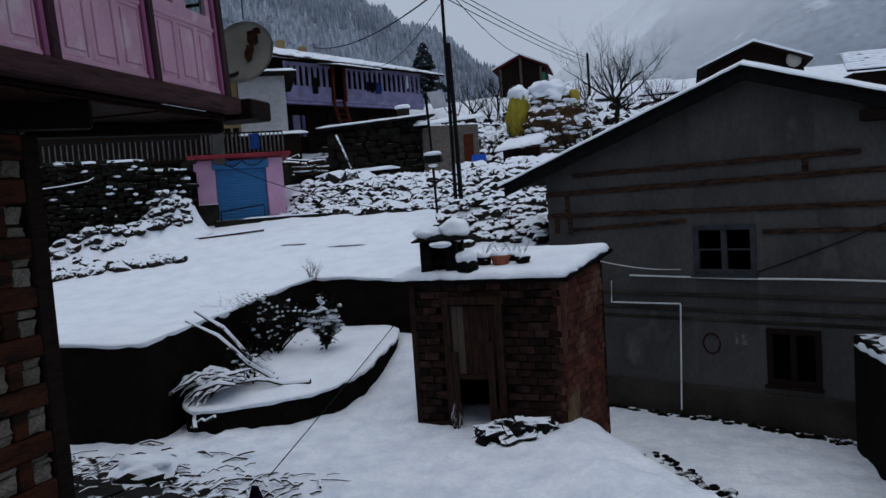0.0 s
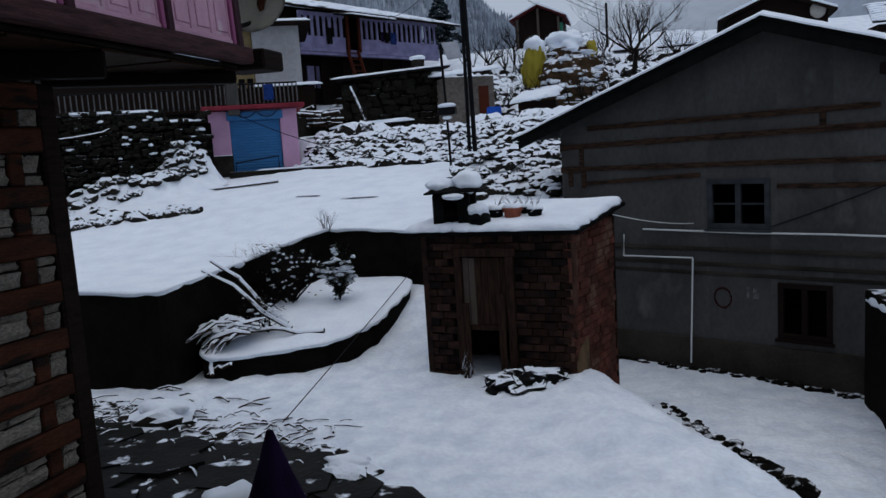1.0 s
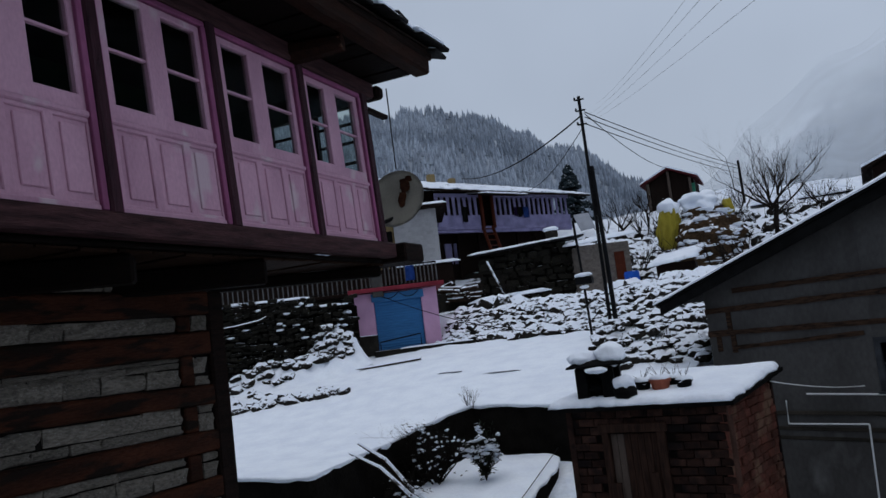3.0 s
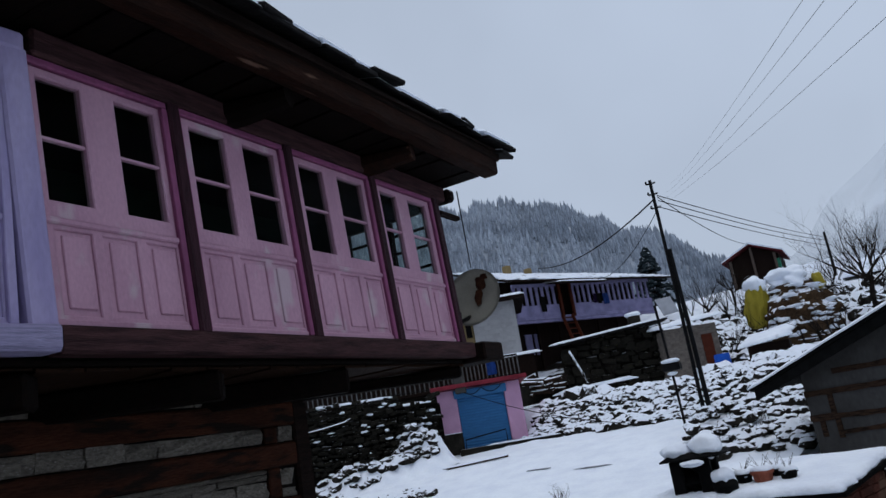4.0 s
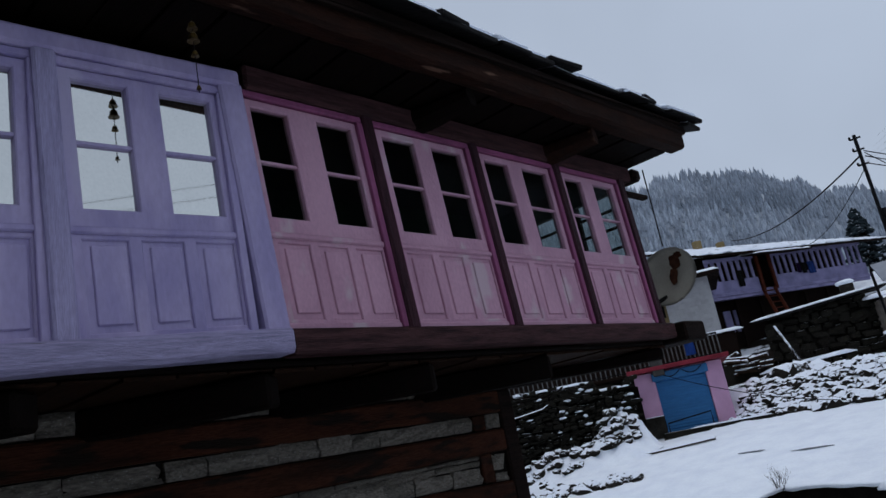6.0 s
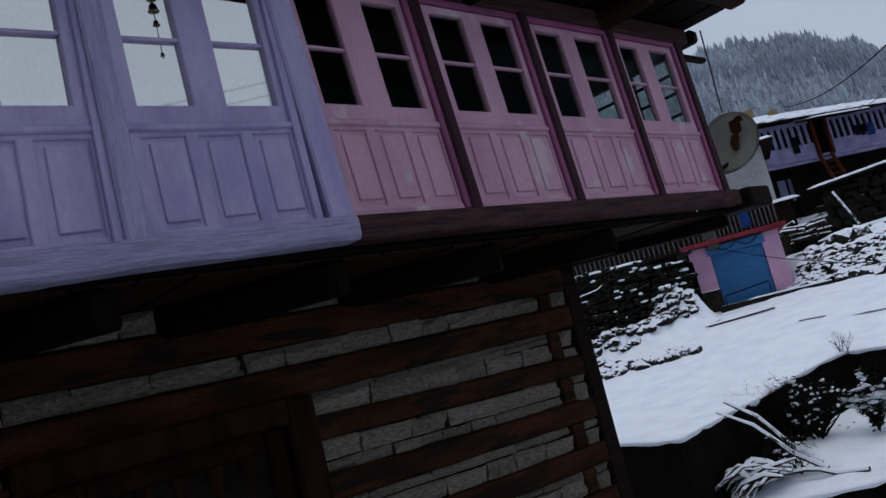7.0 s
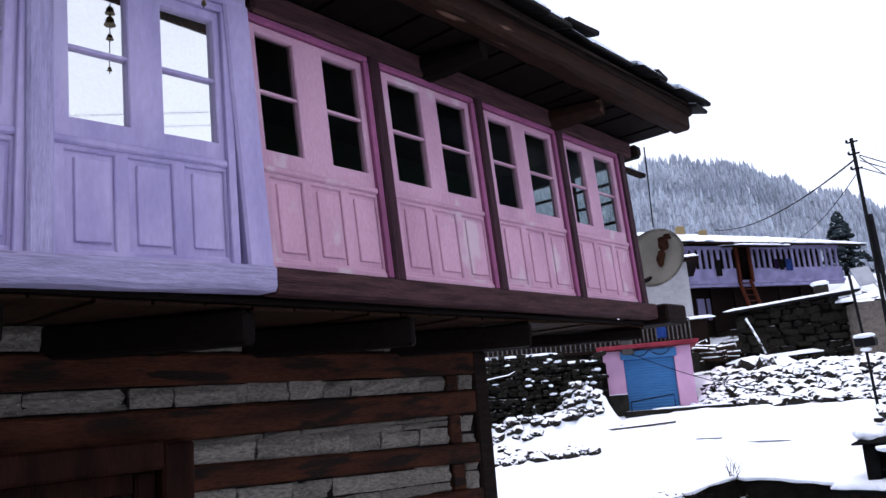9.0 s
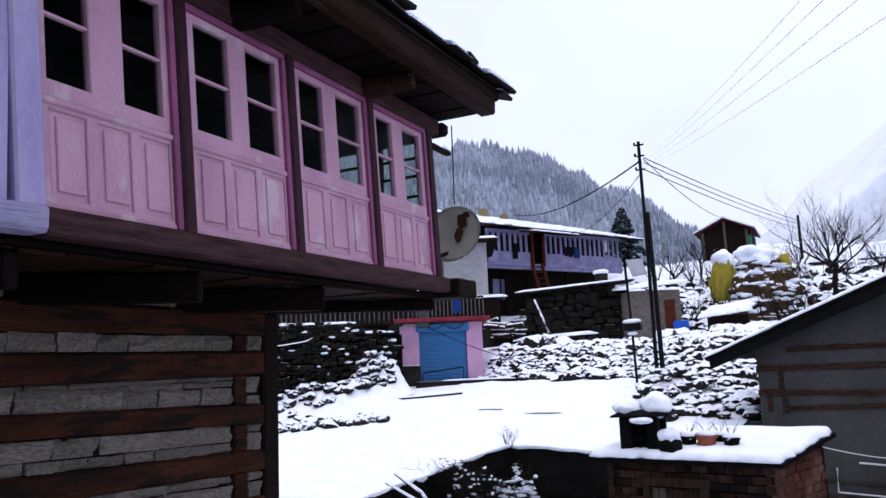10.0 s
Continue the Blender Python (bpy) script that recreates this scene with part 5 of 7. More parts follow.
wire("slack_wire", (-3.45, 7.12, 6.28), (-4.15, 8.6, 5.75), 0.08, 0.008, "thin dark aerial lead")
wire("slack_wire", (-4.55, 9.0, 0.05), (-4.35, 14.9, 1.05), 0.02, 0.008, "thin dark cord across the snow")
wire("slack_wire", (-11.7, 21.9, 4.95), (-6.5, 21.6, 3.2), 0.2, 0.012, "snowy cord from the shop")
wire("slack_wire", (-0.25, 12.6, 2.28), (1.2, 15.25, 1.78), 0.05, 0.009, "frosted cord from the shed to the house", M_PVC)
wire("slack_wire", GM @ Vector((1.2, -0.02, 1.72)), GM @ Vector((4.2, -0.02, 3.0)), 0.05, 0.010, "thin dark wire crossing the grey wall")

# ---- satellite dish at the end of the gallery ----
dish = thing("satellite_dish", "old chalky satellite dish with rusty patches", "satellite dish")
DM = Matrix.Translation((-4.0, 8.25, 5.27)) @ Vector((0.05, -0.95, 0.26)).to_track_quat("Z", "Y").to_matrix().to_4x4()
bm = bmesh.new()
rings = []
for k in range(8):
    r = 0.37 * k / 7
    rings.append([bm.verts.new((r * math.cos(6.2832 * j / 28), r * math.sin(6.2832 * j / 28), 0.55 * r * r)) for j in range(28)] if k else [bm.verts.new((0, 0, 0))])
for j in range(28):
    bm.faces.new((rings[0][0], rings[1][j], rings[1][(j + 1) % 28]))
    for a, b_ in zip(rings[1:], rings[2:]):
        bm.faces.new((a[j], b_[j], b_[(j + 1) % 28], a[(j + 1) % 28]))
bmesh.ops.solidify(bm, geom=bm.faces[:], thickness=-0.012)
bm.transform(DM)
part("reflector", bm, M_DISH, dish, smooth=True)
M_RUST = material("dark_rust", (0.030, 0.012, 0.008), 0.9, 0.4, 12.0, second=(0.06, 0.025, 0.014))
for u_, v_, a_, b2_ in ((0.10, 0.17, 0.07, 0.085), (0.06, 0.0, 0.055, 0.10), (0.16, 0.24, 0.05, 0.04)):
    bm = bmesh.new()
    for v in bmesh.ops.create_circle(bm, cap_ends=True, segments=22, radius=1.0)["verts"]:
        k = 1 + 0.45 * noise.noise(Vector((v.co.x * 2 + u_ * 30, v.co.y * 2, 1.0)))
        x_, y_ = u_ + a_ * k * v.co.x, v_ + b2_ * k * v.co.y
        v.co = Vector((x_, y_, 0.55 * (x_ * x_ + y_ * y_) + 0.014))
    bmesh.ops.solidify(bm, geom=bm.faces[:], thickness=-0.006)
    bm.transform(DM)
    part("rust_patch", bm, M_RUST, dish)
bm = bmesh.new()
tube(bm, [DM @ Vector((0, 0, -0.02)), DM @ Vector((0, -0.05, -0.25)), Vector((-4.1, 8.0, 5.0)), Vector((-4.1, 6.95, 4.8))], 0.025, 6)
part("mount", bm, M_IRON, dish)
bm = bmesh.new()
tube(bm, [DM @ Vector((-0.36, 0, 0.06)), DM @ Vector((-0.28, 0.02, 0.28))], 0.014, 5)
box(bm, (-0.05, -0.05, -0.04), (0.05, 0.05, 0.10), 0.01, DM @ Matrix.Translation((-0.2, -0.22, 0.12)))
part("feed_arm", bm, M_IRON, dish)
vent = thing("end_bracket", "dark wooden bracket box at the end of the gallery", "bracket")
part("bracket_block", block((-3.95, 7.14, 4.42), (-3.45, 7.6, 4.62), 0.02), M_DARK, vent)

# ---- far houses ----
M_ROOFSNOW = material("patchy_roof_snow", SNOW, 0.7, 0.06, 2.0, bump=0.6, fine=9.0, second=(0.66, 0.72, 0.82), patch=(0.06, 0.055, 0.055), patch_scale=2.2, patch_at=0.61)
M_VERGE = material("dull_red_verge", (0.085, 0.016, 0.02), 0.7, 0.3, 2.0, bump=0.3)
def frame_m(a, b):
    return along(Vector((*a, 0)), Vector((*b, 0)))


PM, PLN = frame_m((-15.4, 35.6), (-10.35, 44.5))
lilac = thing("lilac_house", "dark timber house with a lilac gallery and snowy slate roof", "house")


def lp(name, bm, mat, label="", parent=None):
    return local_part(name, bm, mat, PM, parent or lilac, label)


lp("body", block((0.3, 1.3, 5.5), (PLN, 6.5, 10.9), 0.02), M_DARK)
lp("gallery_floor", block((0.2, 0.0, 8.55), (PLN + 0.1, 1.4, 8.72), 0.02), M_LILAC)
for x0, x1 in ((0.4, 3.3), (4.35, PLN)):
    lp("parapet", block((x0, 0.03, 8.72), (x1, 0.10, 9.32), 0.01), M_LILAC)
    x = x0
    k = 0
    while x < x1 - 0.1:
        lp("gallery_post", block((x, 0.02, 9.32), (x + 0.15, 0.10, 10.35), 0.01), M_LILAC)
        lp("arch", block((x - 0.05, 0.03, 10.14), (x + 0.20, 0.09, 10.30), 0.03), M_LILAC)
        x += 0.37
        k += 1
    lp("head_beam", block((x0, 0.02, 10.30), (x1, 0.14, 10.48), 0.01), M_LILAC)
lp("bracket_beam", block((0.3, 0.02, 8.40), (PLN, 0.12, 8.54), 0.01), M_LILAC)
for k in range(6):
    lp("lower_post", block((0.8 + 1.45 * k, 0.9, 5.9), (0.96 + 1.45 * k, 1.05, 8.45), 0.01), M_DARK)
for x in (1.6, 2.2):
    lp("lower_window", block((x, 1.22, 6.9), (x + 0.45, 1.29, 8.0), 0.01), M_LILAC)
roofm = quad_slab([PM @ Vector((-0.6, -0.9, 10.42)), PM @ Vector((PLN + 0.9, -0.9, 10.22)), PM @ Vector((PLN + 0.9, 4.0, 11.6)), PM @ Vector((-0.6, 4.0, 12.0))], 0.10, 30, 0.0)
part("roof", roofm, M_DARK, lilac)
part("roof_snow", quad_slab([PM @ Vector((-0.62, -0.92, 10.53)), PM @ Vector((PLN + 0.92, -0.92, 10.33)), PM @ Vector((PLN + 0.9, 4.0, 11.72)), PM @ Vector((-0.6, 4.0, 12.12))], 0.07, 60, 0.12, 6.0, 0.3), M_ROOFSNOW, lilac, smooth=True)
part("porch_roof", quad_slab([PM @ Vector((2.6, -1.5, 10.15)), PM @ Vector((5.6, -1.5, 10.10)), PM @ Vector((5.6, 0.2, 10.4)), PM @ Vector((2.6, 0.2, 10.45))], 0.05, 4), M_DARK, lilac)
part("porch_snow", quad_slab([PM @ Vector((2.6, -1.52, 10.21)), PM @ Vector((5.6, -1.52, 10.16)), PM @ Vector((5.6, 0.2, 10.47)), PM @ Vector((2.6, 0.2, 10.52))], 0.07, 20, 0.03, 2.0, 0.1), M_SNOW, lilac, smooth=True)
for x, z, w in ((4.0, 12.0, 0.35), (2.5, 12.2, 0.4)):
    lp("roof_stone", block((x, 3.0, z - 0.8), (x + w, 3.4, z + 0.05), 0.05), M_CREAM)
stairs = thing("ladder_stair", "steep red-brown wooden stair up to the gallery", "stair")
for x in (3.25, 3.95):
    bm = bmesh.new()
    tube(bm, [PM @ Vector((x - 0.55, -1.7, 5.8)), PM @ Vector((x + 0.1, 0.0, 8.7))], 0.09, 4)
    part("stringer", bm, M_ORANGE, stairs)
for k in range(9):
    f = (k + 0.5) / 9
    bm = block((2.75 + 0.62 * f, -1.72 + 1.7 * f, 5.8 + 2.9 * f), (3.45 + 0.62 * f, -1.5 + 1.7 * f, 5.84 + 2.9 * f), 0.006)
    local_part("tread", bm, M_ORANGE, PM, stairs)
for x in (3.32, 4.1):
    local_part("newel", block((x, -0.12, 8.6), (x + 0.14, 0.02, 10.6), 0.01), M_ORANGE, PM, stairs)
M_CLOTHBLUE = material("blue_cloth", (0.02, 0.045, 0.17), 0.9, 0.3)
for x, w, h, mat in ((2.0, 0.35, 0.8, M_BLACK), (6.0, 0.3, 0.55, M_BLACK), (6.4, 0.42, 0.6, M_CLOTHBLUE), (5.7, 0.25, 0.5, M_CLOTH)):
    c = thing("hung_cloth", "dark cloth hung over the gallery parapet" if mat is not M_CLOTHBLUE else "blue cloth hung over the gallery parapet", "cloth", "washing on the gallery")
    bm = sheet(span(0, w, 8), span(0, h, 8), lambda a, b_: 0.03 * math.sin(a * 28) * (0.3 + b_))
    bm.transform(Matrix.Translation((x, -0.06, 9.75)) @ Euler((-1.5708, 0, 0)).to_matrix().to_4x4())
    bmesh.ops.solidify(bm, geom=bm.faces[:], thickness=0.012)
    local_part("fabric", bm, mat, PM, c)

# whitewashed house beside the dish
wh = thing("white_house", "narrow whitewashed block house with a flat snowy roof", "house")
WM, WL = frame_m((-15.6, 30.2), (-13.3, 31.3))
local_part("wall", block((0.6, 0, 4.5), (WL, 5, 9.0), 0.02), M_WHITEWALL, WM, wh)
for r in range(16):
    for k in range(6):
        x = 0.6 + 0.32 * k + (0.16 if r % 2 else 0)
        if x + 0.3 < WL:
            local_part("block", block((x, -0.012, 5.6 + 0.2 * r), (x + 0.30, 0.02, 5.78 + 0.2 * r), 0.006), M_WHITEWALL, WM, wh)
local_part("cream_wall", block((-0.2, 0.15, 4.5), (0.59, 5, 8.9), 0.02), M_CREAM, WM, wh)
for z in (6.3, 7.6):
    for x in (-0.1, 0.25):
        local_part("window", block((x, 0.10, z), (x + 0.25, 0.16, z + 0.55), 0.01), M_BLACK, WM, wh)
local_part("roof_slab", block((-0.4, -0.5, 8.95), (WL + 0.5, 5, 9.08), 0.02), M_DARK, WM, wh)
local_part("roof_snow", quad_slab([(-0.4, -0.5, 9.08), (WL + 0.5, -0.5, 9.08), (WL + 0.5, 5, 9.08), (-0.4, 5, 9.08)], 0.14, 24, 0.05, 3.0, 0.1), M_SNOW, WM, wh)
# A closed dark box fills the part below the porch snow.
local_part("porch", block((-0.4, -0.6, 4.4), (WL + 0.45, -0.03, 6.42), 0.02), M_DARK, WM, wh, "solid dark box below the white wall")
local_part("porch_snow", quad_slab([(0.5, -0.75, 6.43), (WL + 0.75, -0.75, 6.43), (WL + 0.75, 0.0, 6.55), (0.5, 0.0, 6.55)], 0.07, 16, 0.03, 5.0, 0.08), M_SNOW, WM, wh)
local_part("tank", block((0.6, 1.0, 9.1), (1.3, 2.0, 10.2), 0.05), M_CREAM, WM, wh)

# long dark stone byre with a snowy roof edge
byre = thing("stone_byre", "long dark dry stone byre with a snow-edged slate roof", "byre")
BM, BLN = frame_m((-11.3, 30.9), (-7.3, 32.2))
local_part("wall", block((0, 0.15, 4.2), (BLN, 4.0, 6.5), 0.02), M_EARTH, BM, byre)
wallp = local_part("wall_face", block((0, 0.1, 4.2), (BLN, 0.16, 6.4), 0.01), M_EARTH, BM, byre)
dry_wall(wallp, BM, BLN, 4.3, lambda x: 6.45, 0.24, 0.5)
part("roof", quad_slab([BM @ Vector((-0.4, -0.4, 6.42)), BM @ Vector((BLN + 0.2, -0.4, 6.75)), BM @ Vector((BLN + 0.2, 4.0, 7.0)), BM @ Vector((-0.4, 4.0, 6.8))], 0.07, 10), M_SLATE, byre)
part("roof_snow", quad_slab([BM @ Vector((-0.42, -0.42, 6.50)), BM @ Vector((BLN + 0.2, -0.42, 6.83)), BM @ Vector((BLN + 0.2, 4.0, 7.1)), BM @ Vector((-0.4, 4.0, 6.9))], 0.08, 40, 0.05, 8.0, 0.25), M_SNOW, byre, smooth=True)
local_part("chimney", block((2.9, 0.3, 6.7), (3.4, 0.9, 7.25), 0.05), M_DRYSTONE, BM, byre)
bm = bmesh.new()
lump(bm, BM @ Vector((3.15, 0.6, 7.28)), (0.36, 0.36, 0.12), 0.2, 2)
part("chimney_snow", bm, M_SNOW, byre, smooth=True)

# brick hut, door, barrel
hut = thing("brick_hut", "small grey brick hut with an orange-brown door and snowy roof", "hut")
HM, HL = frame_m((-7.0, 30.9), (-5.2, 31.9))
M_HUT = material("grey_brown_brick", (0.17, 0.145, 0.125), 0.9, 0.25, 5.0, bump=0.6)
local_part("wall", block((0, 0, 4.2), (HL, 2.6, 6.25), 0.02), M_HUT, HM, hut)
for r in range(18):
    for k in range(9):
        x = 0.02 + 0.235 * k - (0.11 if r % 2 else 0)
        if x + 0.1 > 0 and x + 0.225 < HL and not (1.33 < x + 0.11 < 1.85 and r < 15):
            local_part("brick", block((max(x, 0), -0.014, 4.3 + 0.105 * r), (x + 0.225, 0.01, 4.395 + 0.105 * r), 0.005), M_HUT, HM, hut)
local_part("door", block((1.38, -0.05, 4.5), (1.80, 0.02, 5.85), 0.01), M_ORANGE, HM, hut, "orange-brown painted door")
part("roof_snow", quad_slab([HM @ Vector((-0.3, -0.4, 6.26)), HM @ Vector((HL + 0.25, -0.4, 6.50)), HM @ Vector((HL + 0.25, 2.8, 6.75)), HM @ Vector((-0.3, 2.8, 6.5))], 0.16, 30, 0.06, 3.0, 0.1), M_SNOW, hut, smooth=True)
barrel = thing("barrel", "bright blue plastic barrel beside the hut", "barrel")
bx = Vector((-5.1, 31.0, 0))
bm = bmesh.new()
tube(bm, [(bx.x, bx.y, 4.2), (bx.x, bx.y, 4.3), (bx.x, bx.y, 4.85), (bx.x, bx.y, 4.95)], [0.27, 0.30, 0.30, 0.28], 14)
part("drum", bm, M_BARREL, barrel)

# haystack with a tarpaulin
hay = thing("haystack", "tall brown haystack capped with snow", "haystack")
bm = bmesh.new()
for v in bmesh.ops.create_icosphere(bm, subdivisions=5, radius=1.0)["verts"]:
    f = (v.co.z + 1) / 2
    wid = 1.55 * (1 - max(0.0, (f - 0.25) / 0.75) ** 1.7) ** 0.6 * (0.9 + 0.1 * min(1, f / 0.25))
    a = math.atan2(v.co.y, v.co.x)
    r = wid * (math.hypot(v.co.x, v.co.y) > 1e-4) * (1 + 0.05 * math.sin(f * 34) + 0.16 * noise.noise(Vector((2 * math.cos(a), 2 * math.sin(a), f * 5))) + 0.10 * noise.noise(Vector((7 * math.cos(a), 7 * math.sin(a), f * 14))))
    v.co = Vector((-2.37 + r * math.cos(a), 36.0 + r * math.sin(a), 4.9 + 3.25 * f))
part("hay", bm, M_HAY, hay)
bm = bmesh.new()
for q in range(34):
    a, f = rs.uniform(3.3, 6.1), rs.uniform(0.1, 0.8)
    w = 1.5 * (1 - max(0.0, (f - 0.25) / 0.75) ** 1.7) ** 0.6
    lump(bm, (-2.37 + w * math.cos(a), 36.0 + w * math.sin(a), 4.9 + 3.25 * f), (rs.uniform(0.15, 0.42), 0.25, rs.uniform(0.05, 0.10)), 0.8, 2, q * 1.3)
tagged(part("snow_shelves", bm, M_SNOW, hay, smooth=True), kind="stuff")
bm = bmesh.new()
lump(bm, (-2.42, 35.9, 7.72), (0.95, 0.9, 0.50), 0.7, 4, 3.0)
part("snow_cap", bm, M_SNOW, hay, smooth=True)
bm = bmesh.new()
lump(bm, (-1.35, 35.6, 7.35), (0.24, 0.36, 0.34), 0.5, 3, 1.0)
part("tarp_corner", bm, M_TARP, hay, "yellow corner of tarpaulin", smooth=True)
tarp = thing("tarpaulin", "yellow tarpaulin draped over the stack with snow on top", "tarpaulin")
bm = bmesh.new()
for v in bmesh.ops.create_icosphere(bm, subdivisions=5, radius=1.0)["verts"]:
    a, f = math.atan2(v.co.y, v.co.x), (v.co.z + 1) / 2
    r = math.hypot(v.co.x, v.co.y) ** 0.6 * (0.58 - 0.16 * f) * (1 + 0.10 * math.sin(9 * a + 3 * f) + 0.2 * noise.noise(v.co * 2.5))
    v.co = Vector((-4.02 + r * math.cos(a) + 0.22 * f, 35.4 + r * math.sin(a), 5.85 + 2.05 * f))
part("sheet", bm, M_TARP, tarp, smooth=True)
bm = bmesh.new()
lump(bm, (-3.82, 35.4, 7.72), (0.5, 0.5, 0.34), 0.5, 3, 3.3)
part("snow_cap", bm, M_SNOW, tarp, smooth=True)

# low snowy lean-to
lean = thing("lean_to", "low lean-to with a thick snow roof", "shed")
part("posts_wall", block((-3.9, 29.3, 4.2), (-2.5, 30.2, 4.98), 0.02), M_DARK, lean)
part("roof_snow", quad_slab([(-4.2, 29.0, 4.9), (-2.4, 28.9, 5.08), (-2.2, 30.3, 5.5), (-3.9, 30.4, 5.3)], 0.13, 24, 0.06, 3.0, 0.15), M_SNOW, lean, smooth=True)

# gabled hut with a red verge
rh = thing("red_roof_hut", "dark open timber hut with a red-edged snowy gable", "hut")
local_part("body", prism([(-1.45, 8.8), (1.45, 8.8), (1.45, 10.9), (0, 11.65), (-1.45, 10.9)], 0.2, 4), M_DARK, Matrix.Translation((-5.1, 49.6, 0)), rh)
for s in (-1, 1):
    pts = [(0, 11.78), (s * 1.75, 10.98), (s * 1.75, 10.88), (0, 11.68)]
    local_part("roof", prism(pts, -0.3, 4.3), M_VERGE, Matrix.Translation((-5.1, 49.6, 0)), rh)
    pts = [(0, 11.90), (s * 1.78, 11.06), (s * 1.78, 10.985), (0, 11.785)]
    local_part("roof_snow", prism(pts, -0.32, 4.3), M_SNOW, Matrix.Translation((-5.1, 49.6, 0)), rh)
for x in (-1.3, 0.0, 1.25):
    local_part("post", block((x - 0.07, -0.1, 8.8), (x + 0.07, 0.06, 11.0 if x else 11.6), 0.01), M_GREYWOOD, Matrix.Translation((-5.1, 49.6, 0)), rh)
local_part("green_sheet", block((1.2, -0.05, 9.3), (1.5, 0.3, 10.6), 0.02), material("green_sheet", (0.03, 0.16, 0.10), 0.6), Matrix.Translation((-5.1, 49.6, 0)), rh)

# dark house behind the cement house
dh = thing("dark_gabled_house", "dark timber upper storey with a snowy gable roof", "house")
DHM = Matrix.Translation((6.9, 39.3, 0)) @ Euler((0, 0, -0.1)).to_matrix().to_4x4()
local_part("body", prism([(-2.1, 4.0), (2.2, 4.0), (2.2, 8.7), (0, 9.4), (-2.1, 8.5)], 0.3, 6), M_DARK, DHM, dh)
for s, e in ((-1, 2.55), (1, 2.5)):
    local_part("roof", prism([(0, 9.52), (s * e, 9.52 - 0.40 * e), (s * e, 9.42 - 0.40 * e), (0, 9.42)], -0.4, 6.5), M_DARK, DHM, dh)
    local_part("roof_snow", prism([(0, 9.66), (s * e, 9.63 - 0.40 * e), (s * e, 9.525 - 0.40 * e), (0, 9.525)], -0.42, 6.5), M_SNOW, DHM, dh)
d2 = thing("small_dish", "small pale satellite dish on the dark house", "satellite dish")
bm = bmesh.new()
lump(bm, DHM @ Vector((1.75, 0.0, 8.55)), (0.36, 0.10, 0.38), 0.05, 2)
part("reflector", bm, M_DISH, d2, smooth=True)
bm = bmesh.new()
tube(bm, [DHM @ Vector((1.75, 0.05, 8.5)), DHM @ Vector((1.75, 0.3, 8.1))], 0.03, 5)
part("mount", bm, M_IRON, d2)

# slate-roofed house with snow in the distance
for x, y, w, z, lab in ((2.0, 47.0, 4.4, 8.2, "low dark house with a snow-covered slate roof"), (-1.5, 55.0, 3.6, 9.6, "far dark house with a snow-covered slate roof"), (13.2, 38.5, 4.5, 7.6, "dark house with stepped snowy slates")):
    sh_ = thing("slate_house", lab, "house", "far slate-roofed houses")
    part("body", block((x - w / 2, y, z - 3.5), (x + w / 2, y + 4, z), 0.02), M_DARK, sh_)
    part("roof", quad_slab([(x - w / 2 - 0.4, y - 0.6, z), (x + w / 2 + 0.4, y - 0.6, z), (x + w / 2 - 0.3, y + 3, z + 1.2), (x - w / 2 + 0.3, y + 3, z + 1.2)], 0.08, 6), M_SLATE, sh_)
    for r in range(8):
        f0, f1 = r / 8, (r + 0.8) / 8
        part("snow_course", quad_slab([(x - w / 2 - 0.4 + 0.7 * f0, y - 0.6 + 3.6 * f0, z + 0.09 + 1.2 * f0), (x + w / 2 + 0.4 - 0.7 * f0, y - 0.6 + 3.6 * f0, z + 0.09 + 1.2 * f0),
                                        (x + w / 2 + 0.4 - 0.7 * f1, y - 0.6 + 3.6 * f1, z + 0.09 + 1.2 * f1), (x - w / 2 - 0.4 + 0.7 * f1, y - 0.6 + 3.6 * f1, z + 0.09 + 1.2 * f1)], 0.07, 16, 0.03, r * 1.0, 0.2), M_ROOFSNOW, sh_)


# ---- trees and shrubs ----
M_LEAF = material("withered_dark_leaf", (0.016, 0.013, 0.010), 0.9, 0.4, 9.0, bump=0.4, snow=1.0, snow_scale=4.0)


def grow(bm, p, d, length, r, depth, rng, spread=0.5, lift=0.15, sides=5):
    """Branches that taper and fork."""
    pts, rad = [p.copy()], [r]
    q, dd = p.copy(), d.copy()
    n = 4
    for i in range(n):
        dd = (dd + Vector((rng.uniform(-1, 1), rng.uniform(-1, 1), rng.uniform(-0.6, 1) + lift)) * 0.22).normalized()
        q = q + dd * length / n
        pts.append(q.copy())
        rad.append(r * (1 - 0.5 * (i + 1) / n))
    tube(bm, pts, rad, sides if depth > 1 else 4)
    if depth > 0:
        for k in range(rng.randint(3, 4)):
            i = rng.randint(1, n)
            nd = (dd + Vector((rng.uniform(-1, 1), rng.uniform(-1, 1), rng.uniform(-0.5, 0.9))) * spread * 1.6).normalized()
            grow(bm, pts[i], nd, length * rng.uniform(0.55, 0.8), rad[i] * 0.62, depth - 1, rng, spread, lift, 4)


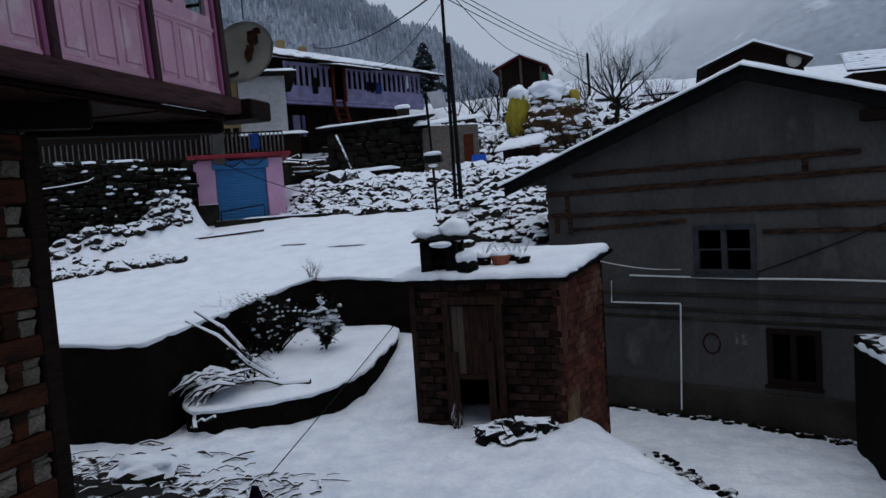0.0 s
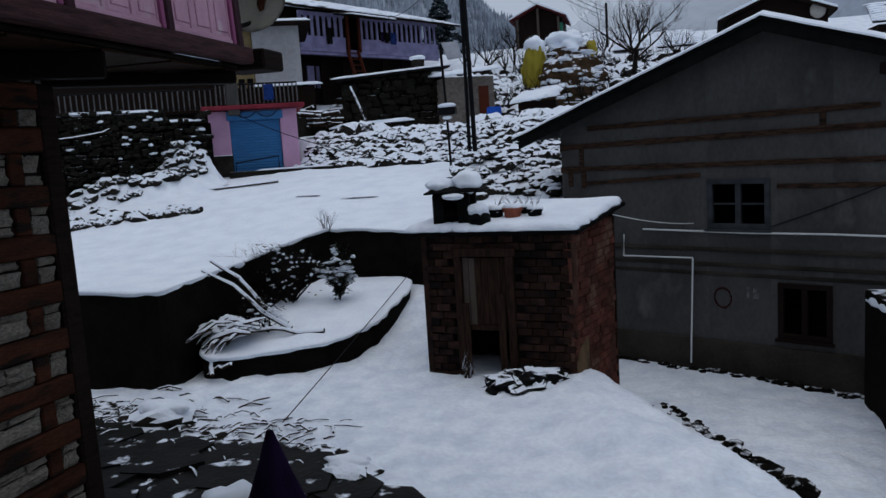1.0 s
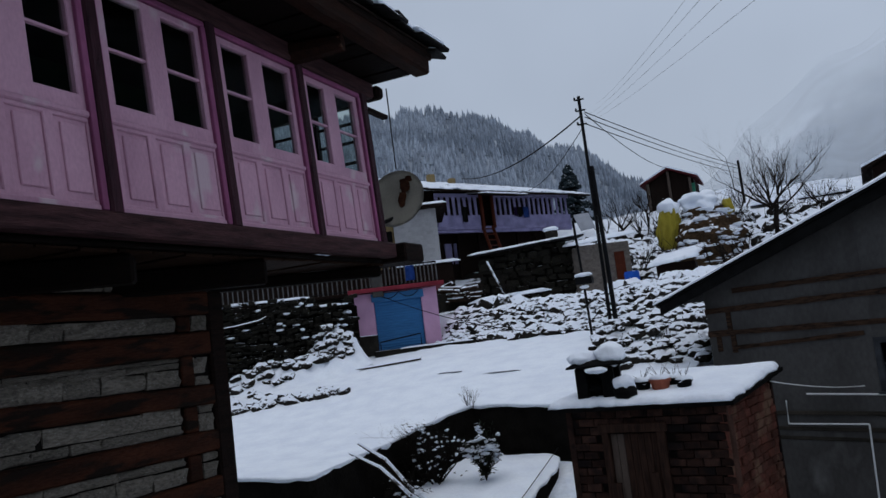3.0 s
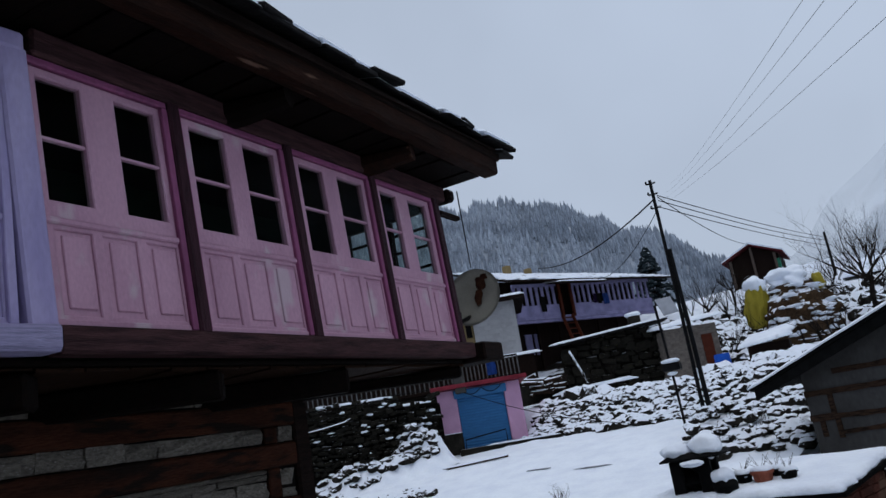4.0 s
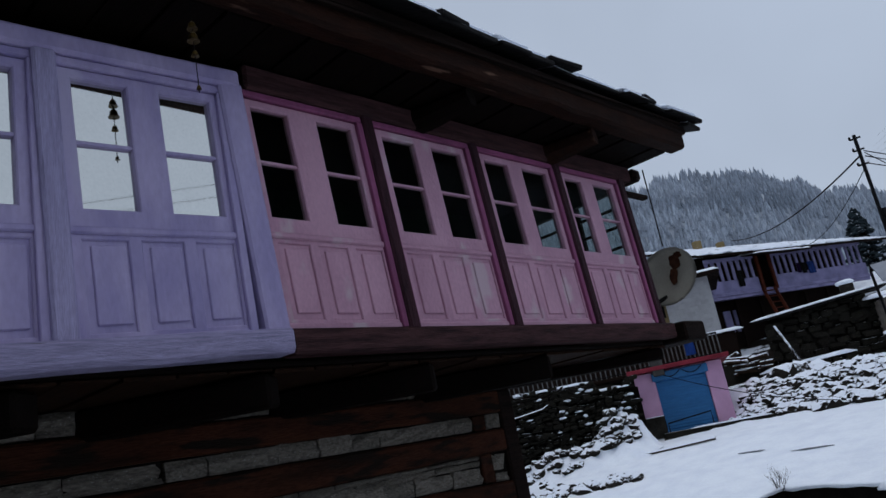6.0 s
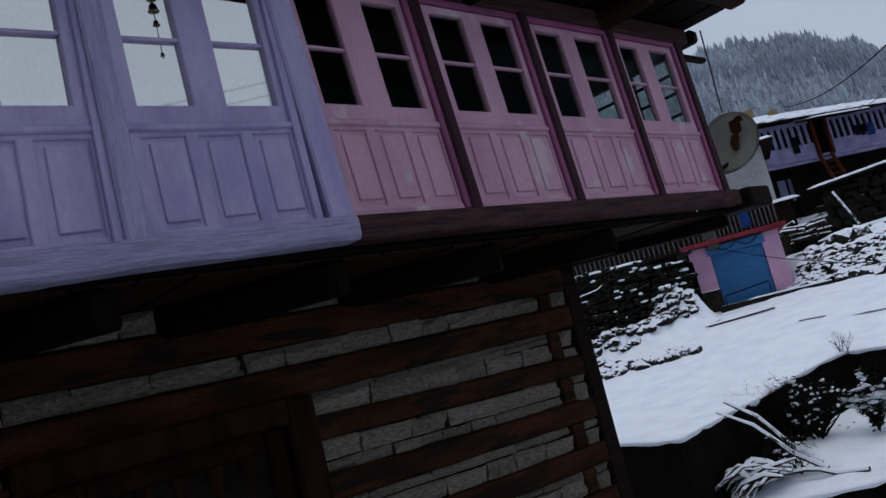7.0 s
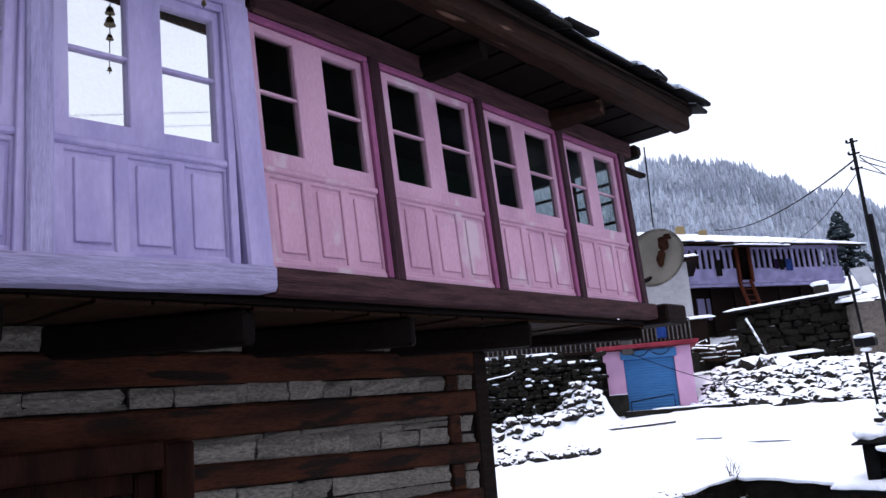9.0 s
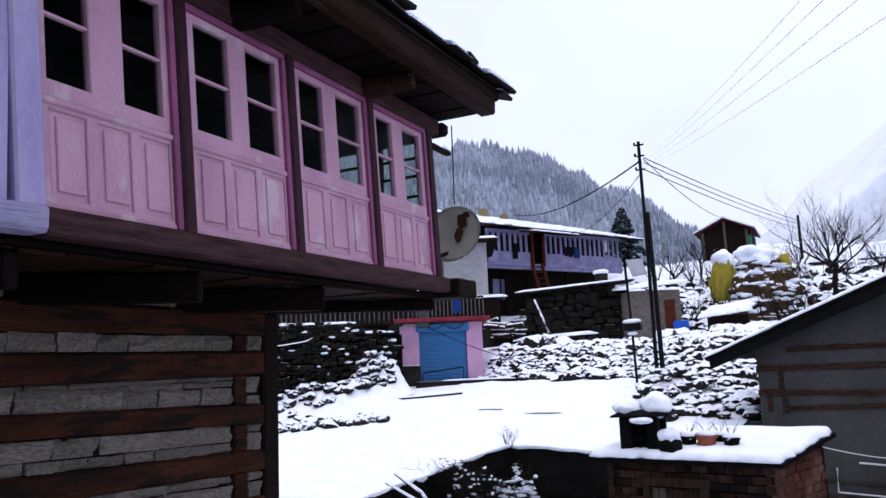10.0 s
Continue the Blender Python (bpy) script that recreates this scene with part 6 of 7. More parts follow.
def bare_tree(x, y, z, h, seed, label, depth=4):
    rng = random.Random(seed)
    t = thing("bare_tree", label, "tree")
    bm = bmesh.new()
    top = Vector((x + 0.1 * h * rng.uniform(-1, 1), y, z + 0.3 * h))
    tube(bm, [(x, y, z - 0.3), (x, y, z + 0.15 * h), top], [0.024 * h, 0.020 * h, 0.016 * h], 8)
    part("trunk", bm, M_BARK, t)
    for k in range(6):
        bm = bmesh.new()
        a = k * 1.05 + rng.uniform(-0.3, 0.3)
        grow(bm, Vector((x, y, z + 0.22 * h + 0.015 * h * k)), Vector((math.cos(a), math.sin(a), 0.8)).normalized(), 0.34 * h, 0.011 * h, depth - 1, rng)
        part("limb", bm, M_TWIG, t)
    return t


bare_tree(0.45, 36.0, 5.5, 5.6, 5, "bare spreading fruit tree dusted with snow", 5)
bare_tree(-7.4, 44.0, 7.0, 3.6, 9, "bare dark thicket tree dusted with snow", 3)
bare_tree(-6.2, 46.0, 8.0, 3.2, 12, "bare dark thicket tree dusted with snow", 3)
bare_tree(-1.0, 45.0, 7.2, 3.2, 15, "bare dark thicket tree dusted with snow", 3)
bare_tree(2.6, 42.0, 6.6, 3.0, 19, "bare dark thicket tree dusted with snow", 3)
def blade(bm, c, d, length, w):
    """A narrow leaf with a folded rib."""
    d = d.normalized()
    side = d.cross(Vector((0, 0, 1)))
    side = (side if side.length > 0.1 else Vector((1, 0, 0))).normalized() * w
    up = side.cross(d).normalized() * w * 0.4
    a, b_, m = bm.verts.new(c), bm.verts.new(c + d * length), c + d * length * 0.45
    l_, r_, t_ = bm.verts.new(m + side), bm.verts.new(m - side), bm.verts.new(m + up)
    u_ = bm.verts.new(m - up)
    for f in ((a, l_, t_), (l_, b_, t_), (b_, r_, t_), (r_, a, t_), (l_, a, u_), (b_, l_, u_), (r_, b_, u_), (a, r_, u_)):
        bm.faces.new(f)


def tangled_shrub(x, y, z, w, h, stems, clumps, seed, label):
    """Thorny bare stems in a dense tangle with withered leaves and clinging snow."""
    rng = random.Random(seed)
    sb = thing("shrub", label, "shrub")
    bm = bmesh.new()
    for j in range(stems):
        a = rng.uniform(0, 6.28)
        grow(bm, Vector((x + rng.uniform(-0.35, 0.35) * w, y + rng.uniform(-0.12, 0.12), z - 0.1)), Vector((0.6 * w * math.cos(a), 0.4 * math.sin(a), h)).normalized(), 0.50 * h, 0.022, 3, rng, 0.8, 0.0)
    part("stem", bm, M_BARK, sb)
    bm = bmesh.new()
    for j in range(240):
        c = Vector((x + rng.gauss(0.05, 0.27) * w, y + rng.gauss(-0.05, 0.12), z + rng.uniform(0.0, 0.85) * h))
        blade(bm, c, Vector((rng.uniform(-1, 1), rng.uniform(-1, 1), rng.uniform(-0.8, 0.3))), rng.uniform(0.05, 0.12), rng.uniform(0.012, 0.03))
    tagged(part("withered_leaves", bm, M_LEAF, sb), kind="stuff")
    bm = bmesh.new()
    for j in range(clumps):
        c = Vector((x + rng.gauss(0.22, 0.2) * w, y - 0.14 + rng.gauss(0, 0.07), z + rng.uniform(0.1, 0.8) * h))
        lump(bm, c, (rng.uniform(0.012, 0.04), 0.03, rng.uniform(0.010, 0.024)), 1.4, 2, j * 1.3)
    tagged(part("snow_clumps", bm, M_SNOW, sb, smooth=True), kind="stuff")


tangled_shrub(-6.62, 13.5, 0.85, 1.15, 1.25, 24, 46, 30, "tangled dark bare shrub with clinging snow")
tangled_shrub(-6.45, 12.15, 0.62, 0.75, 0.62, 12, 18, 32, "small dark shrub flecked with snow in the bed")

rng = random.Random(31)
eg = thing("shrub", "young evergreen bush with snow weighing on its branch tips", "shrub")
M_EVERGREEN = material("evergreen_leaves", (0.016, 0.020, 0.012), 0.8, 0.4, 8.0, bump=0.3, snow=0.92, snow_scale=4.0)
stems, leaves, tips = bmesh.new(), bmesh.new(), bmesh.new()
for j in range(17):
    a = j * 2.4 + rng.uniform(-0.3, 0.3)
    reach, hgt = rng.uniform(0.12, 0.46), rng.uniform(0.35, 1.12)
    p0 = Vector((-5.42, 13.6, 0.74 + 0.12 * rng.random()))
    p2 = p0 + Vector((reach * math.cos(a), 0.6 * reach * math.sin(a), hgt * (1.1 - 0.55 * reach)))
    p1 = p0.lerp(p2, 0.5) + Vector((0, 0, 0.06))
    tube(stems, [p0, p1, p2], [0.012, 0.008, 0.004], 5)
    for q in range(34):
        f = rng.uniform(0.08, 1.0)
        c = (p0.lerp(p1, f * 2) if f < 0.5 else p1.lerp(p2, f * 2 - 1)) + Vector((rng.gauss(0, 0.025), rng.gauss(0, 0.025), rng.gauss(0, 0.02)))
        blade(leaves, c, Vector((rng.uniform(-1, 1), rng.uniform(-1, 1), rng.uniform(-0.3, 0.9))), rng.uniform(0.07, 0.15), rng.uniform(0.014, 0.028))
    for q in range(rng.randint(3, 6)):
        f = rng.uniform(0.45, 1.0)
        c = p1.lerp(p2, f * 2 - 1) + Vector((rng.gauss(0, 0.05), -0.03 + rng.gauss(0, 0.03), 0.03 + rng.gauss(0, 0.02)))
        lump(tips, c, (rng.uniform(0.025, 0.07), rng.uniform(0.02, 0.05), rng.uniform(0.014, 0.03)), 1.5, 2, j + q * 2.1)
part("stem", stems, M_BARK, eg)
tagged(part("leaves", leaves, M_EVERGREEN, eg), kind="stuff")
tagged(part("snow_clumps", tips, M_SNOW, eg, smooth=True), kind="stuff")

# cut branches lying on the bed
logs = thing("branch_pile", "pile of cut branches thickly covered with snow", "branches")
rs = random.Random(40)
for k in range(44):
    bm = bmesh.new()
    a = rs.uniform(2.5, 4.3)
    c = Vector((-6.75 + rs.uniform(-0.2, 0.45), 11.5 + rs.uniform(-0.3, 0.4), 0.60 + 0.22 * rs.random()))
    d = Vector((math.cos(a), math.sin(a) * 0.6, rs.uniform(-0.35, -0.12)))
    L = rs.uniform(0.45, 0.85)
    j = Vector((rs.uniform(-1, 1), rs.uniform(-1, 1), 0.3)) * 0.09
    r = rs.uniform(0.7, 1.5)
    tube(bm, [c - d * L * 0.4, c + Vector((0, 0, 0.08)), c + d * L * 0.3 + j, c + d * L * 0.5 + j * 0.4, c + d * L * 0.75 + Vector((0, 0, -0.08))], [0.016 * r, 0.04 * r, 0.035 * r, 0.03 * r, 0.012 * r], 7)
    part("branch", bm, M_LOG, logs)
bm = bmesh.new()
lump(bm, (-6.65, 11.55, 0.70), (0.42, 0.30, 0.12), 0.9, 4, 2.0)
part("snow_cover", bm, M_SNOW, logs, smooth=True)
for a, b_, r in (((-7.2, 12.1, 1.80), (-5.95, 12.35, 0.60), 0.06), ((-7.3, 11.95, 1.66), (-5.75, 12.05, 0.58), 0.055), ((-6.5, 11.75, 0.58), (-5.1, 11.95, 0.56), 0.05), ((-6.8, 11.25, 0.5), (-6.55, 10.7, 0.15), 0.035), ((-6.75, 10.9, 0.1), (-6.2, 10.7, 0.35), 0.03)):
    bm = bmesh.new()
    mid = (Vector(a) + Vector(b_)) / 2 + Vector((0, 0, 0.05))
    q1, q2 = Vector(a).lerp(Vector(b_), 0.33) + Vector((0.05, 0, 0.07)), Vector(a).lerp(Vector(b_), 0.7) + Vector((-0.05, 0.03, -0.03))
    tube(bm, [a, q1, mid, q2, b_], [r * 0.45, r * 0.8, r * 0.75, r, r * 0.9], 8)
    part("branch", bm, M_LOG, logs)

# ---- mountains ----
def ridge(name, label, az0, az1, dist, heights, depth, mat):
    """A mountain flank seen from the village, from its foot to its skyline."""
    bm = bmesh.new()
    n = 120
    cols = []
    for i in range(n + 1):
        f = i / n
        az = az0 + (az1 - az0) * f
        k = f * (len(heights) - 1)
        a = min(int(k), len(heights) - 2)
        top = heights[a] + (heights[a + 1] - heights[a]) * smooth01(k - a)
        col = []
        for j in range(25):
            g = j / 24
            r = dist + depth * (g - 1) + dist * 0.03 * noise.noise(Vector((f * 9, g * 4, dist)))
            z = -dist * 0.05 + (top + dist * 0.05) * g ** 0.9 + dist * 0.012 * noise.noise(Vector((f * 22, g * 6, 3.0))) * (0.3 + g)
            col.append(bm.verts.new((-r * math.sin(az), r * math.cos(az), z)))
        cols.append(col)
    for s, t in zip(cols, cols[1:]):
        for j in range(24):
            bm.faces.new((s[j], s[j + 1], t[j + 1], t[j]))
    ob = part(name, bm, mat, smooth=True)
    return tagged(ob, label, "mountain", kind="structure")


r90 = radians
forest_h = [131, 127, 120, 117, 116, 114, 108, 96, 82, 65, 42, 20, 4]
# Both flanks carry their haze in the material, not in the air.
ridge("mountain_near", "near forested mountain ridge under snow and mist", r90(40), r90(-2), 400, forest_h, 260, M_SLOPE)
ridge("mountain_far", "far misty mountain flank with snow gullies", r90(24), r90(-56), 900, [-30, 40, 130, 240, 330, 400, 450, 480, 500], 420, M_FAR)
rs = random.Random(77)
bm = bmesh.new()
verts, faces = [], []
for k in range(11000):
    f = rs.random()
    az = r90(40) + (r90(-2) - r90(40)) * f
    kk = f * (len(forest_h) - 1)
    a = min(int(kk), len(forest_h) - 2)
    top = forest_h[a] + (forest_h[a + 1] - forest_h[a]) * smooth01(kk - a)
    g = 1 - rs.random() ** 1.3 * 0.8
    r = 400 + 260 * (g - 1) + 12 * noise.noise(Vector((f * 9, g * 4, 400)))
    z = -20 + (top + 20) * g ** 0.9 + 4.8 * noise.noise(Vector((f * 22, g * 6, 3.0))) * (0.3 + g)
    x, y = -r * math.sin(az), r * math.cos(az)
    h = rs.uniform(3.8, 7.0)
    w = h * rs.uniform(0.16, 0.22)
    for lo, hi, ww in ((0.05, 0.6, 1.0), (0.4, 1.0, 0.62)):
        i0 = len(verts)
        t0 = rs.uniform(0, 6.28)
        for q in range(6):
            e = w * ww * rs.uniform(0.8, 1.2)
            verts.append((x + e * math.cos(t0 + q * 1.047), y + e * math.sin(t0 + q * 1.047), z - 1 + h * lo))
        verts.append((x, y, z - 1 + h * hi))
        faces += [(i0 + q, i0 + (q + 1) % 6, i0 + 6) for q in range(6)]
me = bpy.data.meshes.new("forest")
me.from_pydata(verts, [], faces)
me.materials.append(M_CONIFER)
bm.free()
tagged(new("forest", me), "snow-dusted conifer forest on the mountain ridge, paled by painted haze", "forest", kind="stuff")

# ---- wet paving under the gallery, and the unseen house the view is taken from ----
M_FLAG = material("wet_flagstone", (0.014, 0.013, 0.012), 0.5, 0.4, 2.0, bump=0.5, fine=12.0, second=(0.006, 0.006, 0.006), snow=1.09, snow_scale=3.2, snow_soft=0.06, shine=0.05)
paving = part("paving", sheet(span(-12, -2.7, 40), span(-9, 7.4, 60), lambda x, y: lane_z(x, y) + 0.035, lambda x, y: y < 7.35 - 0.35 * wob(x, 0, 1.0) + 0.25 * (-4 - x) * (x < -4)), M_FLAG)
tagged(paving, "dark wet flagstones beside the timber house", "paving", kind="structure")
rs = random.Random(50)
for i in range(9):
    for j in range(5):
        x, y = -7.4 + 0.62 * i + rs.uniform(-0.08, 0.08), 5.6 + 0.55 * j + 0.12 * (6 - i) + rs.uniform(-0.08, 0.08)
        if x > -4.45 or y > 5.6:
            if y > 8.6 or (x > -3.2 and y > 7.3):
                continue
            n = 6
            bm = bmesh.new()
            r = rs.uniform(0.36, 0.52)
            t0 = rs.uniform(0, 6)
            low = [bm.verts.new((x + 1.2 * r * math.cos(t0 + k * 6.283 / n) * rs.uniform(0.8, 1.1), y + r * math.sin(t0 + k * 6.283 / n) * rs.uniform(0.8, 1.1), lane_z(x, y))) for k in range(n)]
            up = [bm.verts.new((v.co.x * 0.995 + x * 0.005, v.co.y * 0.995 + y * 0.005, lane_z(x, y) + rs.uniform(0.05, 0.065))) for v in low]
            bm.faces.new(up)
            for k in range(n):
                bm.faces.new((low[k], low[(k + 1) % n], up[(k + 1) % n], up[k]))
            part("flagstone", bm, M_FLAG, paving)
# Out-of-view block added to keep sky light off the lane and gallery.
own = part("house_behind", block((0.95, -11, -1.5), (9.0, 0.7, 6.2), 0.02), M_CEMENT)
tagged(own, "unseen house block behind the viewer, added to shade the lane", "house", kind="structure")
# Out-of-view wall added behind the viewer to close off the lane.
own2 = part("wall_behind", block((-9.0, -11.6, -1.5), (0.9, -9.2, 6.0), 0.02), M_CEMENT)
tagged(own2, "unseen plain wall added to close the lane", "wall", kind="structure")

M_LITTER = material("littered_wet_earth", (0.020, 0.016, 0.013), 0.8, 0.4, 5.0, bump=0.9, fine=22.0, second=(0.008, 0.007, 0.006), snow=0.97, snow_scale=5.5, snow_soft=0.05)
litter = part("lane_earth", sheet(span(-9.2, -3.2, 120), span(6.9, 11.0, 90), lambda x, y: lane_z(x, y) + 0.012 + 0.05 * max(0.0, wob(x, y, 5.0, 3.0)), lambda x, y: y < 9.9 - 0.33 * (x + 8.4) + 0.7 * wob(x, y, 1.1, 7.0)), M_LITTER, smooth=True)
tagged(litter, "wet dark earth and litter showing through thin snow", "ground", kind="structure")

# purple cover by the paving
cov = thing("covered_heap", "dark purple cloth draped over a heap beside the paving", "cloth")
bm = bmesh.new()
rings = []
for k in range(9):
    f = k / 8
    ring = []
    for j in range(24):
        a = 6.2832 * j / 24
        r = 0.03 + 0.33 * f * (1 + 0.16 * math.sin(5 * a + 1.0) * f)
        ring.append(bm.verts.new((-3.42 + r * math.cos(a) * 1.0, 6.45 + r * 0.8 * math.sin(a), 0.95 - 0.92 * f + 0.02 * wob(a, f * 3, 1.5))))
    rings.append(ring)
bm.faces.new(rings[0][::-1])
for a, b_ in zip(rings, rings[1:]):
    for j in range(24):
        bm.faces.new((a[j], b_[j], b_[(j + 1) % 24], a[(j + 1) % 24]))
part("cover", bm, M_CLOTH, cov, smooth=True)
bm = bmesh.new()
lump(bm, (-3.95, 6.55, 0.12), (0.3, 0.25, 0.2), 0.4, 3, 2.0)
snowlump = tagged(part("snow_lump", bm, M_LOG, None, smooth=True), "lump of stones and snow beside the purple cover", "stone")

EDGE0, EDGE1 = (0.45, 13.05), (2.1, 9.9)
# stones, litter and cut twigs in the lane
for x, y, sx, sy, sz, lab in ((-6.35, 9.0, 0.5, 0.4, 0.25, "dark boulder with a thick snow cap in the lane"),
                              (-3.1, 7.6, 0.35, 0.25, 0.14, "flat snowy stone at the edge of the paving")):
    b = thing("boulder", lab, "stone", "stones in the lane")
    bm = bmesh.new()
    lump(bm, (x, y, lane_z(x, y) + 0.02), (sx, sy, sz), 0.35, 3, x)
    part("stone", bm, M_DRYSTONE, b)
    bm = bmesh.new()
    lump(bm, (x - 0.03, y + 0.08, lane_z(x, y) + sz * 0.75), (sx * 0.8, sy * 0.7, sz * 0.42), 0.5, 3, x + 4)
    part("snow_cap", bm, M_SNOW, b, smooth=True)
rs = random.Random(61)
bm = bmesh.new()
for k in range(260):
    f = rs.random()
    x = -8.4 + 4.6 * f + rs.uniform(-0.3, 0.3)
    y = 9.3 - 1.0 * f + rs.gauss(0, 0.55)
    if y < 7.0:
        continue
    a, L = rs.uniform(-1.2, 1.4), rs.uniform(0.1, 0.45)
    z = lane_z(x, y) + rs.uniform(0.0, 0.04)
    tube(bm, [(x, y, z), (x + 0.5 * L * math.cos(a), y + 0.5 * L * math.sin(a), z + rs.uniform(0, 0.05)), (x + L * math.cos(a), y + L * math.sin(a), z - 0.01)], rs.uniform(0.007, 0.020), 5)
tw_ = tagged(part("lane_twigs", bm, M_LOG), "cut twigs and stalks scattered over the snow", "twigs", kind="stuff")
bm = bmesh.new()
for k in range(160):
    f = k / 160
    x, y = EDGE0[0] + (EDGE1[0] - EDGE0[0]) * f + rs.gauss(0, 0.06), EDGE0[1] + (EDGE1[1] - EDGE0[1]) * f + rs.gauss(0, 0.06)
    if rs.random() < 0.35 + 0.5 * f:
        s = rs.uniform(0.04, 0.12) * (0.6 + f)
        lump(bm, (x, y, lane_z(x, y)), (s, s * 1.2, s * 0.5), 0.5, 1, k)
for k in range(120):
    s_ = rs.uniform(-2.0, 4.5)
    p = GM @ Vector((s_, -0.12 - abs(rs.gauss(0, 0.07)), 0))
    s = rs.uniform(0.03, 0.08)
    lump(bm, (p.x, p.y, lane_z(p.x, p.y) + 0.01), (s * 1.5, s, s * 0.7), 0.5, 1, k)
tagged(part("earth_clods", bm, M_EARTH), "dark wet clods showing at the edges of the snow", "earth", kind="stuff")

# pipes, ring and faded marks on the cement house
pipe = thing("water_pipe", "thin white plastic water pipe clipped to the grey wall", "pipe", "pipes on the grey wall")
bm = bmesh.new()
tube(bm, [GM @ Vector(p) for p in ((-1.71, -0.06, 1.51), (-1.73, -0.06, 1.07), (-1.70, -0.06, 1.07), (-0.27, -0.06, 1.09), (-0.265, -0.06, 1.07), (-0.33, -0.09, -1.0))], 0.016, 8)
part("pipe_run", bm, M_PVC, pipe)
pipe = thing("water_pipe", "long white plastic pipe along the grey wall", "pipe", "pipes on the grey wall")
bm = bmesh.new()
tube(bm, [GM @ Vector(p) for p in ((-1.29, -0.06, 1.63), (0.8, -0.06, 1.60), (2.2, -0.06, 1.61), (5.5, -0.06, 1.57))], 0.018, 8)
part("pipe_run", bm, M_PVC, pipe)
ring_ = thing("painted_ring", "dark red ring daubed on the grey wall", "mark")
bm = bmesh.new()
pts = [GM @ Vector((0.29 + 0.16 * math.cos(a) , -0.006, 0.34 + 0.19 * math.sin(a))) for a in span(0.5, 6.6, 26)]
tube(bm, pts, 0.016, 5)
part("paint_line", bm, material("dark_red_daub", (0.035, 0.008, 0.008), 0.8, 0.3), ring_)
for s_, z, w, h in ((0.74, 0.37, 0.04, 0.20), (0.86, 0.36, 0.10, 0.20)):
    mk_ = thing("painted_mark", "faded whitish bar painted on the grey wall", "mark", "faded marks on the grey wall")
    local_part("paint_bar", block((s_, -0.006, z), (s_ + w, 0.002, z + h), 0.0), material("faded_white_daub", (0.16, 0.16, 0.16), 0.8, 0.5, 12.0), GM, mk_)

# low dark wall at the edge of the lower yard
rw = thing("yard_wall", "dark damp yard wall with snow on top", "wall")
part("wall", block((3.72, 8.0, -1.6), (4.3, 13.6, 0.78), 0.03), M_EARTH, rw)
part("snow_cap", quad_slab([(3.70, 8.0, 0.78), (4.3, 8.0, 0.78), (4.3, 13.55, 0.72), (3.70, 13.55, 0.60)], 0.12, 24, 0.05, 2.0, 0.05), M_SNOW, rw, smooth=True)

# brass bells under the eave
bell = thing("hanging_bell", "small brass bell ornament on a cord under the eave", "bell")
bm = bmesh.new()
tube(bm, [(-3.15, 1.67, 6.40), (-3.15, 1.67, 5.80)], 0.003, 4)
part("cord", bm, M_WIRE, bell)
M_BRASS = material("tarnished_brass", (0.10, 0.065, 0.02), 0.4, 0.3, metal=0.7)
for z, r in ((6.20, 0.024), (6.13, 0.028), (6.03, 0.018), (5.83, 0.012)):
    bm = bmesh.new()
    tube(bm, [(-3.15, 1.67, z + r), (-3.15, 1.67, z + r * 0.4), (-3.15, 1.67, z - r * 0.6), (-3.15, 1.67, z - r)], [r * 0.3, r * 0.8, r, r * 1.25], 10)
    part("bell_cup", bm, M_BRASS, bell)

# ---- hillside clutter: stones, drifts, thickets ----
rs = random.Random(90)
rub = thing("boulder_field", "tumbled snow-capped boulders on the hillside", "stones")
bmj = bmesh.new()
for k in range(950):
    x, y = rs.uniform(-9.5, 3.2), rs.uniform(25.2, 45)
    if -11.5 < x < -4.3 and 25.8 < y < 33.6 or (abs(x + 2.37) < 1.6 and 34 < y < 38):
        continue
    s = rs.uniform(0.25, 0.8) * (1.0 + 0.02 * (y - 25))
    z = hill_z(x, y)
    m = Matrix.Translation((x, y, z + s * 0.15)) @ Euler((rs.uniform(-0.5, 0.5), rs.uniform(-0.5, 0.5), rs.uniform(0, 6.28))).to_matrix().to_4x4() @ Matrix.Diagonal((s * rs.uniform(0.9, 1.6), s, s * rs.uniform(0.6, 1.1), 1))
    if k < 250:
        shared("rock", rs.choice(rock_meshes), rub, m)
    else:
        tmp = bmesh.new()
        tmp.from_mesh(rs.choice(rock_meshes))
        tmp.transform(m)
        me = bpy.data.meshes.new("tmp")
        tmp.to_mesh(me)
        tmp.free()
        bmj.from_mesh(me)
        bpy.data.meshes.remove(me)
tagged(part("far_rocks", bmj, M_DRYSTONE, rub), kind="stuff")


def thicket(x, y, z, w, h, n, seed, label):
    rng = random.Random(seed)
    t = thing("thicket", label, "shrub", "thickets on the hillside")
    bm = bmesh.new()
    for k in range(n):
        a = rng.uniform(0, 6.28)
        p = Vector((x + rng.uniform(-w, w), y + rng.uniform(-0.6, 0.6), z - 0.2))
        grow(bm, p, Vector((0.5 * math.cos(a), 0.5 * math.sin(a), 1)).normalized(), h * rng.uniform(0.4, 0.7), 0.035, 2, rng, 0.55)
    tagged(part("stem", bm, M_BARK, t), kind="stuff")


thicket(-6.3, 43.0, 7.2, 2.2, 2.6, 16, 1, "dense bare thicket dusted with snow")
thicket(0.6, 41.0, 6.6, 2.6, 1.6, 14, 2, "low bare brushwood dusted with snow")
thicket(-3.0, 43.5, 7.0, 3.4, 2.4, 26, 11, "dark bare brushwood on the slope")
thicket(4.0, 44.0, 7.0, 3.0, 2.2, 20, 12, "dark bare brushwood on the slope")
thicket(-9.2, 26.2, 4.3, 0.9, 1.4, 9, 3, "snowy brushwood on the stone bank")
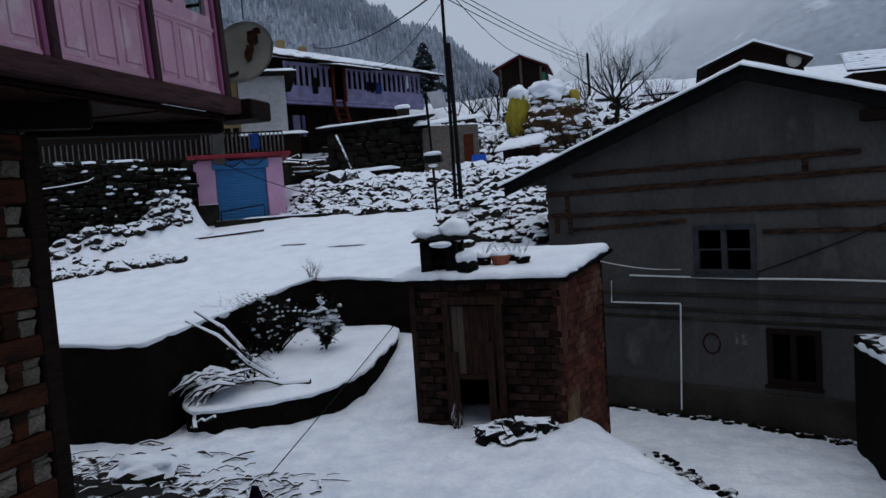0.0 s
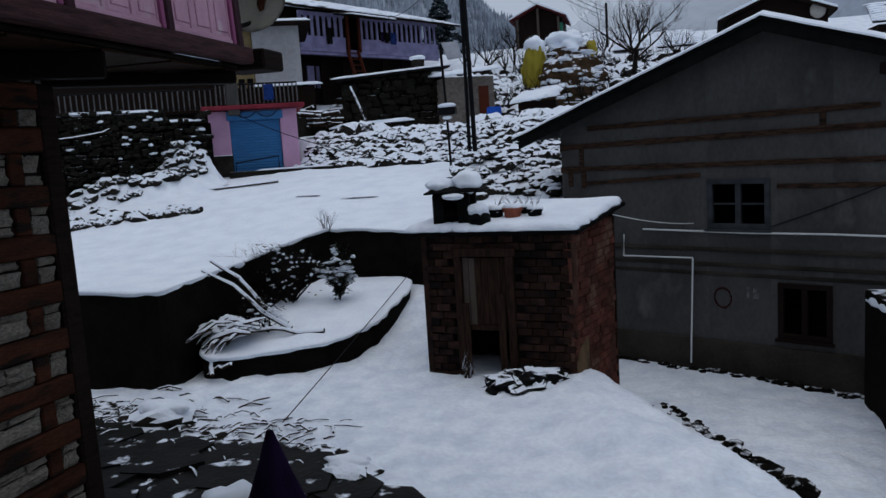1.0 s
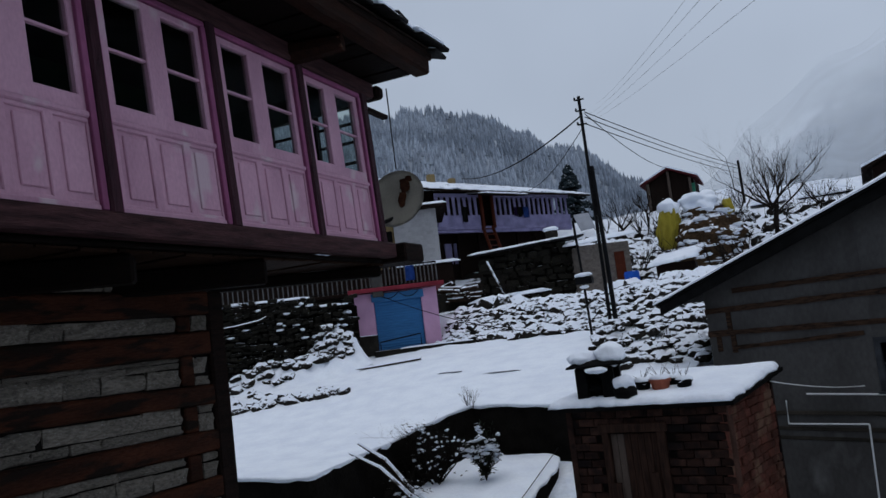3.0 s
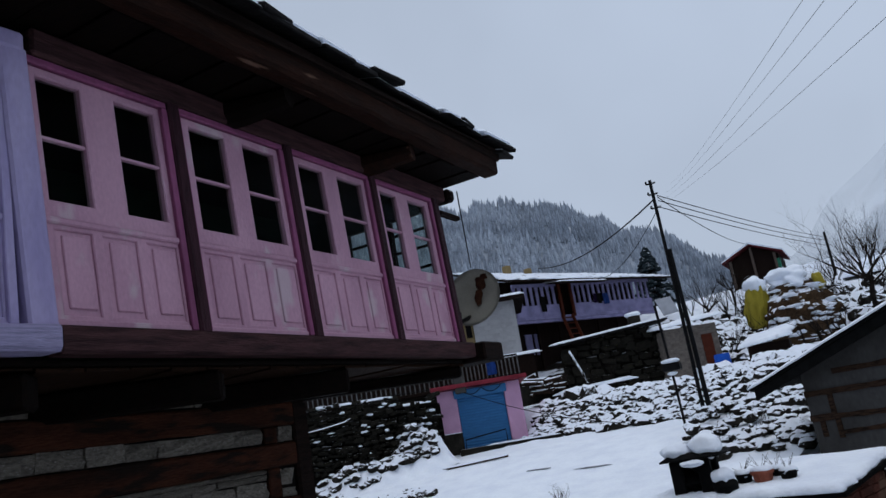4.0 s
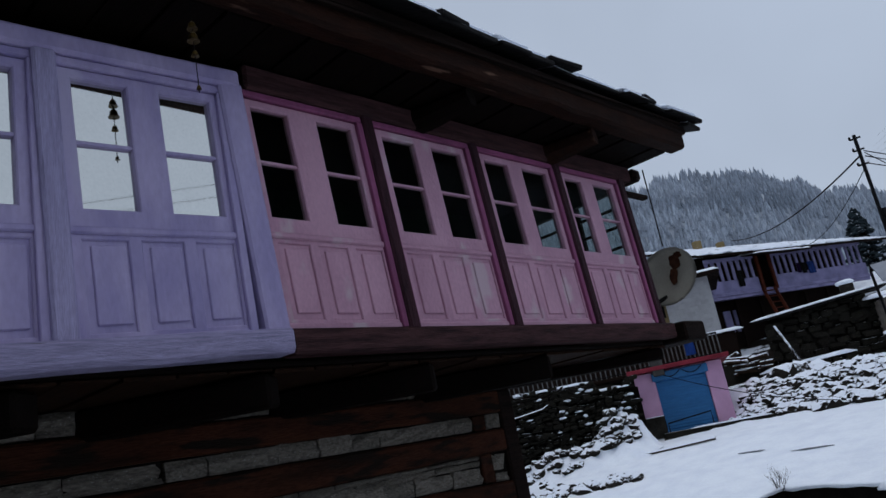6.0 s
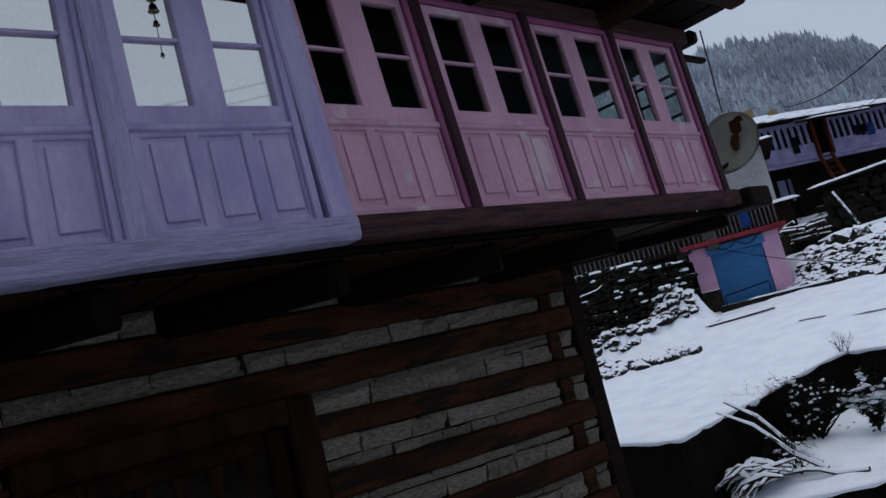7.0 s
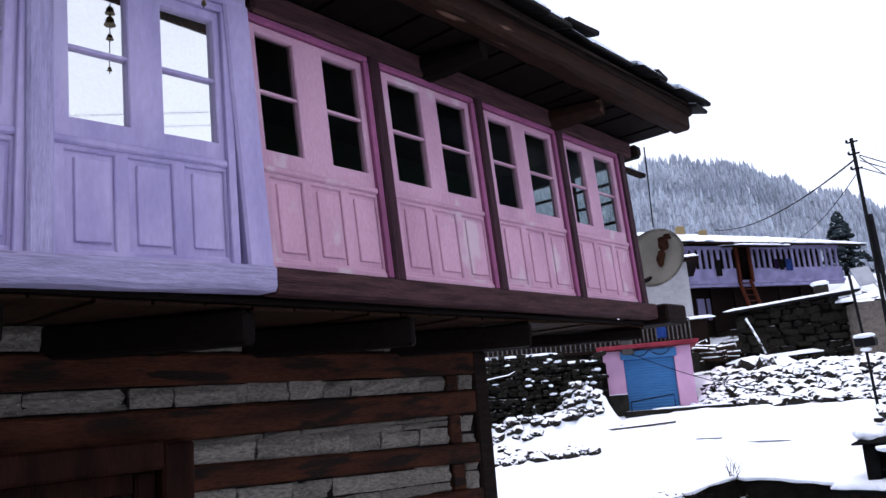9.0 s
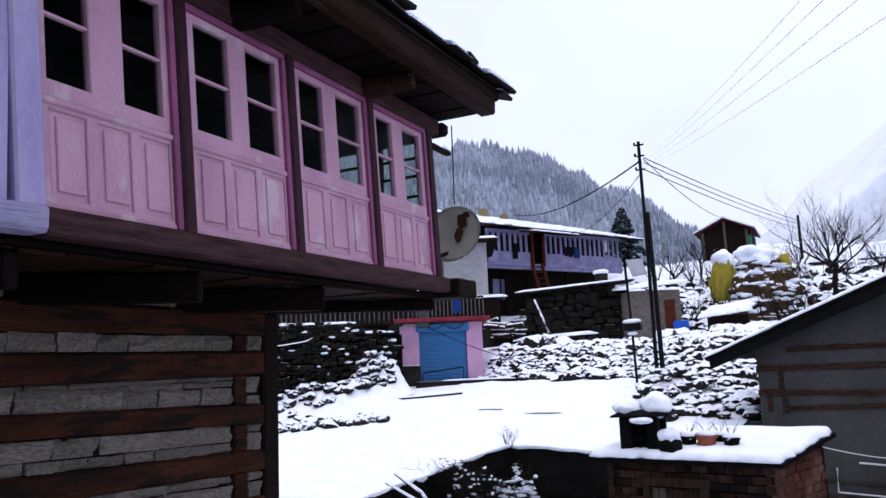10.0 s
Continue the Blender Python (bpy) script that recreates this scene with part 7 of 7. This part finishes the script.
thicket(-4.8, 33.8, 5.2, 1.0, 1.5, 8, 4, "snowy brushwood beside the hut")
thicket(-1.6, 30.0, 4.9, 1.0, 1.1, 8, 5, "snowy brushwood by the lean-to")
thicket(-3.3, 19.7, 2.6, 0.9, 0.7, 8, 6, "dry stalks in the snow by the field edge")
# dark evergreen by the lilac house
ev = thing("conifer", "dark young conifer beside the lilac house", "tree")
bm = bmesh.new()
tube(bm, [(-11.9, 52.0, 9.0), (-11.9, 52.0, 13.6)], [0.14, 0.02], 7)
part("trunk", bm, M_BARK, ev)
bm = bmesh.new()
for k in range(260):
    f = rs.random()
    a = rs.uniform(0, 6.28)
    r = 1.5 * (1 - f) * rs.uniform(0.2, 1.1) + 0.05
    c = Vector((-11.9 + r * math.cos(a), 52.0 + r * math.sin(a), 9.8 + 3.9 * f))
    for v in bmesh.ops.create_icosphere(bm, subdivisions=1, radius=1.0)["verts"]:
        v.co = c + Vector((v.co.x * 0.24, v.co.y * 0.24, v.co.z * 0.10 - 0.10 * (abs(v.co.x) + abs(v.co.y))))
part("crown", bm, material("dark_needles", (0.02, 0.03, 0.035), 0.9, 0.4, 2.0, bump=0.0, snow=0.8), ev)
# fence beams and props near the byre
prop = thing("leaning_pole", "snow-lined pole leaning by the byre", "pole")
bm = bmesh.new()
tube(bm, [(-10.2, 28.5, 6.0), (-9.5, 28.3, 4.4)], 0.05, 6)
part("pole_shaft", bm, M_LOG, prop)
slab_ = thing("snowy_slab", "flat stone roof edge under snow by the bank", "stone")
part("slab", quad_slab([(-9.9, 25.4, 4.35), (-7.2, 26.0, 4.5), (-7.2, 26.5, 4.5), (-9.9, 25.9, 4.4)], 0.12, 10, 0.03, 2.0, 0.1), M_SNOW, slab_)

# dark wall behind the railing, stalks and stones on the field, puddles
yb = part("yard_building", block((-24.0, 24.6, 4.9), (-13.6, 25.2, 6.8), 0.02), M_DARK)
tagged(yb, "dark timber wall behind the upper yard", "wall", kind="structure")
sc = thing("field_stones", "stones and dry stalks half buried at the field edge", "stones")
rs = random.Random(120)
for k in range(110):
    x, y = rs.uniform(-4.4, -1.6), rs.uniform(17.2, 22.0)
    s = rs.uniform(0.14, 0.38)
    shared("rock", rs.choice(rock_meshes), sc, Matrix.Translation((x, y, terrace_z(x, y) + 0.02 + 0.05 * (y - 17))) @ Euler((0, 0, rs.uniform(0, 6))).to_matrix().to_4x4() @ Matrix.Diagonal((s * 1.3, s, s * 0.75, 1)))
M_PUDDLE = material("slush_puddle", (0.28, 0.30, 0.33), 0.2, 0.2, 2.0, bump=0.1, shine=0.5)
for x, y, sx in ((-6.35, 17.9, 0.42), (-7.9, 18.3, 0.34)):
    p = thing("puddle", "thin slushy puddle in the snow", "puddle", "puddles on the field")
    bm = bmesh.new()
    lump(bm, (x, y, terrace_z(x, y) + 0.012), (sx, 0.05, 0.014), 0.6, 3, x)
    part("slush", bm, M_PUDDLE, p, smooth=True)

# muddy yard below the lilac house
M_MUD = material("muddy_yard_earth", (0.022, 0.018, 0.015), 0.85, 0.4, 1.5, bump=0.8, fine=10.0, second=(0.010, 0.008, 0.007), snow=0.98, snow_scale=0.9, snow_soft=0.05)
mud = part("yard_earth", sheet(span(-18, -9.0, 40), span(27.0, 39.2, 40), lambda x, y: hill_z(x, y) + 0.09 + 0.05 * wob(x, y, 1.5, 4.0)), M_MUD, smooth=True)
tagged(mud, "dark muddy yard with patches of snow", "ground", kind="structure")
dk = thing("log_stack", "dark stacked timber beside the byre stair", "timber")
rs = random.Random(130)
for k in range(26):
    x, y, z = -12.6 + rs.uniform(-1.2, 1.0), 30.2 + rs.uniform(-0.6, 0.6), 4.6 + rs.uniform(0.0, 0.9)
    bm = bmesh.new()
    d = Vector((rs.uniform(0.6, 1.2), rs.uniform(-0.3, 0.3), rs.uniform(-0.15, 0.25)))
    tube(bm, [Vector((x, y, z)) - d * 0.6, Vector((x, y, z)) + d * 0.6], rs.uniform(0.05, 0.1), 7)
    part("log", bm, M_LOG, dk)

# heap of slates before the shed, twigs at its door
heap2 = thing("slate_heap", "heap of broken dark slates half under snow before the shed", "slates")
rs = random.Random(140)
HEAP_Z = lane_z(-1.42, 10.66)
bm = bmesh.new()
for v in bmesh.ops.create_icosphere(bm, subdivisions=4, radius=1.0)["verts"]:
    k = 1 + 0.45 * noise.noise(v.co * 1.6) + 0.22 * noise.noise(v.co * 5.0)
    v.co = Vector((-1.42 + 0.62 * v.co.x * k, 10.72 + 0.30 * v.co.y * k, HEAP_Z + 0.27 * v.co.z * k))
part("mound", bm, material("slaty_rubbish", (0.014, 0.013, 0.013), 0.8, 0.4, 6.0, bump=0.9, fine=20.0, second=(0.005, 0.005, 0.005), snow=0.66, snow_scale=5.5), heap2)
for k in range(26):
    x, y = -1.42 + rs.gauss(0, 0.30), 10.60 + rs.gauss(0, 0.10)
    bm = bmesh.new()
    w, d, h = rs.uniform(0.05, 0.15), rs.uniform(0.05, 0.11), rs.uniform(0.012, 0.025)
    box(bm, (-w, -d, -h), (w, d, h), 0.008)
    z = HEAP_Z + 0.02 + 0.24 * max(0.0, 1 - abs(x + 1.42) / 0.6) * max(0.0, 1 - abs(y - 10.72) / 0.35)
    bm.transform(Matrix.Translation((x, y, z)) @ Euler((rs.uniform(-0.1, 0.7), rs.uniform(-0.4, 0.4), rs.uniform(-0.8, 0.8))).to_matrix().to_4x4())
    part("slate", bm, M_DRYSTONE if k % 3 else M_BLACK, heap2)
tb = thing("twig_bundle", "snow-flecked bundle of twigs leaning at the shed door", "twigs")
bm = bmesh.new()
for k in range(9):
    a = rs.uniform(0, 6.28)
    grow(bm, Vector((-2.47 + rs.uniform(-0.05, 0.05), 11.14, 0.0)), Vector((0.12 * math.cos(a), 0.12 * math.sin(a), 1)).normalized(), rs.uniform(0.16, 0.30), 0.014, 1, rs, 0.25)
part("stem", bm, M_LOG, tb)

# dry stalks and seed heads at the rim of the field, footprints' dark edges by the path
st_ = thing("dry_weed", "dry weed stalk standing at the rim of the field", "plant")
rs = random.Random(150)
bm = bmesh.new()
for k in range(6):
    grow(bm, Vector((-6.35 + rs.uniform(-0.15, 0.15), 15.45, 1.85)), Vector((rs.uniform(-0.3, 0.3), 0, 1)).normalized(), 0.32, 0.008, 2, rs, 0.7)
part("stem", bm, M_TWIG, st_)
